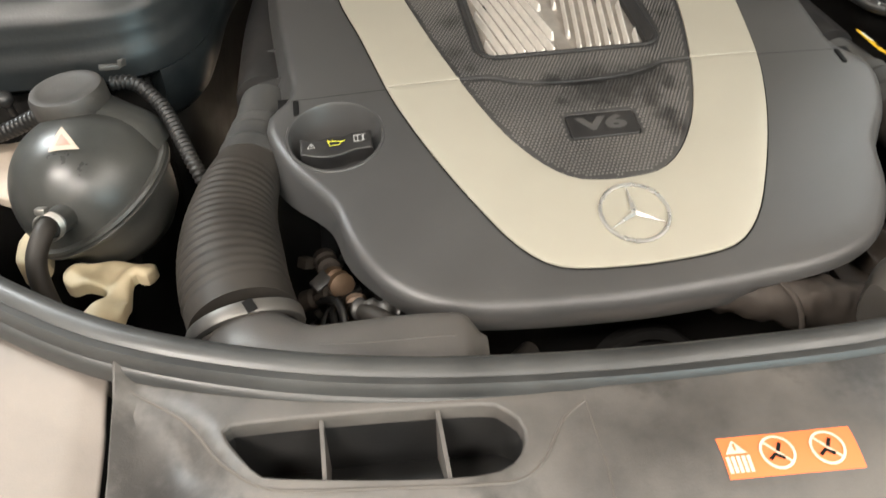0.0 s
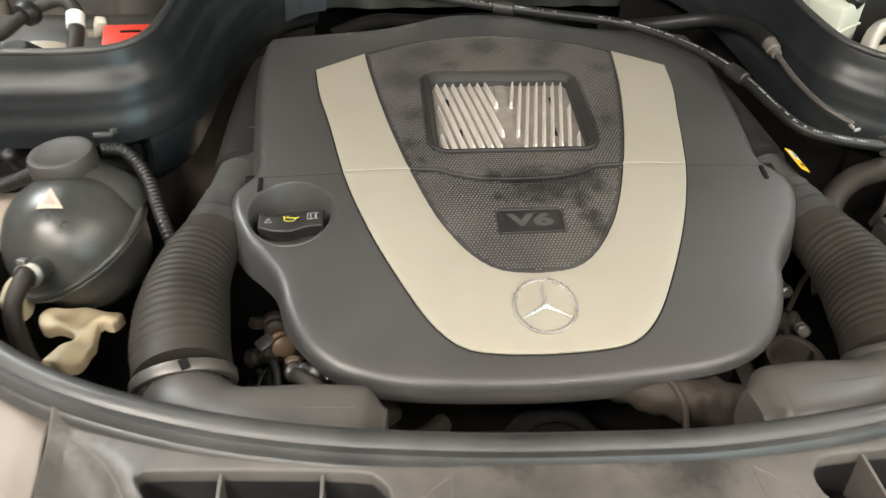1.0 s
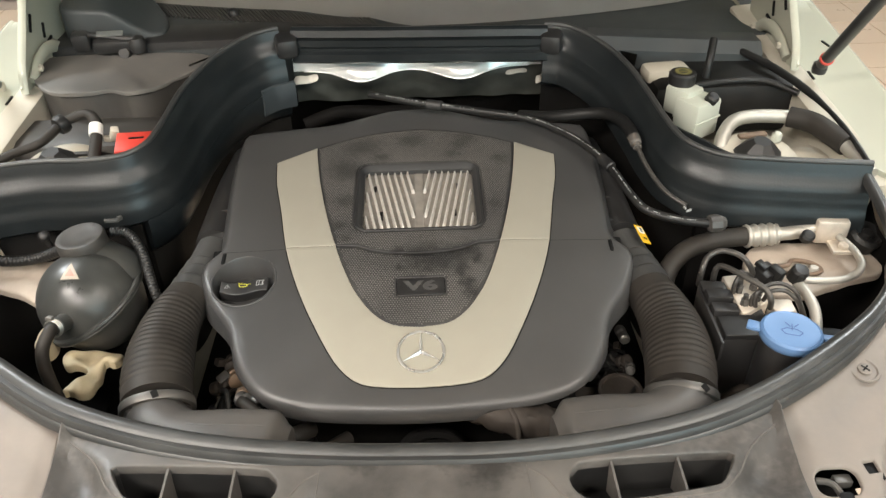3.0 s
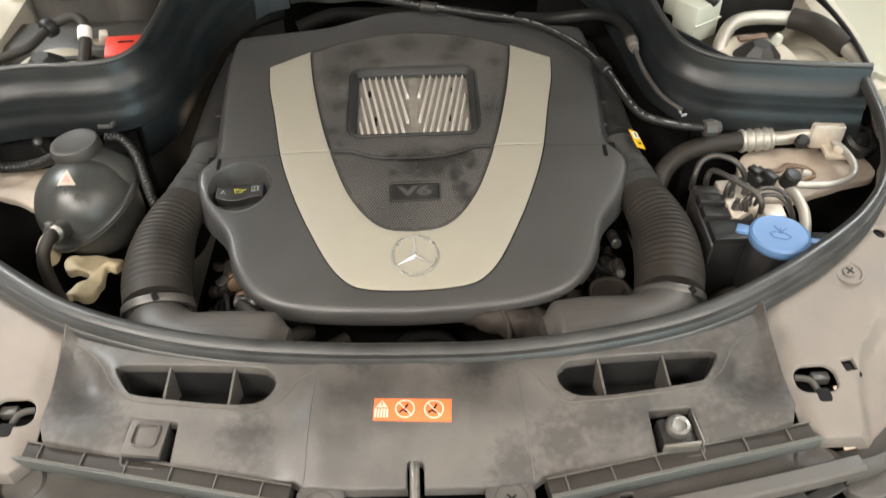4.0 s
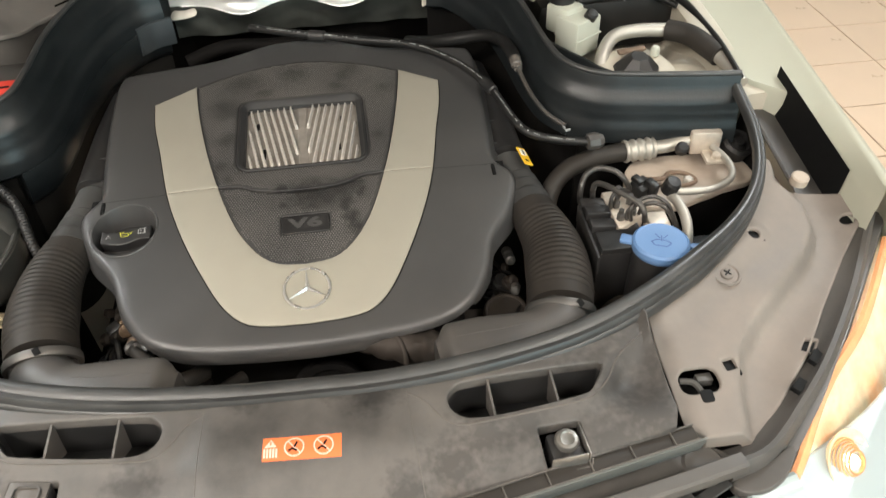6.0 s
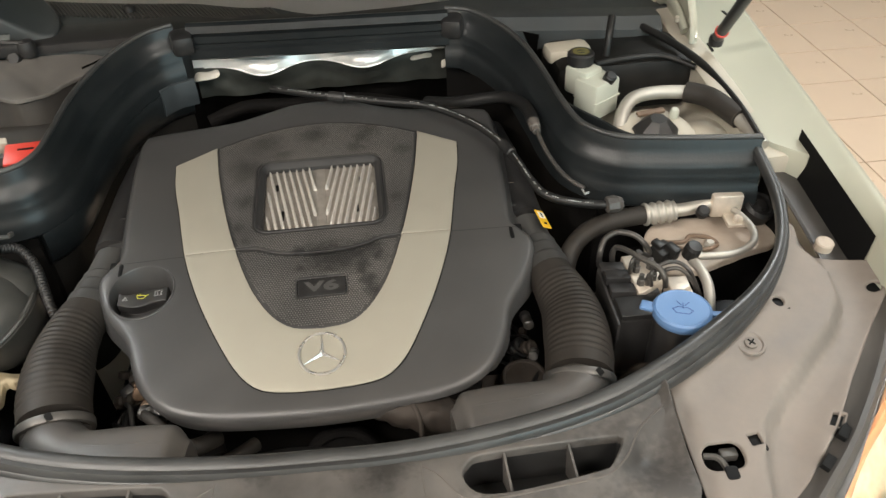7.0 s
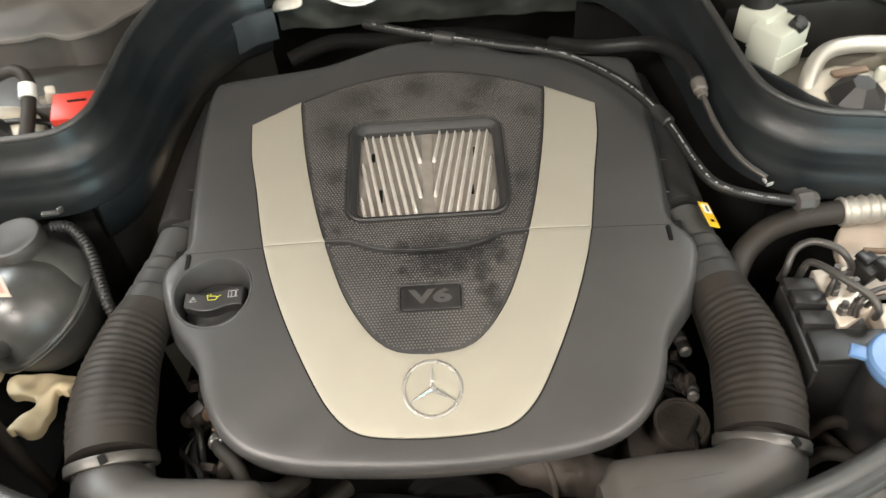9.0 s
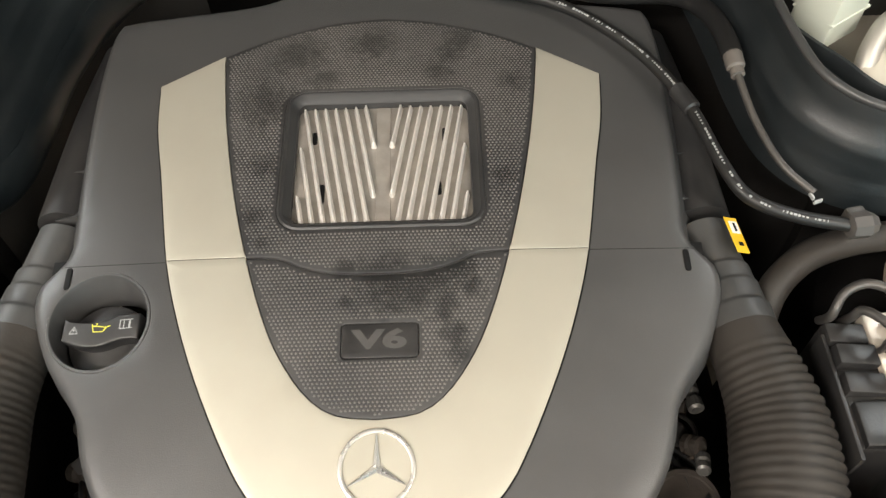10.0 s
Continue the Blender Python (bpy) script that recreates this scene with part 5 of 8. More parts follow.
    for i in range(21):
        t = i / 20
        ex, ey = 0.525 + 0.285 * t, -0.315 + 0.325 * t ** 1.15
        ez = 0.888 + 0.055 * t
        row = []
        for k in range(11):
            u = k / 10
            out = 0.115 * math.sin(u * 1.35)
            row.append(bm.verts.new((sx * (ex + 0.55 * out), ey - 0.85 * out, ez - 0.19 * u ** 1.5 - 0.0)))
        lens_rows.append(row)
        if i:
            bridge(bm, lens_rows[-2], lens_rows[-1], False)
    lens = part("lens", bm, glass, lampset, "clear curved lens")
    lens.visible_shadow = False
    bm = bmesh.new()
    rows = []
    for i in range(21):
        t = i / 20
        ex, ey = 0.530 + 0.275 * t, -0.305 + 0.315 * t ** 1.15
        row = [bm.verts.new((sx * (ex + 0.04 * (k / 10) + 0.004 * math.sin(i * 2.2)), ey - 0.075 * (k / 10), 0.872 + 0.055 * t - 0.15 * (k / 10) + 0.004 * math.sin(k * 2.6 + i * 2.2))) for k in range(11)]
        rows.append(row)
        if i:
            bridge(bm, rows[-2], rows[-1], False)
    part("reflector", bm, REFLECTOR, lampset, "bright ribbed reflector with amber tint")
    # amber strip along the upper edge of the lens
    bm = bmesh.new()
    sweep(bm, [(sx * 0.524, -0.330, 0.879), (sx * 0.553, -0.296, 0.884), (sx * 0.583, -0.258, 0.889), (sx * 0.625, -0.212, 0.897), (sx * 0.706, -0.138, 0.907), (sx * 0.80, -0.02, 0.925)][::sx], [(-0.002, -0.012), (-0.002, 0.0), (0.003 * sx, 0.0015), (0.008 * sx, -0.003), (0.010 * sx, -0.010), (0.007 * sx, -0.014)], 40)
    part("amber_strip", bm, LENS_AMBER, lampset, "amber strip along the lens")
    # indicator: amber ribbed coil round a lit bulb, in its cup
    lm = pose(sx * 0.616, -0.300, 0.842, 48, 0, sx * 28)
    bm = bmesh.new()
    lathe(bm, [(0.010, -0.022), (0.026, -0.012), (0.036, 0.002), (0.038, 0.006), (0.034, 0.004), (0.022, -0.008)], lm, 32)
    part("cup", bm, REFLECTOR, lampset, "amber tinted reflector cup")
    for k in range(6):
        bm = bmesh.new()
        tube(bm, [lm @ Vector(((0.026 - 0.0025 * k) * math.cos(a), (0.026 - 0.0025 * k) * math.sin(a), 0.004 * k - 0.004)) for a in np.linspace(0, 2 * math.pi, 25)], 0.0014, 26, 6, smooth=False)
        part("ring", bm, LENS_AMBER, lampset, "amber ring")
    bm = bmesh.new()
    lathe(bm, [(0.007, -0.012), (0.009, 0.004), (0.008, 0.014), (0.003, 0.019)], lm, 16)
    part("bulb", bm, LIT_BULB, lampset, "glowing bulb")
    # bright corner of the lens next to the trim
    bm = bmesh.new()
    sheet(bm, [(sx * x, y) for x, y in ((0.493, -0.306), (0.508, -0.286), (0.531, -0.266), (0.540, -0.276), (0.530, -0.300), (0.512, -0.306))], lambda x, y: 0.892 + 0.12 * (y + 0.30), 0.010, 0.0015, spacing=0.01)
    part("lens_corner", bm, BUMPER, lampset, "bright corner of the lens")
    bm = bmesh.new()
    sweep(bm, [(sx * 0.515, -0.325, 0.878), (sx * 0.60, -0.24, 0.895), (sx * 0.70, -0.125, 0.912), (sx * 0.815, 0.015, 0.938)][::sx], [(-0.02, -0.18), (-0.016, -0.01), (-0.010, 0.0), (0.004, 0.0), (0.006, -0.008), (0.002, -0.18)], 40)
    part("housing", bm, DUCT, lampset, "grey lamp housing")
    # painted corner between lamp and grille
    corner = thing("bumper_corner", (sx * 0.50, -0.333, 0.75), "pale painted bumper corner beside the headlamp", "bumper corner", "bumper corners")
    bm = bmesh.new()
    secs = []
    for i in range(13):
        t = i / 12
        x, y, z = 0.447 + 0.080 * t, -0.348 + 0.014 * t - 0.010 * math.exp(-((t - 0.2) / 0.12) ** 2), 0.874 + 0.010 * t
        secs.append([bm.verts.new((sx * px, py, pz)) for px, py, pz in ((x, y + 0.010, z - 0.02), (x, y + 0.008, z - 0.003), (x + 0.001, y + 0.003, z), (x + 0.002, y - 0.008, z - 0.002), (x + 0.006, y - 0.018, z - 0.012), (x + 0.012, y - 0.030, z - 0.05), (x + 0.016, y - 0.038, z - 0.16))])
        if i:
            bridge(bm, secs[-2], secs[-1], False)
    bm.faces.new(secs[0])
    bm.faces.new(secs[-1])
    part("painted_skin", bm, BUMPER, corner)
    bm = bmesh.new()
    sheet(bm, [(sx * x, y) for x, y in curve_through([(0.456, -0.328), (0.466, -0.343), (0.490, -0.345), (0.516, -0.333), (0.536, -0.308), (0.528, -0.304), (0.505, -0.314), (0.480, -0.322)], 30, True)], lambda x, y: 0.884 + 0.25 * (abs(x) - 0.48), 0.012, 0.002, spacing=0.01)
    part("top_trim", bm, DUCT, corner, "grey plastic top edge")

    # wing with its inner flange
    wing = thing("wing", (sx * 0.84, 0.45, 0.5), "pale painted front wing with inner flange", "wing", "wings")
    secs = []
    bm = bmesh.new()
    for i in range(25):
        y = -0.03 + 1.03 * i / 24
        w = 0.772 + 0.125 * y
        ahead = 1 - (step(0.25, 0.285, y) if sx > 0 else step(0.30, 0.325, y))
        inn = 0.690 + 0.02 * step(0.25, 0.7, y) + (0.004 if sx < 0 else 0)
        inn += (0.757 - inn) * ahead
        top = 1.030 + 0.02 * (y - 0.2)
        low = min(side_z(y) + 0.012 + 0.016 * ahead, top - 0.014)
        prof = [(inn, low - 0.10), (inn + 0.003, low - 0.004), (inn + 0.005, low), (w - 0.005, top - 0.004), (w - 0.001, top - 0.0005), (w + 0.004, top), (w + 0.016, top - 0.008), (w + 0.035, top - 0.06), (w + 0.045, top - 0.20), (w + 0.03, top - 0.5)]
        secs.append([bm.verts.new((sx * x, y, z)) for x, z in prof])
        if i:
            bridge(bm, secs[-2], secs[-1], False)
    part("skin", bm, PAINT, wing)
    for x, y, ln, turn in ((0.834, 0.746, 0.030, 4), (0.750, 0.613, 0.036, -6)):
        inn, w, top = 0.715, 0.772 + 0.125 * y - 0.005, 1.026 + 0.02 * (y - 0.2)
        low = min(side_z(y) + 0.012, top - 0.010)
        bm = bmesh.new()
        box(bm, pose(sx * x, y, low + (top - low) * (x - inn) / (w - inn) + 0.0005, 0, -sx * math.degrees(math.atan2(top - low, w - inn)), sx * turn), 0.005, ln, 0.003, 0.001)
        part("flange_slot", bm, GROOVE, wing, "dark slot in the flange")
    for nm, mt, prof, told in (("gutter_floor", DUCT, ((0.690, 0.004), (0.698, -0.002), (0.710, -0.028), (0.750, -0.032)), "grey-brown floor of the gutter"), ("gutter_wall", GROOVE, ((0.7505, -0.034), (0.756, -0.010), (0.7585, 0.031)), "black wall of the gutter")):
        bm = bmesh.new()
        secs = []
        for i in range(12):
            y = 0.040 + (0.230 if sx > 0 else 0.270) * i / 11
            secs.append([bm.verts.new((sx * x, y + 0.03 * (0.76 - x) / 0.06 * (1 - i / 11), side_z(y) + z)) for x, z in prof])
            if i:
                bridge(bm, secs[-2], secs[-1], False)
        part(nm, bm, mt, wing, told)
    # inner wing and strut tower, pale metal; front half near-black in place of shade
    inner = thing("inner_wing", (sx * 0.60, 0.25, 0.75), "pale dusty inner wing with suspension tower", "inner wing", "inner wings")
    for nm, y0, y1, mt in (("dark_front", -0.12, 0.262 if sx > 0 else 0.310, DARK), ("sheet_metal", 0.262 if sx > 0 else 0.310, 0.95, PRIMER)):
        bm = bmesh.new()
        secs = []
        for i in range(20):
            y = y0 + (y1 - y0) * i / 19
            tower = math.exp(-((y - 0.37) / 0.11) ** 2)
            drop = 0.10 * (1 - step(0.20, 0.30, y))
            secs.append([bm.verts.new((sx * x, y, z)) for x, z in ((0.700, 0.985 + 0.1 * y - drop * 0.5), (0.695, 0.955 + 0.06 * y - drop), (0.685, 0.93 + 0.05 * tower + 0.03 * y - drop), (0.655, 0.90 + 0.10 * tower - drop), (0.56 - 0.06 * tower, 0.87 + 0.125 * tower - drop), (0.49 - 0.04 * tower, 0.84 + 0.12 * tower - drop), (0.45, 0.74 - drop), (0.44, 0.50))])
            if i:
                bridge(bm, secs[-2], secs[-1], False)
        part(nm, bm, mt, inner, "front of the inner wing, its shade given as near-black" if mt is DARK else "")
    bm = bmesh.new()
    lathe(bm, [(0.070, -0.02), (0.068, 0.004), (0.062, 0.010), (0.048, 0.012), (0.03, 0.013)], pose(*((0.560, 0.362, 0.994) if sx > 0 else (-0.580, 0.390, 1.0)), 9), 36)
    part("tower_top", bm, PRIMER, inner)
    bm = bmesh.new()
    lathe(bm, [(0.039, 0), (0.037, 0.006), (0.018, 0.027), (0.014, 0.030), (0.004, 0.030)], pose(*((0.557, 0.354, 1.006) if sx > 0 else (-0.585, 0.385, 1.012)), 9), 7)
    part("tower_cap", bm, BLACK, inner, "black plastic tower cap", 12)

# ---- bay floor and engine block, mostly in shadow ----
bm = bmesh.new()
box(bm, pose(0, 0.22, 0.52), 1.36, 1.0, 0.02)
tagged(single("undertray", bm, DARK, (0, 0.22, 0.5), "near-black tray closing the bay below the engine", "undertray"), kind="structure")
block = thing("engine_block", (0, 0.2, 0.55), "engine under its cover, near-black for the shade there", "engine")
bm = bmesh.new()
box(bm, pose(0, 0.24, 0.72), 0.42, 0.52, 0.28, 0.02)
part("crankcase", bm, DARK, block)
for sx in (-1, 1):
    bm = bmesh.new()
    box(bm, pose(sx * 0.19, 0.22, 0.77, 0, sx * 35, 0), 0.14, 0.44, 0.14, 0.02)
    part("cylinder_head", bm, DARK, block, "near-black cylinder head")

# ---- open bonnet, struts, hinges ----
bonnet = thing("bonnet", (0, 0.93, 1.22), "open pale painted bonnet with dark insulation underneath", "bonnet")
hood_tilt = Matrix.Translation((0, 0.99, 1.17)) @ Matrix.Rotation(radians(-33), 4, "X")
bm = bmesh.new()
rows = []
for i in range(17):
    u = -0.80 + 1.6 * i / 16
    row = []
    for k in range(13):
        v = k / 12
        wide = 1 - 0.12 * v ** 2
        row.append(bm.verts.new(hood_tilt @ Vector((u * wide, -1.12 * v + 0.10 * (u * u) * v, 0.03 - 0.08 * (u * u)))))
    rows.append(row)
    if i:
        bridge(bm, rows[-2], rows[-1], False)
bmesh.ops.solidify(bm, geom=list(bm.faces), thickness=0.025)
part("skin", bm, PAINT, bonnet)
bm = bmesh.new()
rows = []
for i in range(13):
    u = -0.64 + 1.28 * i / 12
    rows.append([bm.verts.new(hood_tilt @ Vector((u * (1 - 0.12 * (0.08 + 0.84 * k / 10) ** 2), -1.12 * (0.08 + 0.84 * k / 10) + 0.10 * u * u * (0.08 + 0.84 * k / 10), -0.004 - 0.08 * u * u))) for k in range(11)])
    if i:
        bridge(bm, rows[-2], rows[-1], False)
bmesh.ops.solidify(bm, geom=list(bm.faces), thickness=0.010)
part("insulation_pad", bm, PAD, bonnet, "dark felt insulation pad")
for sx in (-1, 1):
    strut = thing("gas_strut", (sx * 0.742, 0.60, 1.07), "black gas strut holding the bonnet", "gas strut", "gas struts")
    low, high = Vector((0.731, 0.556, 1.070)) if sx > 0 else Vector((-0.785, 0.655, 1.040)), Vector((0.665, -0.03, 1.745)) if sx > 0 else Vector((-0.617, 0.093, 1.507))
    mid = low.lerp(high, 0.55)
    bm = bmesh.new()
    tube(bm, [low, low.lerp(high, 0.3), mid], 0.0105, 8, 14, smooth=False)
    part("cylinder", bm, RUBBER, strut)
    bm = bmesh.new()
    tube(bm, [mid, high.lerp(mid, 0.5), high], 0.0045, 8, 10, smooth=False)
    part("rod", bm, CHROME, strut)
    bm = bmesh.new()
    lathe(bm, [(0.012, -0.012), (0.0135, -0.004), (0.0125, 0.006), (0.006, 0.010)], Matrix.Translation(low), 16)
    part("ball_socket", bm, BLACK if sx > 0 else PRIMER, strut)
    bm = bmesh.new()
    lathe(bm, [(0.0125, 0.0), (0.0125, 0.004), (0.011, 0.005)], Matrix.Translation(low.lerp(high, 0.03)) @ (high - low).to_track_quat("Z", "Y").to_matrix().to_4x4(), 14)
    part("clip", bm, RED, strut, "small red clip") if sx > 0 else bm.free()
    hinge = thing("steel_hinge", (sx * 0.69, 0.74, 1.05), "pale painted steel bonnet hinge with holes", "hinge", "bonnet hinges")
    outline = curve_through([(0.588, 1.052), (0.600, 1.085), (0.630, 1.125), (0.664, 1.168), (0.700, 1.215), (0.735, 1.26), (0.80, 1.25), (0.835, 1.17), (0.840, 1.10), (0.826, 1.062), (0.800, 1.044), (0.70, 1.046)], 60, True)
    bm = bmesh.new()
    rims = [[bm.verts.new((sx * (0.703 + dx), y, z)) for y, z in outline] for dx in (0.0, 0.004)]
    bridge(bm, rims[0], rims[1], True)
    for rim in rims:
        bm.faces.new(rim)
    part("plate", bm, PAINT, hinge)
    bm = bmesh.new()
    tube(bm, [(sx * 0.702, 0.588, 1.050), (sx * 0.702, 0.603, 1.088), (sx * 0.701, 0.632, 1.126), (sx * 0.70, 0.666, 1.169), (sx * 0.70, 0.70, 1.215), (sx * 0.70, 0.735, 1.26)], 0.006, 30, 10, squash=(1.0, 1.3))
    part("folded_edge", bm, PAINT, hinge)
    bm = bmesh.new()
    tube(bm, [(sx * 0.696, 0.618, 1.062), (sx * 0.694, 0.650, 1.083), (sx * 0.693, 0.690, 1.092), (sx * 0.694, 0.735, 1.084), (sx * 0.696, 0.775, 1.060)], 0.010, 30, 12, squash=(0.7, 1.2))
    part("link", bm, PAINT, hinge, "bowed painted link")
    for y, z, ln, tip in ((0.686, 1.146, 0.034, 55), (0.728, 1.118, 0.028, 70), (0.742, 1.096, 0.020, 10)):
        bm = bmesh.new()
        box(bm, pose(sx * 0.7015, y, z, tip, 0, 0), 0.004, ln, 0.006, 0.0015)
        part("slot", bm, GROOVE, hinge, "dark slot")
    for y, z in ((0.640, 1.078), (0.765, 1.070)):
        bm = bmesh.new()
        lathe(bm, [(0.007, 0.0), (0.007, 0.004), (0.005, 0.006)], pose(sx * 0.688, y, z, 0, sx * -90, 0), 6)
        part("bolt", bm, PRIMER, hinge)
    # pale rail behind the tower, rising to the scuttle
    bm = bmesh.new()
    sweep(bm, [(sx * 0.72, 0.25, 1.005), (sx * 0.715, 0.45, 1.03), (sx * 0.71, 0.65, 1.05), (sx * 0.70, 0.86, 1.08)][::sx], [(-0.03, -0.10), (-0.03, -0.004), (-0.024, 0.0), (0.012, 0.002), (0.024, -0.008), (0.03, -0.10)], 30)
    single("wing_rail", bm, PRIMER, (sx * 0.715, 0.5, 0.95), "pale dusty body rail along the wing", "body rail", "body rails")

bm = bmesh.new()
tube(bm, [(0.692, 0.262, 1.032), (0.690, 0.36, 1.050), (0.678, 0.47, 1.060), (0.655, 0.565, 1.064), (0.622, 0.645, 1.066)], lambda s: 0.0042 + 0.003 * step(0.35, 0.6, s), 40, 10)
single("edge_cable", bm, CABLE, (0.70, 0.4, 1.03), "thin black cable along the body rail", "cable")

# ---- scuttle and windscreen foot ----
scuttle = thing("scuttle", (0, 0.80, 1.05), "dusty black plastic scuttle below the windscreen", "scuttle")
bm = bmesh.new()
rows = []
for i in range(41):
    x = -0.74 + 1.48 * i / 40
    bow = 0.30 * x * x
    lift = 0.014 * step(0.10, 0.28, -x)
    rows.append([bm.verts.new((x, y + (0.0 if k < 5 else bow), z + (lift if k > 2 else 0.0))) for k, (y, z) in enumerate(((0.745, 0.95), (0.735, 1.04), (0.732, 1.058), (0.738, 1.066), (0.76, 1.067), (0.80, 1.068), (0.83, 1.071), (0.865, 1.076)))])
    if i:
        bridge(bm, rows[-2], rows[-1], False)
part("panel", bm, SCUTTLE, scuttle)
bm = bmesh.new()
for k in range(58):
    x = -0.56 + 0.0085 * k
    box(bm, pose(x, 0.830 + 0.30 * x * x, 1.0735 + 0.014 * step(0.10, 0.28, -x), 5, 0, 30), 0.0032, 0.070, 0.004)
part("intake_grille", bm, DUCT, scuttle, "fine ribbed air intake grille", 0)
bm = bmesh.new()
lathe(bm, [(0.012, 0), (0.012, 0.008), (0.008, 0.014), (0.003, 0.016)], pose(-0.372, 0.872, 1.086), 18)
part("washer_jet", bm, BLACK, scuttle, "small black washer jet")
bm = bmesh.new()
sweep(bm, [(0.34, 0.72, 1.085), (0.45, 0.70, 1.085), (0.58, 0.69, 1.08), (0.66, 0.69, 1.075)], [(-0.02, -0.05), (-0.02, 0.0), (-0.01, 0.006), (0.03, 0.004), (0.05, -0.015), (0.05, -0.05)], 24)
part("end_cover", bm, SCUTTLE, scuttle, "bluish black end cover")
bm = bmesh.new()
sheet(bm, curve_through([(-0.675, 0.765), (-0.60, 0.752), (-0.53, 0.756), (-0.490, 0.770), (-0.50, 0.84), (-0.55, 0.90), (-0.66, 0.91), (-0.69, 0.84)], 50, True), lambda x, y: 1.092 + 0.052 * step(0.50, 0.60, -x) + 0.10 * (y - 0.76), 0.06, 0.008, spacing=0.014)
part("end_cap", bm, SCUTTLE, scuttle, "rounded dark end cap")
bm = bmesh.new()
box(bm, pose(0.465, 0.60, 1.049, 0, 0, 6), 0.085, 0.05, 0.03, 0.012)
part("ledge", bm, PRIMER, scuttle, "pale metal ledge")
bm = bmesh.new()
box(bm, pose(-0.637, 0.728, 1.094, 10, 0, 8), 0.034, 0.026, 0.036, 0.008)
box(bm, pose(-0.575, 0.722, 1.086, 10, 0, 5), 0.075, 0.022, 0.026, 0.006)
lathe(bm, [(0.014, -0.018), (0.017, 0.0), (0.013, 0.010), (0.005, 0.012)], pose(-0.530, 0.722, 1.090), 14)
tube(bm, [(-0.65, 0.735, 1.108), (-0.59, 0.722, 1.104), (-0.53, 0.718, 1.098)], 0.005, 14, 8)
lathe(bm, [(0.012, -0.006), (0.013, 0.0), (0.010, 0.006)], pose(-0.556, 0.716, 1.072, 70), 12)
part("catch", bm, BLACK, scuttle, "black plastic catch")
bm = bmesh.new()
box(bm, pose(-0.578, 0.722, 1.109, 35, 0, 3), 0.050, 0.012, 0.003, 0.001)
part("pale_strip", bm, RAIL_FACE, scuttle, "pale grey strip on the catch")
bm = bmesh.new()
sweep(bm, [(-0.70, 0.765, 1.080), (-0.45, 0.765, 1.084), (-0.28, 0.770, 1.083), (-0.10, 0.775, 1.071), (0.20, 0.775, 1.070)], [(-0.058, -0.02), (-0.058, 0.0), (-0.054, 0.004), (0.026, 0.004), (0.032, 0.0), (0.034, -0.014)], 20)
part("front_lip", bm, BLACK, scuttle, "black rubber front lip")
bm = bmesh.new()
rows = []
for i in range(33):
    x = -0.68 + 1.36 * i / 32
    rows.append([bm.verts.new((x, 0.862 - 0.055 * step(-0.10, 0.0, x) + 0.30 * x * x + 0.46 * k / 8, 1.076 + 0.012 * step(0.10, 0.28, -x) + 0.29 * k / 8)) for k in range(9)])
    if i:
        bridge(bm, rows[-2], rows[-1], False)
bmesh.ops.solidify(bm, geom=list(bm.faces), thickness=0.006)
single("windscreen", bm, SCREEN, (0, 1.1, 1.15), "sloping windscreen glass, its bright reflection given as pale base colour", "windscreen")

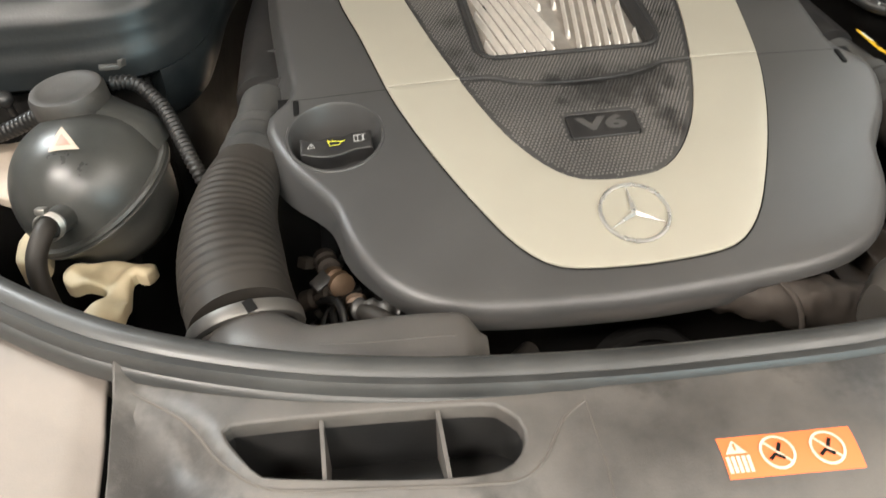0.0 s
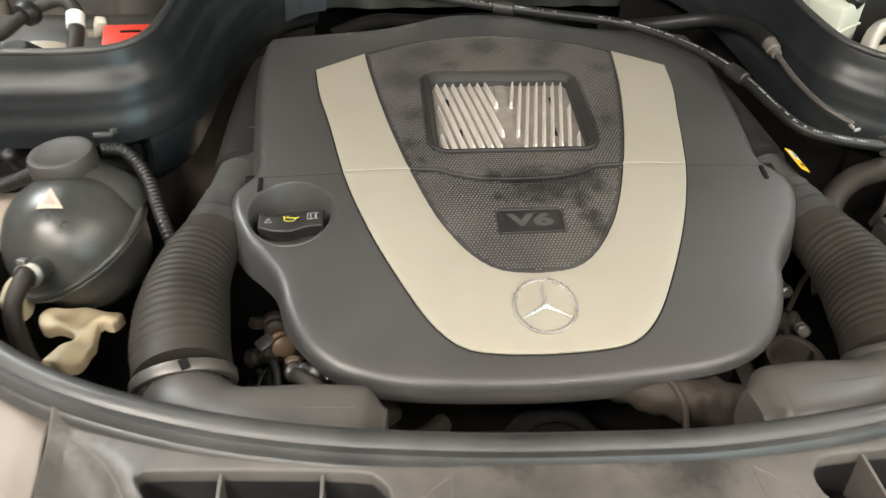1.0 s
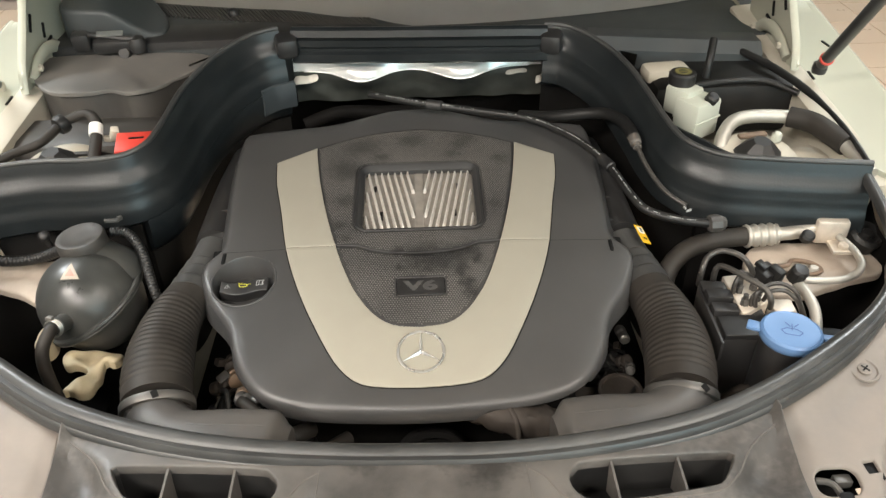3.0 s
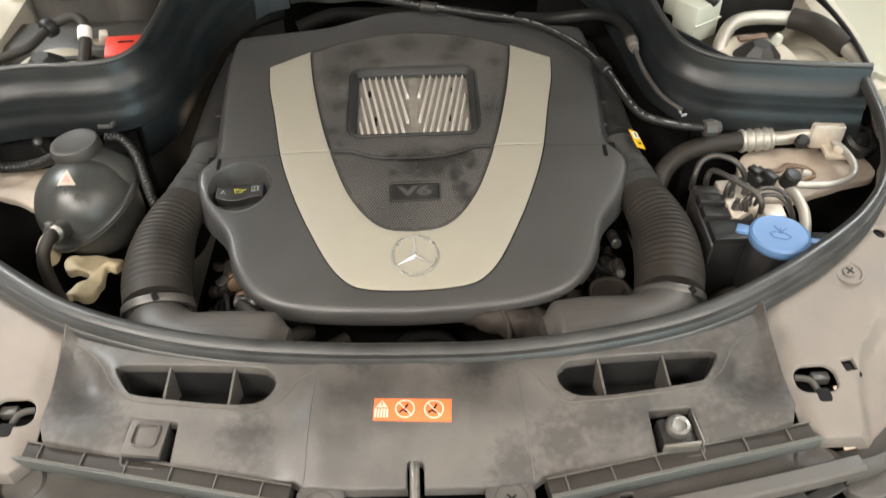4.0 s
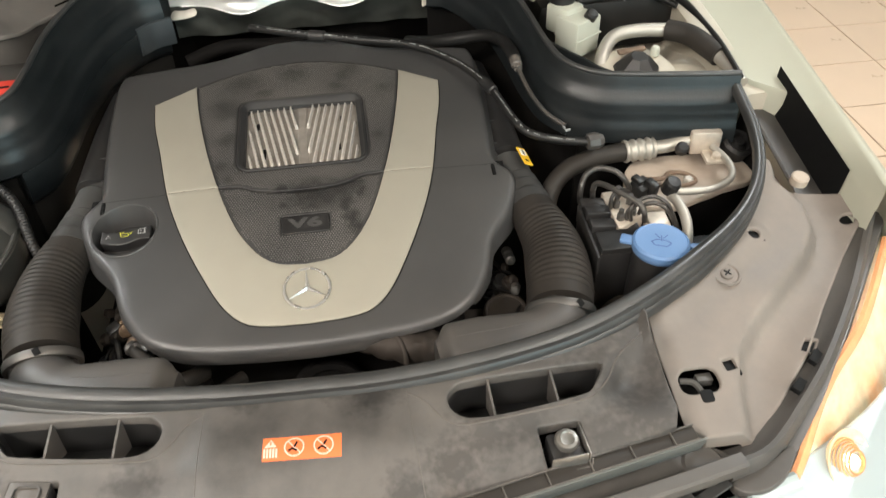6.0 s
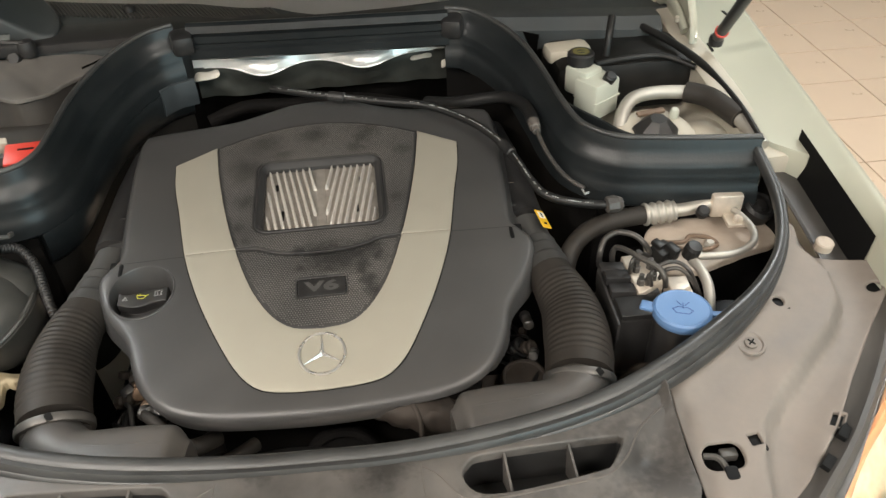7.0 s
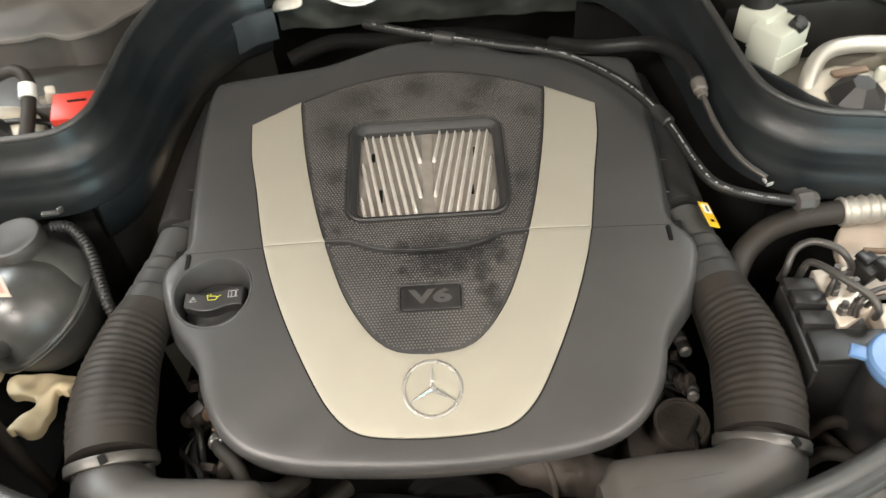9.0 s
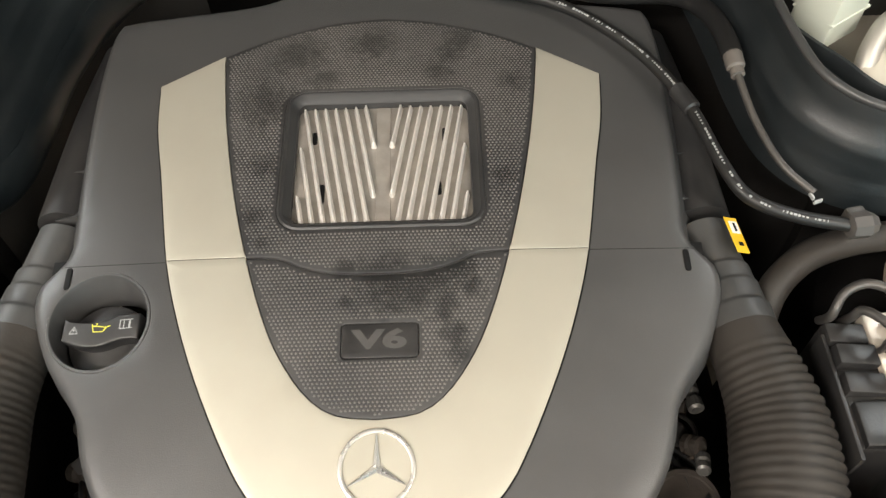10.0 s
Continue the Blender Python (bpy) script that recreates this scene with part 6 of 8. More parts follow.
# ---- intake hoses and ducts, one pair ----
for sx in (-1, 1):
    dy = 0.0 if sx < 0 else -0.018
    line = [(sx * 0.330 - 0.001, 0.143 + dy, 0.9245), (sx * 0.338 - 0.003, 0.11 + dy, 0.9235), (sx * 0.345 - 0.003, 0.06 + dy, 0.918), (sx * 0.341 - 0.004, 0.0 + dy, 0.912), (sx * 0.332 - 0.004, -0.044 + dy, 0.904)]
    hose = thing("intake_hose", (sx * 0.34, 0.07, 0.87), "black corrugated rubber intake hose with clamp band", "intake hose", "intake hoses")
    bm = bmesh.new()
    rings = tube(bm, line, lambda s: 0.0335 + 0.0110 * step(0.0, 0.72, s), 200, 40)
    for i, ring in enumerate(rings):
        s = i / 199
        mid = sum((v.co for v in ring), Vector()) / len(ring)
        deep = step(0.10, 0.20, s) * (1 - step(0.88, 0.93, s)) * math.sin(2 * math.pi * 22 * s)
        for v in ring:
            away = (v.co - mid).normalized()
            v.co += away * deep * (0.0003 + (0.0011 if sx > 0 else 0.0007) * step(-0.1, 0.75, away.x * sx))
    part("bellows", bm, HOSE, hose)
    bm = bmesh.new()
    tube(bm, [(sx * 0.316, 0.250 + dy, 0.929), (sx * 0.322, 0.205 + dy, 0.927), (sx * 0.331 - 0.001, 0.138 + dy, 0.9245)], lambda s: 0.0285 + 0.0022 * step(0.42, 0.46, s) + 0.0014 * step(0.60, 0.63, s) + 0.0018 * step(0.80, 0.84, s), 70, 32)
    part("collar", bm, COLLAR, hose, "dusty collar in three steps")
    bm = bmesh.new()
    tube(bm, [(sx * 0.30, 0.50, 0.945), (sx * 0.312, 0.40, 0.938), (sx * 0.318, 0.262 + dy, 0.93)], 0.031, 20, 20)
    part("pipe", bm, BLACK, hose)
    bm = bmesh.new()
    d = Vector((line[-1][0] - line[-2][0], line[-1][1] - line[-2][1], line[-1][2] - line[-2][2] - 0.012)).normalized()
    cm = Matrix.Translation(Vector(line[-1]) + d * 0.006) @ d.to_track_quat("Z", "Y").to_matrix().to_4x4()
    rings = []
    for r, h in ((0.0440, -0.0055), (0.0462, -0.0055), (0.0470, -0.004), (0.0470, 0.004), (0.0462, 0.0055), (0.0405, 0.0060)):
        rings.append([bm.verts.new(cm @ Vector((r * math.cos(a), r * math.sin(a), h))) for a in np.linspace(0, 2 * math.pi, 40, endpoint=False)])
        if len(rings) > 1:
            bridge(bm, rings[-2], rings[-1])
    clamp = part("clamp", bm, CLAMP, hose, "grey clamp band")
    bm = bmesh.new()
    up = Vector((-sx * 0.25, -0.55, 0.8)) if sx < 0 else Vector((0.35, -0.55, 0.75))
    up = (up - d * up.dot(d)).normalized()
    box(bm, Matrix.Translation(Vector(line[-1]) + d * 0.006 + up * 0.0473) @ up.to_track_quat("Z", "Y").to_matrix().to_4x4(), 0.008, 0.010, 0.0012)
    part("clamp_window", bm, GROOVE, clamp, "dark notch")
    end = Vector(line[-1]) + d * 0.010
    duct = thing("intake_duct", (sx * 0.24, -0.10, 0.85), "dusty grey plastic intake duct bending to the middle", "intake duct", "intake ducts")
    bm = bmesh.new()
    mids = curve_through([tuple(end), tuple(end + d * 0.016), (sx * 0.321, -0.088, 0.901), (sx * 0.292, -0.109, 0.902), (sx * 0.25, -0.121, 0.906), (sx * 0.195, -0.127, 0.908), (sx * 0.156, -0.131, 0.908)], 46)
    tan = np.gradient(mids, axis=0)
    last = None
    for i in range(46):
        f = i / 45
        t = Vector(tan[i]).normalized()
        side = t.cross(Vector((0, 0, 1))).normalized()
        upw = side.cross(t).normalized()
        close = 1 - 0.42 * step(0.88, 1.0, f) ** 2
        wide, tall, power = (0.0405 - 0.003 * step(0.4, 1.0, f)) * close, (0.0415 + 0.0005 * step(0.3, 1.0, f)) * close, 2.0 + 1.3 * step(0.35, 0.75, f)
        ring = []
        for k in range(36):
            a = 2 * math.pi * k / 36
            ca, sa = math.cos(a), math.sin(a)
            ring.append(bm.verts.new(Vector(mids[i]) + side * wide * math.copysign(abs(ca) ** (2 / power), ca) + upw * tall * math.copysign(abs(sa) ** (2 / power), sa)))
        if last:
            bridge(bm, last, ring)
        last = ring
    bm.faces.new(last)
    part("elbow", bm, DUCT, duct)
    bm = bmesh.new()
    tube(bm, [(q[0], q[1], q[2] + 0.0415) for q in mids[20:41]], 0.0009, 30, 6)
    part("mould_seam", bm, DUCT, duct, "fine mould seam")
# yellow label on the far pipe
bm = bmesh.new()
ym = pose(0.336, 0.203, 0.9645, 10, 28, 14)
box(bm, ym, 0.016, 0.038, 0.0012)
ylab = single("yellow_label", bm, YELLOW, (0.336, 0.203, 0.964), "yellow warning label on the intake pipe", "label", smooth=0)
bm = bmesh.new()
box(bm, ym @ pose(0.0, 0.008, 0.0011), 0.011, 0.013, 0.0006)
part("white_field", bm, WHITE_INK, ylab, "white field", 0)
bm = bmesh.new()
box(bm, ym @ pose(0.0, 0.008, 0.0017), 0.003, 0.009, 0.0004)
box(bm, ym @ pose(0.0, -0.010, 0.0012), 0.006, 0.004, 0.0004)
part("mark", bm, GROOVE, ylab, "dark bar", 0)

# ---- coolant tank ----
TC, TR = Vector((-0.484, 0.169, 0.900)), 0.0755
tank = thing("coolant_tank", (TC.x, TC.y, 0.83), "round black plastic coolant tank with screw cap", "coolant tank")
n_seam = Vector((-0.47, -0.06, 0.98)).normalized()
tq = n_seam.to_track_quat("Z", "Y").to_matrix().to_4x4()
bm = bmesh.new()
lathe(bm, [(0.02, -0.066), (0.040, -0.062), (0.056, -0.048), (0.066, -0.028), (0.0720, -0.012), (TR, -0.004), (TR, 0.006)], Matrix.Translation(TC) @ tq, 48)
part("lower_shell", bm, TANK, tank)
bm = bmesh.new()
lathe(bm, [(TR * math.cos(a), 0.004 + 1.04 * TR * math.sin(a)) for a in np.linspace(0, 1.569, 24)], Matrix.Translation(TC) @ tq, 56)
part("upper_shell", bm, TANK, tank)
bm = bmesh.new()
lathe(bm, [(TR - 0.002, -0.006), (TR + 0.005, -0.005), (TR + 0.006, -0.002), (TR + 0.0025, 0.0), (TR + 0.006, 0.002), (TR + 0.005, 0.005), (TR - 0.002, 0.006)], Matrix.Translation(TC) @ tq, 56)
part("seam_flange", bm, TANK, tank)
neck = Vector((-0.493, 0.210, 0.968))
nq = Vector((-0.08, -0.02, 1.0)).normalized().to_track_quat("Z", "Y").to_matrix().to_4x4()
# sloping shoulder that carries the filler neck
bm = bmesh.new()
foot = Vector((-0.462, 0.198, 0.910))
tube(bm, [foot, foot.lerp(neck, 0.35), foot.lerp(neck, 0.65), neck, neck + Vector((0, 0, 0.012))], lambda s: 0.058 - 0.0245 * step(0.10, 0.9, s), 24, 44)
part("neck", bm, TANK, tank, "sloping shoulder with filler neck")
bm = bmesh.new()
seg = 60
rings = []
for r, h, k in ((0.0335, 0.002, 1), (0.0350, 0.004, 1), (0.0350, 0.021, 1), (0.0330, 0.0255, 0.4), (0.028, 0.0265, 0), (0.026, 0.0255, 0), (0.006, 0.0255, 0)):
    rings.append([bm.verts.new(Matrix.Translation(neck) @ nq @ Vector(((r + k * 0.0007 * (i % 2)) * math.cos(2 * math.pi * i / seg), (r + k * 0.0007 * (i % 2)) * math.sin(2 * math.pi * i / seg), h))) for i in range(seg)])
    if len(rings) > 1:
        bridge(bm, rings[-2], rings[-1])
bm.faces.new(rings[-1])
part("cap", bm, COWL, tank, "dusty knurled screw cap")
outlet = Vector((-0.4995, 0.0850, 0.9291))
on = (outlet - TC).normalized()
bm = bmesh.new()
lathe(bm, [(0.014, -0.024), (0.012, -0.008), (0.012, 0.004), (0.0095, 0.006), (0.0095, 0.014)], Matrix.Translation(outlet) @ on.to_track_quat("Z", "Y").to_matrix().to_4x4(), 20)
part("outlet", bm, TANK, tank)
bm = bmesh.new()
sb = [Vector(q) for q in ((-0.5016, 0.1316, 0.9738), (-0.4737, 0.1298, 0.9759), (-0.4916, 0.1586, 0.9796))]
dome = TC + n_seam * 0.004


def sticker(bm, size, lift, n=6):
    """A triangle pressed onto the dome of the tank."""
    mid = (sb[0] + sb[1] + sb[2]) / 3
    cor = [mid + (q - mid) * size for q in sb]
    grid = {}
    for i in range(n + 1):
        for j in range(n + 1 - i):
            q = (cor[0] * i + cor[1] * j + cor[2] * (n - i - j)) / n - dome
            grid[i, j] = bm.verts.new(dome + q.normalized() * (TR * 1.04 + lift))
    for i in range(n):
        for j in range(n - i):
            bm.faces.new((grid[i, j], grid[i + 1, j], grid[i, j + 1]))
            if i + j < n - 1:
                bm.faces.new((grid[i + 1, j], grid[i + 1, j + 1], grid[i, j + 1]))


sticker(bm, 1.0, 0.0008)
warn = part("warning_sticker", bm, PIN, tank, "faded white triangular sticker", 0)
bm = bmesh.new()
sticker(bm, 0.48, 0.0013)
part("symbol", bm, FADED_RED, warn, "faded red symbol", 0)

hose2 = thing("coolant_hose", (-0.50, 0.03, 0.80), "thin black coolant hose with spring clip", "coolant hose", "coolant hoses")
bm = bmesh.new()
tube(bm, [outlet + on * 0.004, outlet + on * 0.018, (-0.511, 0.047, 0.918), (-0.509, 0.033, 0.885), (-0.498, 0.022, 0.82), (-0.49, 0.02, 0.74)], 0.0088, 40, 16)
part("tube", bm, HOSE, hose2)
bm = bmesh.new()
cm2 = Matrix.Translation(outlet + on * 0.011) @ on.to_track_quat("Z", "Y").to_matrix().to_4x4()
for k in range(3):
    rings = []
    for r, h in ((0.0118, -0.001), (0.0132, 0.0), (0.0118, 0.001)):
        rings.append([bm.verts.new(cm2 @ Vector((r * math.cos(a), r * math.sin(a), h + 0.003 * k - 0.003))) for a in np.linspace(0, 2 * math.pi, 24, endpoint=False)])
        if len(rings) > 1:
            bridge(bm, rings[-2], rings[-1])
box(bm, cm2 @ pose(-0.004, 0.0145, 0.0), 0.009, 0.006, 0.008, 0.001)
part("spring_clip", bm, BOLT, hose2, "bright spring clip")
bm = bmesh.new()
tube(bm, [(-0.462, 0.240, 0.978), (-0.438, 0.238, 0.976), (-0.413, 0.212, 0.962), (-0.396, 0.176, 0.945), (-0.384, 0.150, 0.93), (-0.37, 0.13, 0.90)], lambda s: 0.0070 + 0.0007 * math.sin(2 * math.pi * 34 * s), 200, 12)
single("vent_hose", bm, CABLE, (-0.41, 0.2, 0.93), "thin ribbed black vent hose from the coolant tank", "vent hose", "coolant hoses")
bm = bmesh.new()
box(bm, pose(-0.462, 0.252, 0.990, 0, 10, 20), 0.020, 0.006, 0.005, 0.001)
box(bm, pose(-0.450, 0.255, 0.992, 0, 10, 60), 0.008, 0.005, 0.007, 0.001)
single("hose_clip", bm, CLAMP, (-0.46, 0.252, 0.985), "small grey metal hose clip", "hose clip")
bm = bmesh.new()
tube(bm, [(-0.720, 0.275, 0.965), (-0.69, 0.250, 0.945), (-0.64, 0.235, 0.935), (-0.585, 0.238, 0.935), (-0.535, 0.232, 0.955), (-0.51, 0.22, 0.965)], lambda s: 0.0085 + 0.0004 * math.sin(2 * math.pi * 42 * s), 210, 12)
single("cable_conduit", bm, CABLE, (-0.62, 0.24, 0.92), "black corrugated cable conduit beside the tank", "cable conduit")
bm = bmesh.new()
lathe(bm, [(0.004, -0.022), (0.004, -0.007), (0.008, -0.003), (0.009, 0.003), (0.007, 0.007), (0.003, 0.009)], pose(-0.573, 0.257, 0.962, 20), 18)
single("ball_stud", bm, BLACK, (-0.573, 0.257, 0.94), "shiny black ball stud", "ball stud")


def crust(bm, pts, z, thick, spacing=0.008, edge=0.006, wave=0.004):
    sheet(bm, [tuple(p) for p in curve_through(pts, 60, True)], lambda x, y: z + wave * noise.noise(Vector((x * 45, y * 45, z * 9))), thick, edge, spacing=spacing)


bm = bmesh.new()
crust(bm, [(-0.512, 0.072), (-0.490, 0.076), (-0.455, 0.078), (-0.432, 0.074), (-0.427, 0.056), (-0.434, 0.046), (-0.446, 0.050), (-0.450, 0.034), (-0.448, 0.016), (-0.452, 0.002), (-0.468, -0.006), (-0.484, 0.002), (-0.492, -0.001), (-0.489, 0.010), (-0.474, 0.018), (-0.468, 0.032), (-0.474, 0.044), (-0.490, 0.046), (-0.508, 0.052)], 0.862, 0.014, 0.005, 0.0035, 0.010)
bmesh.ops.translate(bm, verts=bm.verts, vec=(-0.004, 0.028, 0.0))
single("tank_bracket", bm, CREAM, (-0.47, 0.068, 0.82), "yellowed crumbling plastic bracket under the tank", "bracket")
bm = bmesh.new()
crust(bm, [(-0.552, 0.095), (-0.536, 0.092), (-0.530, 0.11), (-0.536, 0.14), (-0.548, 0.15), (-0.556, 0.125)], 0.885, 0.03)
single("tank_lug", bm, CREAM, (-0.545, 0.12, 0.855), "yellowed plastic lug beside the tank", "bracket")
bm = bmesh.new()
crust(bm, [(-0.745, 0.282), (-0.700, 0.284), (-0.655, 0.288), (-0.575, 0.282), (-0.540, 0.250), (-0.528, 0.175), (-0.556, 0.160), (-0.600, 0.186), (-0.645, 0.204), (-0.690, 0.216), (-0.745, 0.230)], 0.908, 0.012, 0.010, 0.004, 0.006)
single("body_bracket", bm, SHELF, (-0.61, 0.2, 0.88), "pale stained sheet metal bracket behind the tank", "body bracket")
bm = bmesh.new()
box(bm, pose(-0.668, 0.262, 0.928, 14, 0, 6), 0.036, 0.004, 0.046, 0.0012)
single("metal_tab", bm, PRIMER, (-0.668, 0.262, 0.905), "small pale upright tab on the body bracket", "metal tab")
bm = bmesh.new()
box(bm, pose(-0.672, 0.300, 0.955, 70, 0, 6), 0.045, 0.05, 0.004, 0.001)
single("body_tab", bm, PRIMER, (-0.672, 0.30, 0.93), "pale rectangular sheet metal tab", "body tab")
# near-black sheets added to close the dark void under the partitions
bm = bmesh.new()
sweep(bm, [(-0.690, 0.285, 0.955), (-0.55, 0.30, 0.955), (-0.44, 0.30, 0.95)], [(-0.02, -0.2), (-0.02, 0.0), (0.0, 0.0), (0.0, -0.2)], 14)
single("dark_bulkhead_skirt", bm, DARK, (-0.56, 0.3, 0.8), "added dark sheet closing the void below the partition", "partition skirt", "partition skirts")
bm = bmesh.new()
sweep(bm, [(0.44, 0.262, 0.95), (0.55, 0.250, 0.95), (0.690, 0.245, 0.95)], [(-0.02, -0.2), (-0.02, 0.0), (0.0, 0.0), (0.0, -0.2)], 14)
single("dark_bulkhead_skirt", bm, DARK, (0.56, 0.25, 0.8), "added dark sheet closing the void below the partition", "partition skirt", "partition skirts")

# ---- right side: control unit, brake pipes, washer cap, refrigerant lines ----
unit = thing("brake_control_unit", (0.43, 0.05, 0.80), "brake control unit: black box and aluminium valve block", "brake unit")
bm = bmesh.new()
box(bm, pose(0.436, 0.062, 0.866, 0, 0, -3), 0.074, 0.122, 0.13, 0.004)
part("case", bm, BLACK, unit)
bm = bmesh.new()
sheet(bm, [(0.401, 0.004), (0.460, 0.002), (0.484, 0.040), (0.440, 0.044), (0.402, 0.043)], lambda x, y: 0.9385, 0.02, 0.002, spacing=0.012)
part("front_lid", bm, SLOT, unit, "smooth dark grey lid")
for y, h in ((0.060, 0.938), (0.086, 0.941), (0.110, 0.936)):
    bm = bmesh.new()
    box(bm, pose(0.4185, y, h - 0.006, 0, 4, -3), 0.036, 0.020, 0.016, 0.002)
    part("lid", bm, BLACK, unit, "stepped black lid")
bm = bmesh.new()
box(bm, pose(0.3965, 0.052, 0.920, 0, 0, -2), 0.004, 0.118, 0.030, 0.001)
part("clip_strip", bm, BLACK, unit)
bm = bmesh.new()
sheet(bm, [(0.4375, 0.128), (0.4375, 0.0465), (0.445, 0.046), (0.482, 0.069), (0.484, 0.131)], lambda x, y: 0.9390, 0.05, 0.002, spacing=0.014)
valve_block = part("valve_block", bm, ALU, unit, "bare aluminium valve block")
for x, y in ((0.446, 0.064), (0.466, 0.072), (0.448, 0.092), (0.470, 0.096), (0.458, 0.116)):
    bm = bmesh.new()
    lathe(bm, [(0.006, 0), (0.006, 0.010), (0.004, 0.011), (0.004, 0.018)], pose(x, y, 0.938), 6)
    part("fitting", bm, CLAMP, valve_block, smooth=20)
bm = bmesh.new()
box(bm, pose(0.500, 0.058, 0.917, 0, 0, -4), 0.030, 0.036, 0.04, 0.003)
part("pump", bm, ALU, unit, "small aluminium pump body")
pipes = [[(0.408, 0.134, 0.920), (0.401, 0.118, 0.955), (0.410, 0.130, 0.972), (0.429, 0.134, 0.980), (0.451, 0.123, 0.980), (0.464, 0.113, 0.970), (0.478, 0.120, 0.945)],
         [(0.427, 0.131, 0.920), (0.419, 0.116, 0.955), (0.422, 0.115, 0.967), (0.431, 0.104, 0.972), (0.447, 0.079, 0.974), (0.465, 0.056, 0.972), (0.471, 0.045, 0.962), (0.478, 0.054, 0.940)],
         [(0.459, 0.057, 0.940), (0.456, 0.058, 0.962), (0.474, 0.068, 0.968), (0.495, 0.070, 0.968), (0.508, 0.056, 0.965), (0.516, 0.051, 0.950), (0.530, 0.048, 0.920)],
         [(0.475, 0.070, 0.940), (0.478, 0.064, 0.960), (0.497, 0.062, 0.962), (0.509, 0.052, 0.955), (0.523, 0.052, 0.930), (0.535, 0.059, 0.900)],
         [(0.454, 0.060, 0.940), (0.453, 0.060, 0.955), (0.461, 0.063, 0.960), (0.474, 0.069, 0.958), (0.487, 0.079, 0.940)],
         [(0.439, 0.089, 0.940), (0.436, 0.084, 0.958), (0.442, 0.089, 0.968), (0.454, 0.095, 0.968), (0.471, 0.109, 0.950)]]
for p in pipes:
    bm = bmesh.new()
    tube(bm, p, 0.0042 if p in pipes[:2] else 0.0030, 40, 10)
    single("brake_pipe", bm, PIPE, p[0], "dark bent steel brake pipe", "brake pipe", "brake pipes")
bm = bmesh.new()
box(bm, pose(0.494, 0.120, 0.944, 10, 0, 30), 0.030, 0.026, 0.026, 0.003)
box(bm, pose(0.506, 0.112, 0.952, 10, 0, 30), 0.014, 0.022, 0.022, 0.003)
box(bm, pose(0.488, 0.122, 0.960, 10, 0, 30), 0.012, 0.018, 0.008, 0.002)
single("plug_connector", bm, CABLE, (0.48, 0.114, 0.935), "black electrical plug on the brake unit", "plug", "plugs")

washer = thing("washer_filler", (0.476, -0.022, 0.85), "washer fluid filler with blue snap cap", "washer filler")
wq = Matrix.Translation((0.470, -0.023, 0.963)) @ Matrix.Rotation(radians(-20), 4, "Z")
bm = bmesh.new()
lathe(bm, [(0.036, -0.12), (0.035, -0.04), (0.034, -0.006), (0.032, 0.0)], wq, 36)
part("neck", bm, BLACK, washer, "black filler neck")
bm = bmesh.new()
lathe(bm, [(0.0355, -0.008), (0.0375, -0.006), (0.0385, 0.0), (0.0375, 0.005), (0.0345, 0.0075), (0.0335, 0.0065), (0.029, 0.0060), (0.005, 0.0065)], wq, 48)
cap = part("cap", bm, BLUE, washer, "blue plastic snap cap")
bm = bmesh.new()
box(bm, wq @ pose(-0.043, 0.002, 0.0, 0, 0, -8), 0.020, 0.016, 0.006, 0.002)
part("finger_tab", bm, BLUE, cap)
bm = bmesh.new()
box(bm, wq @ pose(0.043, 0.003, 0.0, 0, 0, 8), 0.018, 0.010, 0.005, 0.002)
box(bm, wq @ pose(0.050, 0.003, -0.006, 0, 0, 8), 0.005, 0.010, 0.014, 0.001)
part("hinge", bm, BLUE, cap)
bm = bmesh.new()
fz = lambda x, y: 0.0066
stroke(bm, [(-0.013, -0.004), (-0.008, -0.011), (0.008, -0.011), (0.013, -0.004)], 0.0016, fz)
stroke(bm, [(-0.013, -0.004), (-0.006, 0.001), (0.006, 0.001), (0.013, -0.004)], 0.0016, fz)
stroke(bm, [(0.0, -0.002), (0.0, 0.010)], 0.0014, fz)
stroke(bm, [(-0.002, 0.004), (-0.008, 0.012)], 0.0014, fz)
stroke(bm, [(0.002, 0.004), (0.008, 0.012)], 0.0014, fz)
bmesh.ops.transform(bm, matrix=wq, verts=bm.verts)
part("spray_symbol", bm, DARK_BLUE, cap, "dark blue washer spray symbol", 0)

ac = thing("refrigerant_line", (0.5, 0.2, 0.90), "refrigerant line: black hose, crimp and aluminium pipe", "refrigerant line")
bm = bmesh.new()
tube(bm, [(0.345, 0.08, 0.86), (0.362, 0.15, 0.915), (0.395, 0.185, 0.940), (0.445, 0.203, 0.948), (0.500, 0.209, 0.950)], 0.0145, 40, 18)
part("rubber_hose", bm, HOSE, ac)
bm = bmesh.new()
tube(bm, [(0.496, 0.2085, 0.950), (0.52, 0.210, 0.950), (0.545, 0.211, 0.9505)], lambda s: 0.0165 + 0.0018 * math.sin(2 * math.pi * 4 * s), 40, 20)
part("crimp", bm, ALU_PIPE, ac, "crimped aluminium ferrule")
bm = bmesh.new()
tube(bm, [(0.544, 0.211, 0.9505), (0.57, 0.212, 0.951), (0.61, 0.218, 0.955)], 0.0105, 20, 16)
part("pipe", bm, ALU_PIPE, ac)
bm = bmesh.new()
box(bm, pose(0.628, 0.222, 0.955, 0, 0, -6), 0.048, 0.044, 0.040, 0.004)
box(bm, pose(0.632, 0.246, 0.962, 0, 0, -6), 0.034, 0.022, 0.030, 0.003)
box(bm, pose(0.664, 0.240, 0.958, 0, 20, 30), 0.034, 0.026, 0.022, 0.004)
vb = part("valve_body", bm, ALU, ac, "square aluminium valve body")
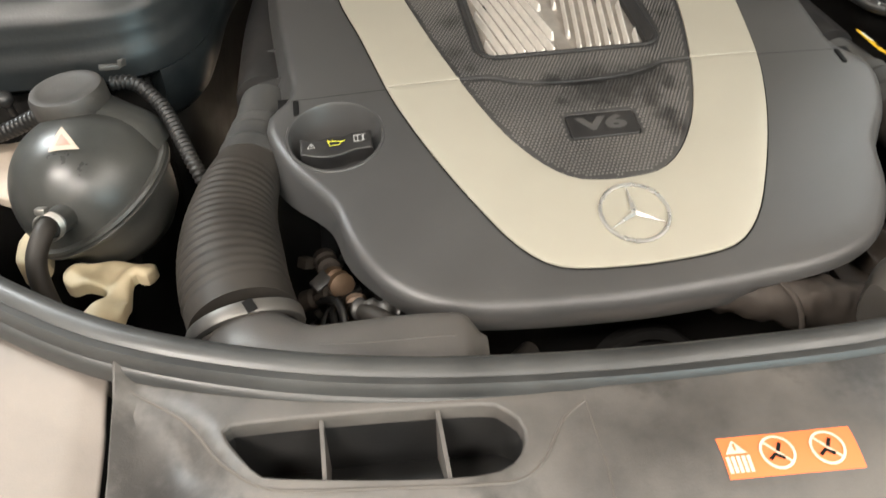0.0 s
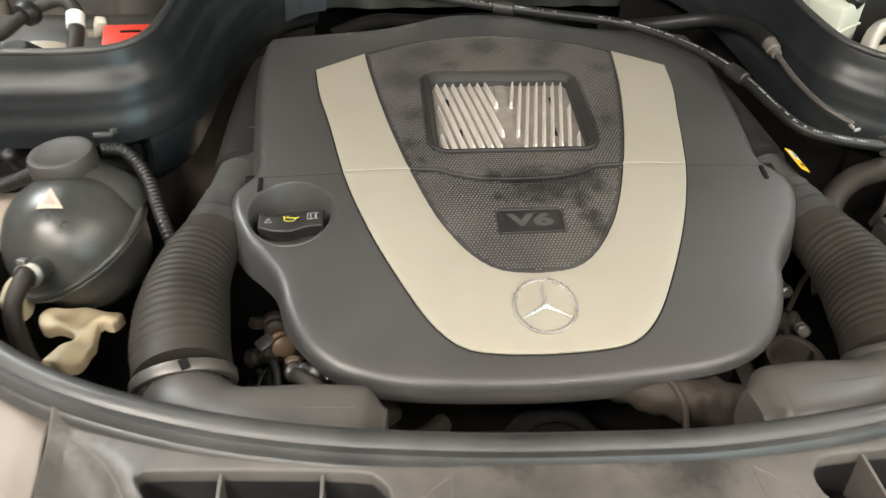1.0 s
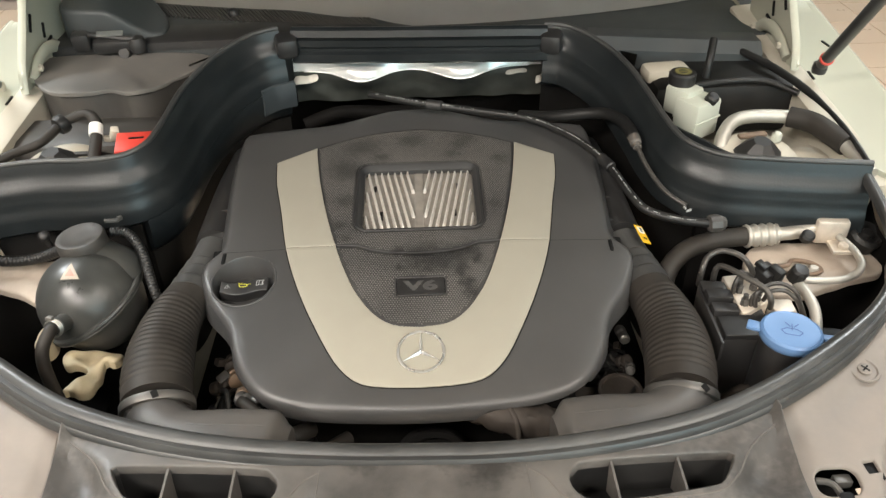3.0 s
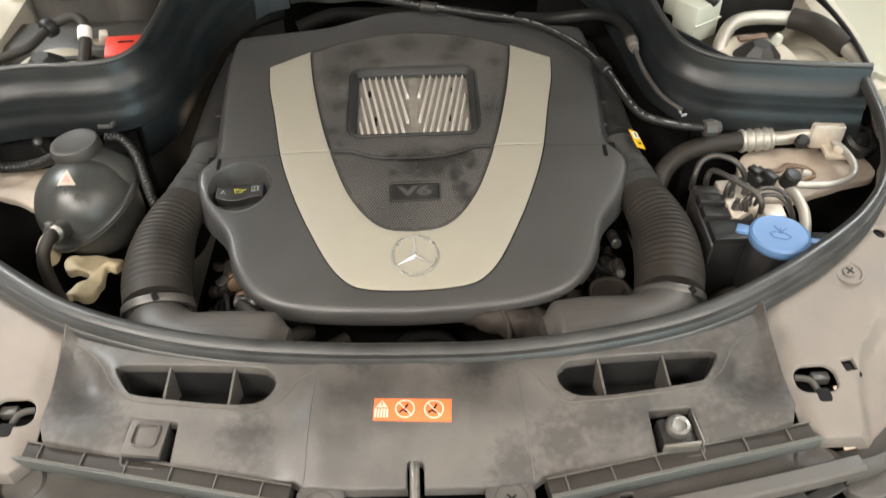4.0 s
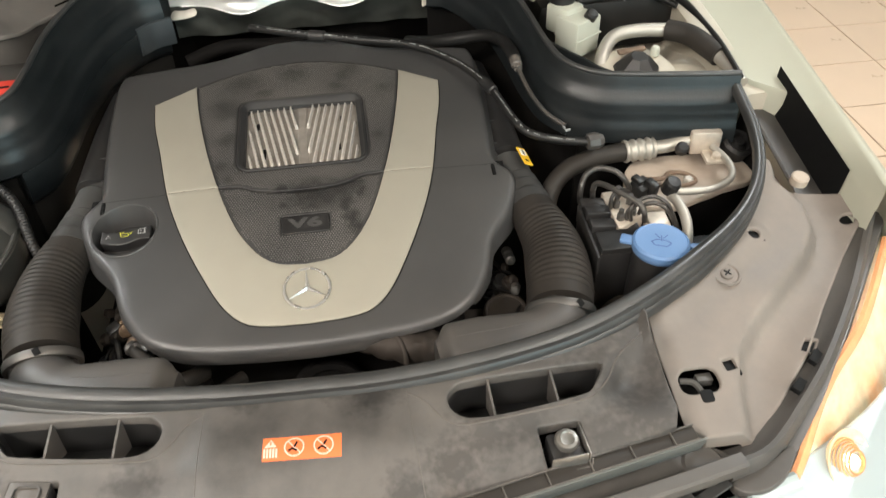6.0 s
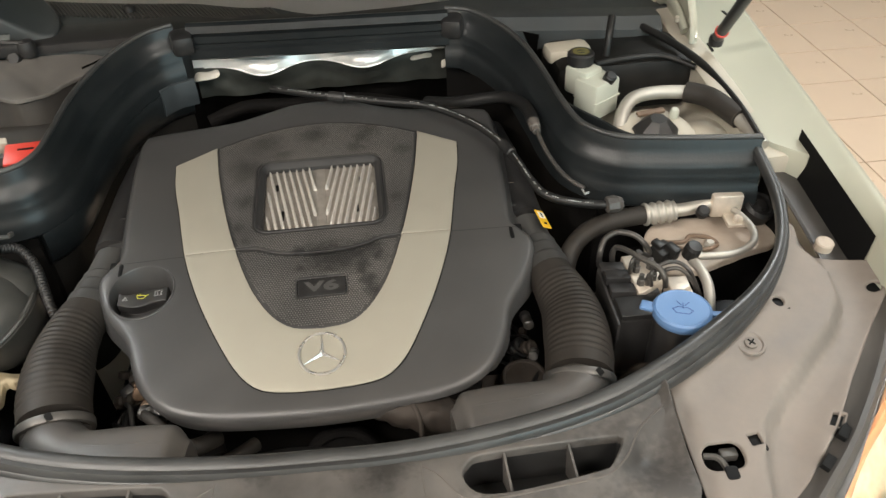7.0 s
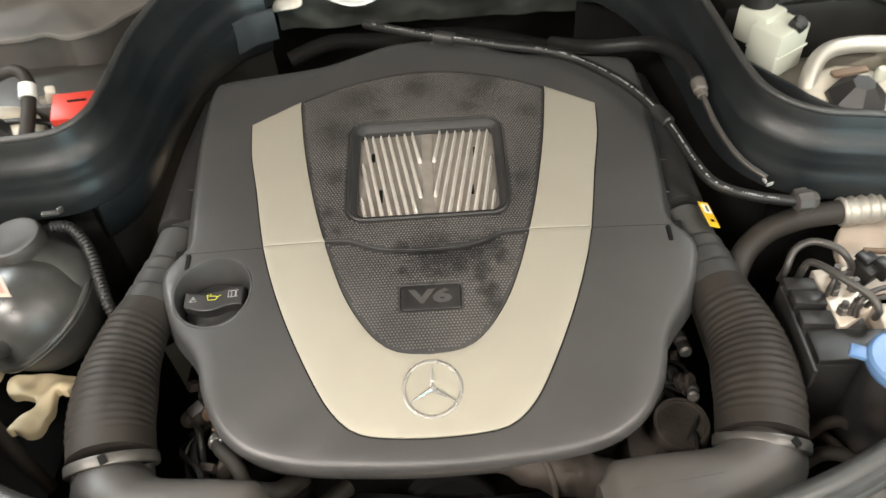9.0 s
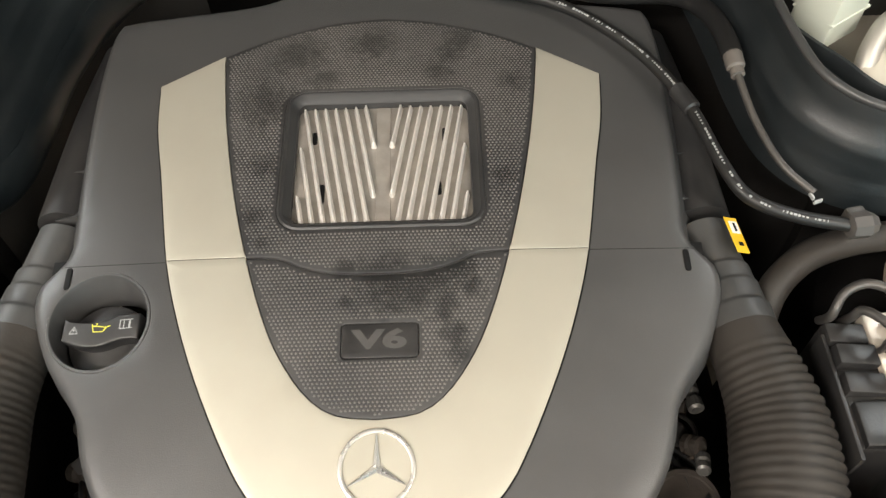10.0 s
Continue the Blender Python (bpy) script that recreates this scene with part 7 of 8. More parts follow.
bm = bmesh.new()
lathe(bm, [(0.0055, 0.0), (0.0055, 0.006), (0.003, 0.007), (0.003, 0.016)], pose(0.606, 0.238, 0.962, 0, -90, 0), 8)
part("stud", bm, BOLT, vb, "small steel stud", 20)
bm = bmesh.new()
box(bm, pose(0.634, 0.186, 0.940, 0, 0, -6), 0.030, 0.034, 0.006, 0.0015)
lathe(bm, [(0.008, 0.0), (0.008, 0.006), (0.006, 0.008), (0.002, 0.008)], pose(0.636, 0.180, 0.943), 6)
part("fixing_tab", bm, ALU, vb, "pale fixing tab with bolt", 20)
bm = bmesh.new()
box(bm, pose(0.628, 0.222, 0.9745, 0, 0, -6), 0.040, 0.005, 0.003, 0.001)
part("top_rib", bm, ALU, vb)
bm = bmesh.new()
lathe(bm, [(0.009, 0), (0.010, 0.003), (0.010, 0.012), (0.007, 0.015), (0.003, 0.0155)], pose(0.580, 0.190, 0.955, 30), 18)
part("service_cap", bm, CABLE, ac, "black service cap")
bm = bmesh.new()
tube(bm, [(0.636, 0.200, 0.950), (0.648, 0.165, 0.945), (0.640, 0.130, 0.943), (0.605, 0.104, 0.945), (0.565, 0.098, 0.948), (0.535, 0.100, 0.950)], 0.0055, 36, 12)
part("thin_pipe", bm, ALU_PIPE, ac)
bm = bmesh.new()
tube(bm, [(0.532, 0.098, 0.945), (0.536, 0.075, 0.945), (0.537, 0.045, 0.938), (0.530, 0.015, 0.92), (0.525, 0.0, 0.88)], 0.0075, 30, 14)
part("down_pipe", bm, ALU_PIPE, ac)
bm = bmesh.new()
lathe(bm, [(0.010, -0.012), (0.0125, -0.010), (0.0125, 0.008), (0.010, 0.012), (0.004, 0.013)], pose(0.532, 0.102, 0.958, 15, 10), 12)
part("charge_cap", bm, CABLE, ac, "black ribbed charging cap", 20)
bm = bmesh.new()
crust(bm, [(0.488, 0.160), (0.52, 0.222), (0.63, 0.232), (0.690, 0.215), (0.692, 0.155), (0.64, 0.135), (0.59, 0.118), (0.545, 0.104), (0.50, 0.115)], 0.918, 0.012, 0.014, 0.004, 0.003)
single("chassis_shelf", bm, SHELF, (0.59, 0.15, 0.885), "pale stained sheet metal shelf of the chassis", "chassis shelf")
bm = bmesh.new()
tube(bm, [(0.515, 0.165, 0.927), (0.545, 0.160, 0.928), (0.56, 0.172, 0.928), (0.585, 0.165, 0.928), (0.592, 0.145, 0.928), (0.57, 0.138, 0.927), (0.545, 0.143, 0.927), (0.515, 0.155, 0.926)], 0.0035, 50, 8)
single("wire_bracket", bm, COPPER, (0.55, 0.155, 0.92), "rusty bent wire bracket", "wire bracket")
bm = bmesh.new()
lathe(bm, [(0.007, -0.004), (0.0095, 0), (0.0095, 0.004), (0.006, 0.008)], pose(0.583, 0.150, 0.924), 6)
single("hex_bolt", bm, ALU_PIPE, (0.583, 0.15, 0.92), "bright hexagon bolt on the shelf", "bolt")
bm = bmesh.new()
lathe(bm, [(0.024, -0.02), (0.026, 0.0), (0.022, 0.006), (0.018, 0.004), (0.016, -0.004), (0.010, -0.002), (0.008, 0.006)], pose(0.682, 0.205, 0.948, 20, 10), 28)
single("rubber_grommet", bm, CABLE, (0.682, 0.205, 0.93), "black rubber grommet in the corner", "grommet")
bm = bmesh.new()
lathe(bm, [(0.05, -0.05), (0.055, 0.0), (0.048, 0.006), (0.040, 0.004), (0.02, 0.0)], pose(0.60, 0.04, 0.86, 0, 10), 32)
single("black_canister", bm, CABLE, (0.60, 0.04, 0.81), "black round canister in the shadow", "canister")

# ---- marked hose over the engine and the pipe behind it ----
mh = thing("marked_hose", (0.2, 0.45, 1.0), "thin black hose printed with a row of white marks", "hose")
mline = [(-0.085, 0.612, 1.017), (-0.03, 0.580, 1.020), (0.02, 0.558, 1.020), (0.108, 0.523, 1.020), (0.195, 0.489, 1.019), (0.264, 0.420, 1.016), (0.306, 0.340, 1.010), (0.327, 0.262, 1.000), (0.345, 0.225, 0.993), (0.385, 0.205, 0.988), (0.436, 0.193, 0.986)]
bm = bmesh.new()
tube(bm, mline, 0.0065, 120, 14)
part("tube", bm, CABLE, mh)
cp = curve_through(mline, 400)
rng = random.Random(4)
for k in range(196):
    i = 6 + int(k * 1.95)
    if 66 < i < 84 or 118 < i < 150 or 268 < i < 282 or rng.random() < 0.28:
        continue
    p, t = Vector(cp[i]), (Vector(cp[i + 2]) - Vector(cp[i - 2])).normalized()
    upv = Vector((-0.1, -0.55, 0.8))
    upv = (upv - t * upv.dot(t)).normalized()
    m = Matrix.Translation(p + upv * 0.0064) @ Matrix((t, upv.cross(t), upv)).transposed().to_4x4()
    bm = bmesh.new()
    box(bm, m, rng.uniform(0.0008, 0.0030), rng.uniform(0.0014, 0.0024), 0.0005)
    part("print_bar", bm, PRINT, mh, smooth=0)
for i, nm in ((75, "sleeve"), (275, "sleeve")):
    p, t = Vector(cp[i]), (Vector(cp[i + 2]) - Vector(cp[i - 2])).normalized()
    bm = bmesh.new()
    lathe(bm, [(0.007, -0.016), (0.0092, -0.014), (0.0092, 0.014), (0.007, 0.016)], Matrix.Translation(p) @ t.to_track_quat("Z", "Y").to_matrix().to_4x4(), 16)
    part(nm, bm, BLACK, mh)
bm = bmesh.new()
lathe(bm, [(0.007, -0.012), (0.012, -0.010), (0.013, 0.006), (0.009, 0.014)], Matrix.Translation((0.440, 0.194, 0.986)) @ Vector((1, 0.1, 0.0)).to_track_quat("Z", "Y").to_matrix().to_4x4(), 8)
box(bm, pose(0.442, 0.206, 0.982, 0, 0, 10), 0.018, 0.018, 0.014, 0.003)
part("end_fitting", bm, DUCT, mh, "grey end fitting", 20)
sp = thing("servo_pipe", (0.33, 0.42, 1.0), "black servo hose ending in a thin bent pipe", "servo pipe")
bm = bmesh.new()
tube(bm, [(0.20, 0.60, 0.97), (0.25, 0.535, 0.998), (0.322, 0.495, 1.022), (0.347, 0.452, 1.032), (0.354, 0.41, 1.036), (0.3545, 0.372, 1.036)], 0.0105, 36, 16)
part("rubber_hose", bm, CABLE, sp)
bm = bmesh.new()
lathe(bm, [(0.0092, -0.012), (0.0096, -0.010), (0.0092, 0.004), (0.0068, 0.006), (0.0068, 0.014)], Matrix.Translation((0.3545, 0.362, 1.035)) @ Vector((0.05, -0.9, -0.2)).to_track_quat("Z", "Y").to_matrix().to_4x4(), 12)
part("joint", bm, LIP, sp, "pale plastic joint")
bm = bmesh.new()
tube(bm, [(0.355, 0.352, 1.033), (0.362, 0.30, 1.020), (0.378, 0.252, 1.008), (0.402, 0.222, 1.0)], 0.0036, 30, 10)
part("thin_pipe", bm, PIPE, sp)
bm = bmesh.new()
box(bm, pose(0.404, 0.214, 0.997, 0, 0, 20), 0.009, 0.0022, 0.004, 0.0006)
box(bm, pose(0.399, 0.219, 0.999, 0, 0, 100), 0.008, 0.0022, 0.004, 0.0006)
single("white_clip", bm, PRINT, (0.40, 0.215, 0.99), "small white plastic clip", "clip")

# ---- rear right: brake fluid, refrigerant pipe ----
res = thing("brake_fluid_reservoir", (0.485, 0.455, 0.98), "pale translucent brake fluid reservoir with dark cap", "fluid reservoir")
bm = bmesh.new()
box(bm, pose(0.483, 0.458, 1.030, 0, 0, 34), 0.062, 0.050, 0.066, 0.005)
box(bm, pose(0.466, 0.486, 1.048, 0, 0, 34), 0.044, 0.050, 0.050, 0.006)
box(bm, pose(0.484, 0.458, 1.030, 0, 0, 34), 0.064, 0.052, 0.003, 0.001)
part("body", bm, RESERVOIR, res)
bm = bmesh.new()
seg = 40
rings = []
for r, h, k in ((0.0215, 0.0, 1), (0.0225, 0.003, 1), (0.0225, 0.018, 1), (0.020, 0.021, 0), (0.004, 0.021, 0)):
    rings.append([bm.verts.new(Vector((0.462, 0.497, 1.073)) + Vector(((r + 0.0009 * k * (i % 2)) * math.cos(2 * math.pi * i / seg), (r + 0.0009 * k * (i % 2)) * math.sin(2 * math.pi * i / seg), h))) for i in range(seg)])
    if len(rings) > 1:
        bridge(bm, rings[-2], rings[-1])
bm.faces.new(rings[-1])
rc = part("cap", bm, BLACK, res, "black ribbed cap")
bm = bmesh.new()
stroke(bm, [(0.462 + 0.011 * math.cos(a), 0.497 + 0.011 * math.sin(a)) for a in np.linspace(0, 2 * math.pi, 25)], 0.007, lambda x, y: 1.0942)
stroke(bm, [(0.456, 0.497), (0.468, 0.497)], 0.005, lambda x, y: 1.0942)
part("print", bm, DIRTY_YELLOW, rc, "dirty yellow symbol", 0)
bm = bmesh.new()
lathe(bm, [(0.010, -0.01), (0.011, 0.0), (0.011, 0.008), (0.008, 0.011), (0.003, 0.0115)], pose(0.500, 0.448, 1.063, 25, 15), 16)
part("plug", bm, CABLE, res, "black plug")
rp = thing("refrigerant_pipe", (0.62, 0.42, 1.0), "aluminium refrigerant pipe with black insulating sleeve", "refrigerant pipe")
bm = bmesh.new()
tube(bm, [(0.504, 0.376, 0.985), (0.514, 0.404, 1.014), (0.538, 0.428, 1.032), (0.58, 0.436, 1.036), (0.640, 0.428, 1.036)], 0.0115, 40, 18)
part("pipe", bm, ALU_PIPE, rp)
bm = bmesh.new()
tube(bm, [(0.632, 0.430, 1.036), (0.66, 0.405, 1.037), (0.676, 0.37, 1.034), (0.688, 0.335, 1.030)], 0.0175, 24, 18)
part("sleeve", bm, HOSE, rp, "black foam sleeve")
bm = bmesh.new()
tube(bm, [(0.686, 0.34, 1.030), (0.694, 0.31, 1.025), (0.70, 0.27, 1.015)], 0.0115, 16, 14)
part("pipe_end", bm, ALU_PIPE, rp)
# plain dark block stands in for the clutter in this recess
bm = bmesh.new()
box(bm, pose(0.56, 0.60, 1.0), 0.26, 0.14, 0.10, 0.02)
single("rear_tray", bm, DIM_PLASTIC, (0.56, 0.6, 0.95), "dark block filling the recess behind the suspension tower", "recess", "recesses")
bm = bmesh.new()
tube(bm, [(0.53, 0.565, 1.05), (0.535, 0.575, 1.085), (0.545, 0.60, 1.11)], 0.007, 14, 10)
single("breather_pipe", bm, CABLE, (0.53, 0.565, 1.05), "short black breather pipe", "breather pipe")
for p in ([(0.50, 0.53, 1.052), (0.57, 0.545, 1.052), (0.63, 0.54, 1.052), (0.675, 0.50, 1.045)], [(0.43, 0.40, 1.01), (0.45, 0.36, 1.01), (0.49, 0.335, 1.012), (0.52, 0.325, 1.01)], [(0.435, 0.385, 1.0), (0.46, 0.345, 1.0), (0.50, 0.322, 1.002)]):
    bm = bmesh.new()
    tube(bm, p, 0.006, 24, 10)
    single("rear_cable", bm, CABLE, p[1], "black cable behind the suspension tower", "cable", "rear cables")
bm = bmesh.new()
lathe(bm, [(0.008, 0), (0.008, 0.012), (0.005, 0.016), (0.002, 0.0165)], pose(0.600, 0.392, 1.012, 8), 12)
single("pale_plug", bm, RESERVOIR, (0.612, 0.405, 1.01), "small pale plastic plug on the tower", "plug", "plugs")
bm = bmesh.new()
box(bm, pose(0.560, 0.395, 1.022, 6, 0, 10), 0.05, 0.012, 0.006, 0.002)
single("rusty_strap", bm, COPPER, (0.578, 0.43, 1.02), "rusty metal strap beside the tower cap", "strap")

# ---- rear left: filter box, battery terminal, cables ----
filt = thing("filter_box", (-0.52, 0.66, 0.95), "dark grey plastic filter box with a lobed lid", "filter box")
lid = [(-0.716, 0.690), (-0.707, 0.645), (-0.679, 0.592), (-0.642, 0.556), (-0.606, 0.545), (-0.570, 0.549), (-0.538, 0.559), (-0.502, 0.543), (-0.465, 0.560), (-0.432, 0.604), (-0.398, 0.650), (-0.385, 0.695), (-0.43, 0.722), (-0.53, 0.726), (-0.64, 0.728), (-0.700, 0.722)]
lid = [tuple(p) for p in curve_through(lid, 90, True)]
bm = bmesh.new()
sheet(bm, lid, lambda x, y: 1.066 + 0.002 * math.exp(-((x + 0.61) / 0.05) ** 2) + 0.002 * math.exp(-((x + 0.49) / 0.05) ** 2) + 0.0016 * step(0.0, 0.012, x + 0.8 * y - 0.02) - 0.0016 * step(0.0, 0.012, x + 0.8 * y + 0.03), 0.007, 0.002, spacing=0.009)
part("lid", bm, LID, filt, "dusty grey lobed lid")
bm = bmesh.new()
sheet(bm, inset(anticlockwise(lid), 0.007), lambda x, y: 1.057, 0.13, 0.002, spacing=0.05)
part("body", bm, COWL, filt)
term = thing("battery_terminal", (-0.46, 0.42, 1.0), "red plastic cover of a battery terminal", "battery terminal")
bm = bmesh.new()
box(bm, pose(-0.458, 0.408, 1.034, 14, 2, 8), 0.062, 0.048, 0.020, 0.004)
part("cover", bm, RED, term)
bm = bmesh.new()
box(bm, pose(-0.458, 0.395, 1.016, 4, 0, 8), 0.066, 0.05, 0.024, 0.004)
part("base", bm, BLACK, term)
bm = bmesh.new()
box(bm, pose(-0.456, 0.412, 1.0455, 14, 2, 8), 0.024, 0.003, 0.002)
part("mark", bm, GROOVE, term, "dark embossed bar", 0)
loop = thing("battery_cable", (-0.55, 0.42, 1.0), "thick black battery cable with a white band", "battery cable", "rear cables")
bm = bmesh.new()
tube(bm, [(-0.700, 0.332, 1.03), (-0.645, 0.380, 1.04), (-0.607, 0.402, 1.047), (-0.586, 0.446, 1.057), (-0.550, 0.460, 1.068), (-0.528, 0.445, 1.06), (-0.522, 0.41, 1.04), (-0.520, 0.36, 1.015)], lambda s: 0.0078 + 0.0018 * step(0.55, 0.75, s), 50, 14)
part("cable", bm, HOSE, loop)
bm = bmesh.new()
tube(bm, [(-0.526, 0.438, 1.0575), (-0.5235, 0.421, 1.0475)], 0.0112, 4, 14, smooth=False)
part("band", bm, WHITE_INK, loop, "white band")
bm = bmesh.new()
lathe(bm, [(0.015, -0.008), (0.017, 0.0), (0.015, 0.008)], Matrix.Translation((-0.585, 0.445, 1.058)) @ Vector((0.5, 0.7, 0.2)).to_track_quat("Z", "Y").to_matrix().to_4x4(), 14)
part("grommet", bm, CABLE, loop)
bm = bmesh.new()
box(bm, pose(-0.498, 0.432, 1.044, 20, 15, 25), 0.013, 0.014, 0.024, 0.003)
box(bm, pose(-0.506, 0.440, 1.032, 0, 10, 25), 0.028, 0.012, 0.010, 0.003)
single("pale_sensor", bm, PRIMER, (-0.50, 0.43, 1.02), "pale grey sensor beside the battery cable", "sensor")
for p in ([(-0.69, 0.345, 1.02), (-0.60, 0.40, 1.02), (-0.53, 0.41, 1.02), (-0.47, 0.40, 1.01)],):
    bm = bmesh.new()
    tube(bm, p, 0.0042, 24, 10)
    single("rear_cable", bm, CABLE, p[1], "black cable behind the suspension tower", "cable", "rear cables")
bm = bmesh.new()
box(bm, pose(-0.56, 0.51, 0.985), 0.30, 0.12, 0.06, 0.02)
single("rear_tray", bm, COWL, (-0.56, 0.51, 0.95), "dark block filling the recess behind the suspension tower", "recess", "recesses")

# ---- engine accessories seen round the cover ----
pul = thing("belt_pulley", (0.01, -0.07, 0.74), "dark belt pulley with a worn metal hub", "pulley")
pm = pose(0.012, -0.062, 0.775, 62)
bm = bmesh.new()
lathe(bm, [(0.055, -0.014), (0.058, -0.010), (0.054, -0.006), (0.058, -0.002), (0.054, 0.002), (0.058, 0.006), (0.056, 0.010), (0.048, 0.010), (0.044, 0.002), (0.022, 0.002), (0.020, 0.010), (0.010, 0.010)], pm, 40)
part("wheel", bm, DARK, pul)
bm = bmesh.new()
lathe(bm, [(0.016, 0.008), (0.016, 0.014), (0.010, 0.018), (0.004, 0.018)], pm, 6)
part("hub_bolt", bm, ALU, pul, "worn metal hub bolt", 20)
bm = bmesh.new()
tube(bm, [(-0.11, -0.055, 0.80), (-0.05, -0.072, 0.826), (0.012, -0.085, 0.830), (0.075, -0.075, 0.815), (0.13, -0.055, 0.78)], 0.010, 30, 10, squash=(1.3, 0.3))
single("drive_belt", bm, CABLE, (0.01, -0.075, 0.80), "black ribbed drive belt", "drive belt")
pipe = thing("coolant_elbow", (0.14, -0.08, 0.83), "dusty brown coolant elbow with a spring clip", "coolant elbow")
bm = bmesh.new()
rings = tube(bm, [(0.062, -0.036, 0.872), (0.088, -0.054, 0.875), (0.125, -0.068, 0.872), (0.175, -0.080, 0.866), (0.225, -0.088, 0.862)], lambda s: 0.020 + 0.004 * math.sin(3 * s), 60, 24)
for v in bm.verts:
    v.co.z += 0.006 * noise.noise(v.co * 60)
    v.co.y += 0.004 * noise.noise(v.co * 70 + Vector((3, 1, 7)))
part("pipe", bm, CARTON, pipe)
bm = bmesh.new()
sheet(bm, curve_through([(0.052, -0.048), (0.068, -0.062), (0.094, -0.066), (0.108, -0.058), (0.106, -0.040), (0.085, -0.034), (0.066, -0.030)], 30, True), lambda x, y: 0.892 + 0.006 * noise.noise(Vector((x * 60, y * 60, 2.0))), 0.016, 0.004, spacing=0.006)
part("flange", bm, CARTON, pipe, "pitted cast flange")
bm = bmesh.new()
tube(bm, [(0.100, -0.056, 0.896), (0.110, -0.070, 0.897), (0.117, -0.088, 0.889), (0.118, -0.102, 0.872), (0.113, -0.112, 0.85)], 0.0020, 30, 8, squash=(1.7, 0.8))
part("strap", bm, CARTON, pipe, "dull bent metal strap")
for x, y, z in ((0.098, -0.050, 0.897), (0.066, -0.050, 0.895)):
    bm = bmesh.new()
    lathe(bm, [(0.006, -0.004), (0.006, 0.003), (0.004, 0.004)], pose(x, y, z, 12), 6)
    part("bolt", bm, BOLT, pipe, smooth=20)
for p, r in (([(0.075, -0.085, 0.83), (0.10, -0.10, 0.845), (0.13, -0.108, 0.85), (0.155, -0.118, 0.84)], 0.009), ([(-0.14, -0.10, 0.82), (-0.11, -0.112, 0.835), (-0.07, -0.118, 0.825)], 0.006)):
    bm = bmesh.new()
    tube(bm, p, r, 24, 12)
    single("engine_hose", bm, CARTON, p[1], "dusty brown hose in front of the engine", "engine hose", "engine hoses")
therm = thing("filter_housing", (0.26, -0.03, 0.80), "dusty brown housing with a round cap", "housing")
bm = bmesh.new()
box(bm, pose(0.250, -0.030, 0.818, 0, 0, -3), 0.085, 0.090, 0.05, 0.006)
part("body", bm, CARTON, therm)
bm = bmesh.new()
lathe(bm, [(0.033, 0.0), (0.033, 0.014), (0.030, 0.018), (0.026, 0.018), (0.025, 0.016), (0.005, 0.016)], pose(0.268, -0.010, 0.842, 6), 32)
part("round_cap", bm, CARTON, therm)
bm = bmesh.new()
box(bm, pose(0.243, -0.072, 0.846, 0, 0, -2), 0.075, 0.007, 0.006, 0.001)
part("rib", bm, DUCT, therm)

rng = random.Random(11)
for sx in (-1, 1):
    loom = thing("wiring_loom", (sx * 0.275, 0.02, 0.80), "tangled black wiring loom with plugs beside the engine", "wiring loom", "wiring looms")
    for k in range(7):
        y0 = rng.uniform(-0.06, 0.05)
        pts = [(sx * rng.uniform(0.235, 0.27), y0 + 0.10, rng.uniform(0.80, 0.85)), (sx * rng.uniform(0.262, 0.295), y0 + 0.05, rng.uniform(0.81, 0.86)), (sx * rng.uniform(0.25, 0.29), y0, rng.uniform(0.82, 0.87)), (sx * rng.uniform(0.22, 0.26), y0 - 0.04, rng.uniform(0.78, 0.83))]
        bm = bmesh.new()
        tube(bm, pts, rng.uniform(0.0022, 0.0045), 24, 8)
        part("wire", bm, CABLE, loom)
    for k in range(14):
        y = 0.095 - 0.012 * k + rng.uniform(-0.006, 0.006)
        bm = bmesh.new()
        box(bm, pose(sx * (0.283 - 0.06 * max(0, (0.03 - y)) / 0.1 + rng.uniform(-0.008, 0.008)), y, rng.uniform(0.80, 0.865), rng.uniform(-40, 40), rng.uniform(-40, 40), rng.uniform(0, 180)), rng.uniform(0.008, 0.022), rng.uniform(0.006, 0.014), rng.uniform(0.006, 0.014), 0.002)
        part("plug", bm, (BLACK, CARTON, DARK, CLAMP, BLACK, CARTON)[k % 6], loom)
for p, r in (([(-0.15, -0.04, 0.84), (-0.17, -0.065, 0.855), (-0.20, -0.06, 0.85), (-0.225, -0.035, 0.83), (-0.23, 0.0, 0.80)], 0.012), ([(-0.10, -0.05, 0.83), (-0.13, -0.08, 0.84), (-0.17, -0.09, 0.83), (-0.20, -0.09, 0.80)], 0.010), ([(-0.205, -0.06, 0.862), (-0.215, -0.04, 0.872), (-0.235, -0.02, 0.872), (-0.25, 0.01, 0.85)], 0.008)):
    bm = bmesh.new()
    tube(bm, p, r, 26, 12)
    single("engine_hose", bm, HOSE, p[2], "dusty black hose in front of the engine", "engine hose", "engine hoses")
bm = bmesh.new()
box(bm, pose(-0.20, -0.03, 0.80, 0, 0, 20), 0.10, 0.08, 0.05, 0.012)
single("alternator_bracket", bm, DARK, (-0.2, -0.03, 0.77), "dark cast bracket in front of the engine", "bracket")

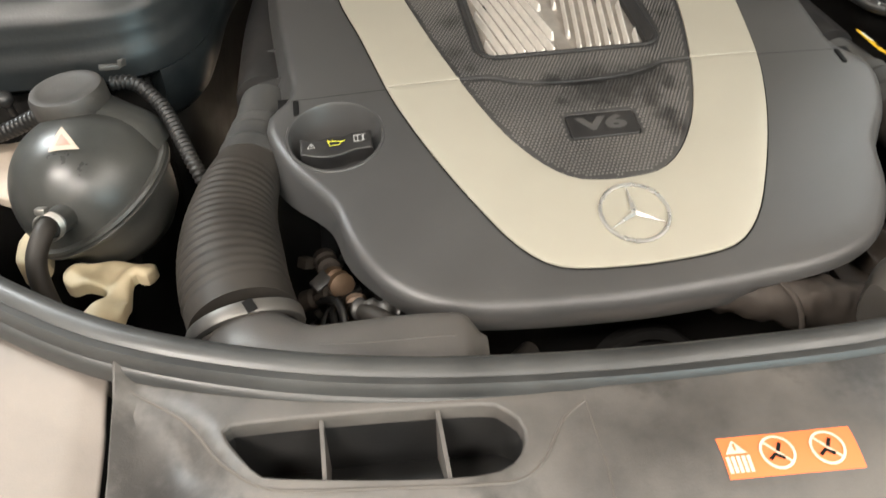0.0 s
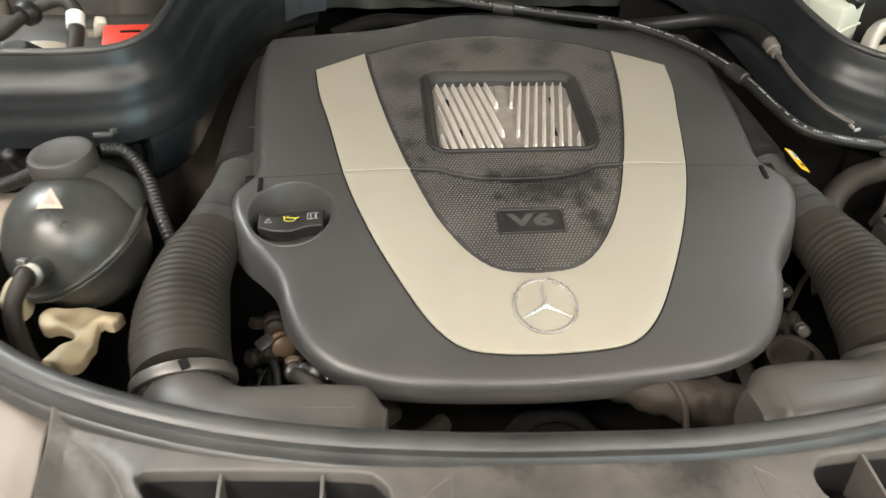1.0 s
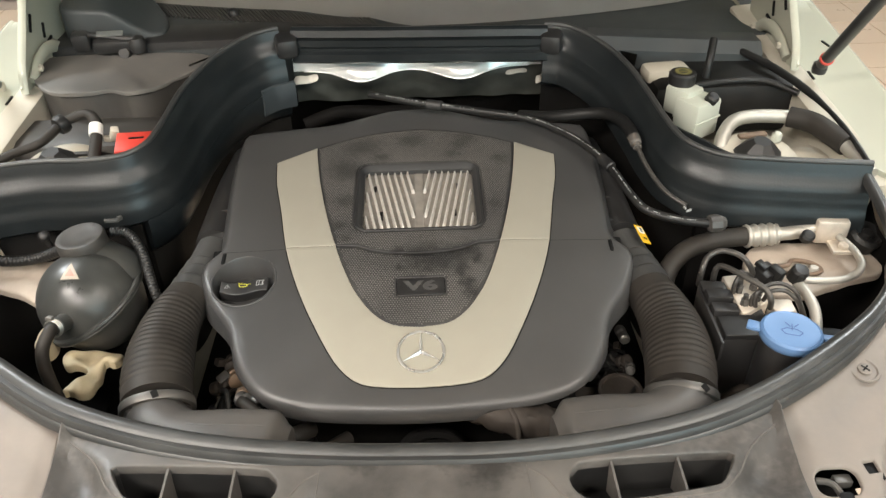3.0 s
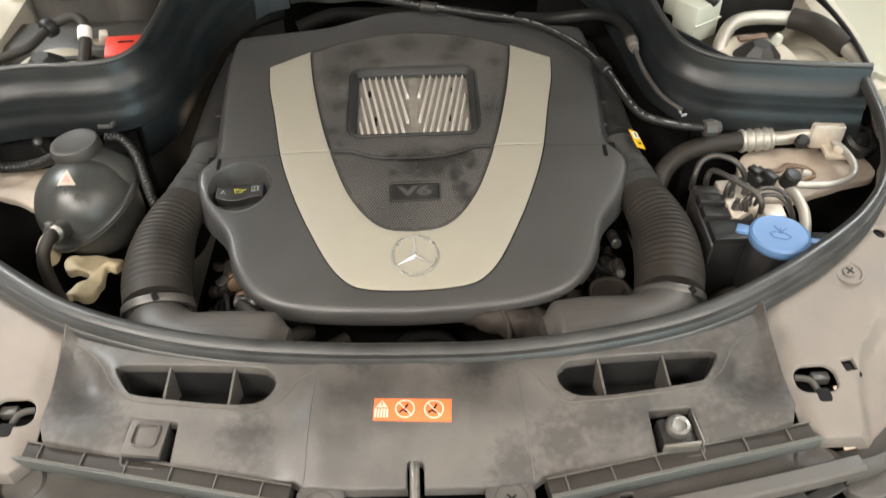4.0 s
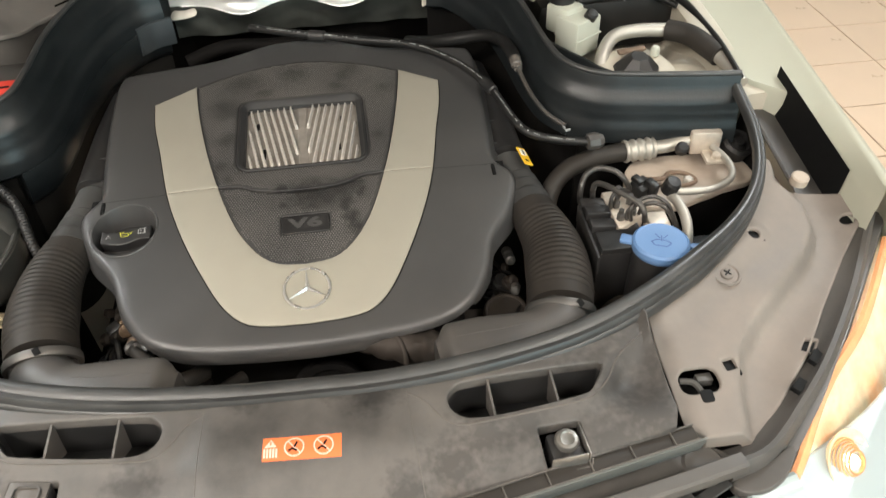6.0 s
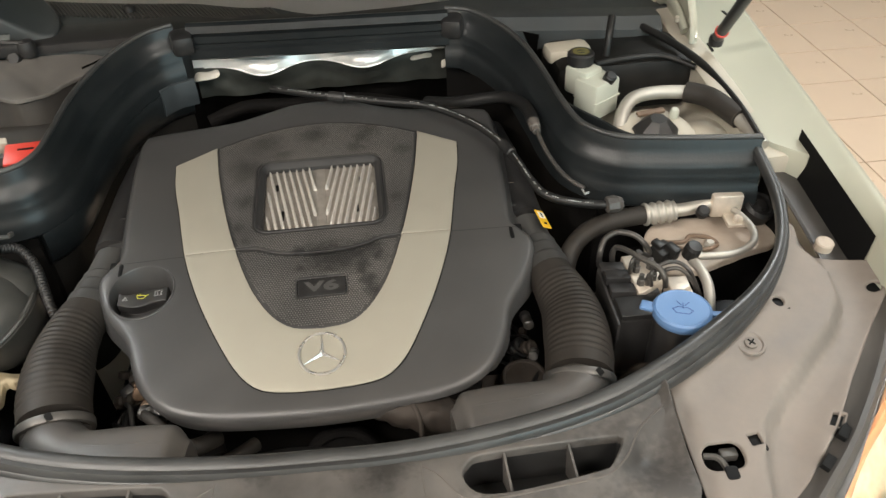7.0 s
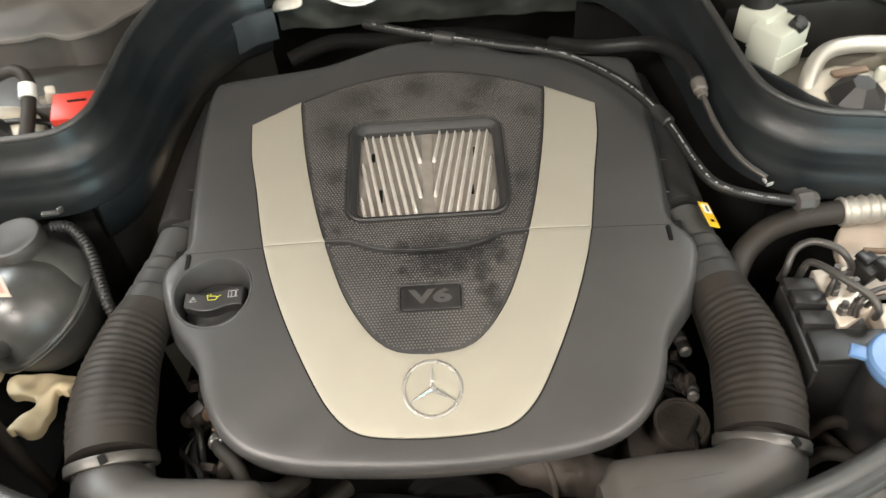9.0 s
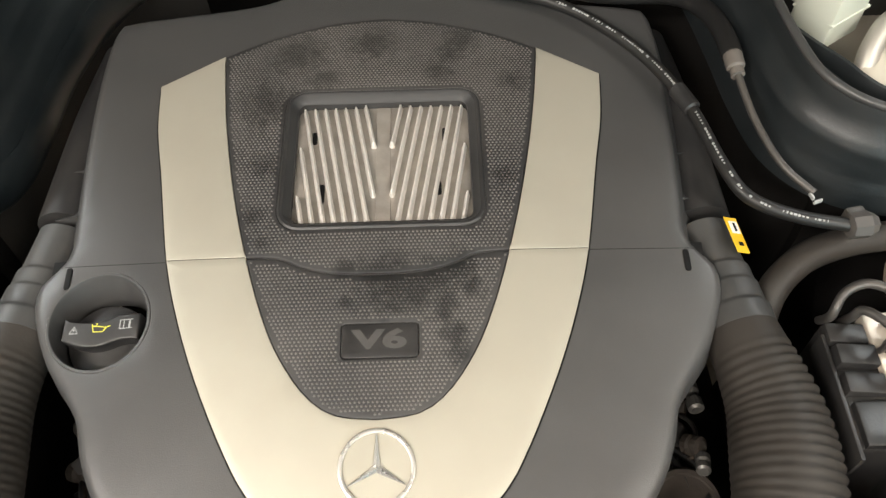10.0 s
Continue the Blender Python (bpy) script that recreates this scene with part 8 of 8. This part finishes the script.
# fittings in the gaps beside the cover and below the washer filler
for x, y, z, r, h, ax, ay, mt in ((-0.271, 0.075, 0.852, 0.012, 0.030, 70, 30, CARTON), (-0.262, 0.047, 0.852, 0.013, 0.026, 60, 50, RUST), (-0.247, 0.012, 0.850, 0.011, 0.022, 80, 20, COPPER),
                                  (-0.283, 0.040, 0.842, 0.010, 0.034, 20, 60, CARTON), (-0.232, -0.030, 0.850, 0.012, 0.024, 50, 10, CARTON), (0.290, 0.085, 0.872, 0.008, 0.036, 75, 0, CLAMP),
                                  (0.284, 0.040, 0.862, 0.010, 0.020, 30, 40, CARTON), (0.287, 0.020, 0.868, 0.007, 0.022, 60, -30, CLAMP), (0.272, 0.055, 0.850, 0.012, 0.020, 10, 30, BLACK)):
    bm = bmesh.new()
    lathe(bm, [(r * 0.7, -h / 2), (r, -h / 2 + 0.002), (r, -h * 0.1), (r * 0.72, 0.0), (r * 0.72, h * 0.1), (r * 0.95, h * 0.16), (r * 0.95, h / 2 - 0.002), (r * 0.6, h / 2)], pose(x, y, z, ax, ay), 14)
    single("pipe_fitting", bm, mt, (x, y, z - 0.01), "worn pipe fitting beside the engine", "pipe fitting", "pipe fittings", smooth=25)
bm = bmesh.new()
tube(bm, [(-0.247, -0.002, 0.862), (-0.236, -0.009, 0.866), (-0.224, -0.012, 0.866), (-0.213, -0.012, 0.862)], lambda s: 0.0095 + 0.0014 * math.sin(2 * math.pi * 3 * s), 40, 16)
single("ribbed_plug", bm, CLAMP, (-0.23, -0.01, 0.855), "pale grey ribbed plug below the cover", "plug", "plugs")
for p, r, mt in (([(0.392, -0.03, 0.83), (0.412, -0.028, 0.862), (0.436, -0.028, 0.868), (0.458, -0.045, 0.84)], 0.0065, CARTON), ([(0.38, -0.06, 0.83), (0.402, -0.058, 0.858), (0.428, -0.066, 0.862), (0.45, -0.085, 0.835)], 0.008, HOSE), ([(0.405, 0.0, 0.83), (0.42, -0.045, 0.858), (0.44, -0.08, 0.85)], 0.005, CARTON)):
    bm = bmesh.new()
    tube(bm, p, r, 24, 10)
    single("low_hose", bm, mt, p[1], "dusty brown hose beside the washer filler", "hose", "low hoses")

# ---- floor tiles: those beside the car by themselves, the rest joined ----
TW = 0.33
tile_bm = bmesh.new()
box(tile_bm, Matrix.Identity(4), TW - 0.006, TW - 0.006, 0.012, 0.0015)
tile_mesh = finish(tile_bm, "tile", TILE, 0)
rest = bmesh.new()
count = 0
for i in range(-13, 14):
    for j in range(-13, 14):
        x, y = (i + 0.5) * TW, (j + 0.5) * TW
        if abs(x) > ROOM - 0.2 or abs(y) > ROOM - 0.2:
            continue
        if 0.8 < abs(x) < 3.2 and 0.2 < y < 4.4 and count < 300:
            ob = new("tile", tile_mesh)
            ob.parent = floor
            ob.location = (x, y, 0.056)
            count += 1
        else:
            box(rest, pose(x, y, -0.004), TW - 0.006, TW - 0.006, 0.012)
tiles = new("tile_field", finish(rest, "tile_field", TILE, 0))
tiles.parent = floor
tiles.location = (0, 0, 0.06)
tagged(tiles, kind="stuff")
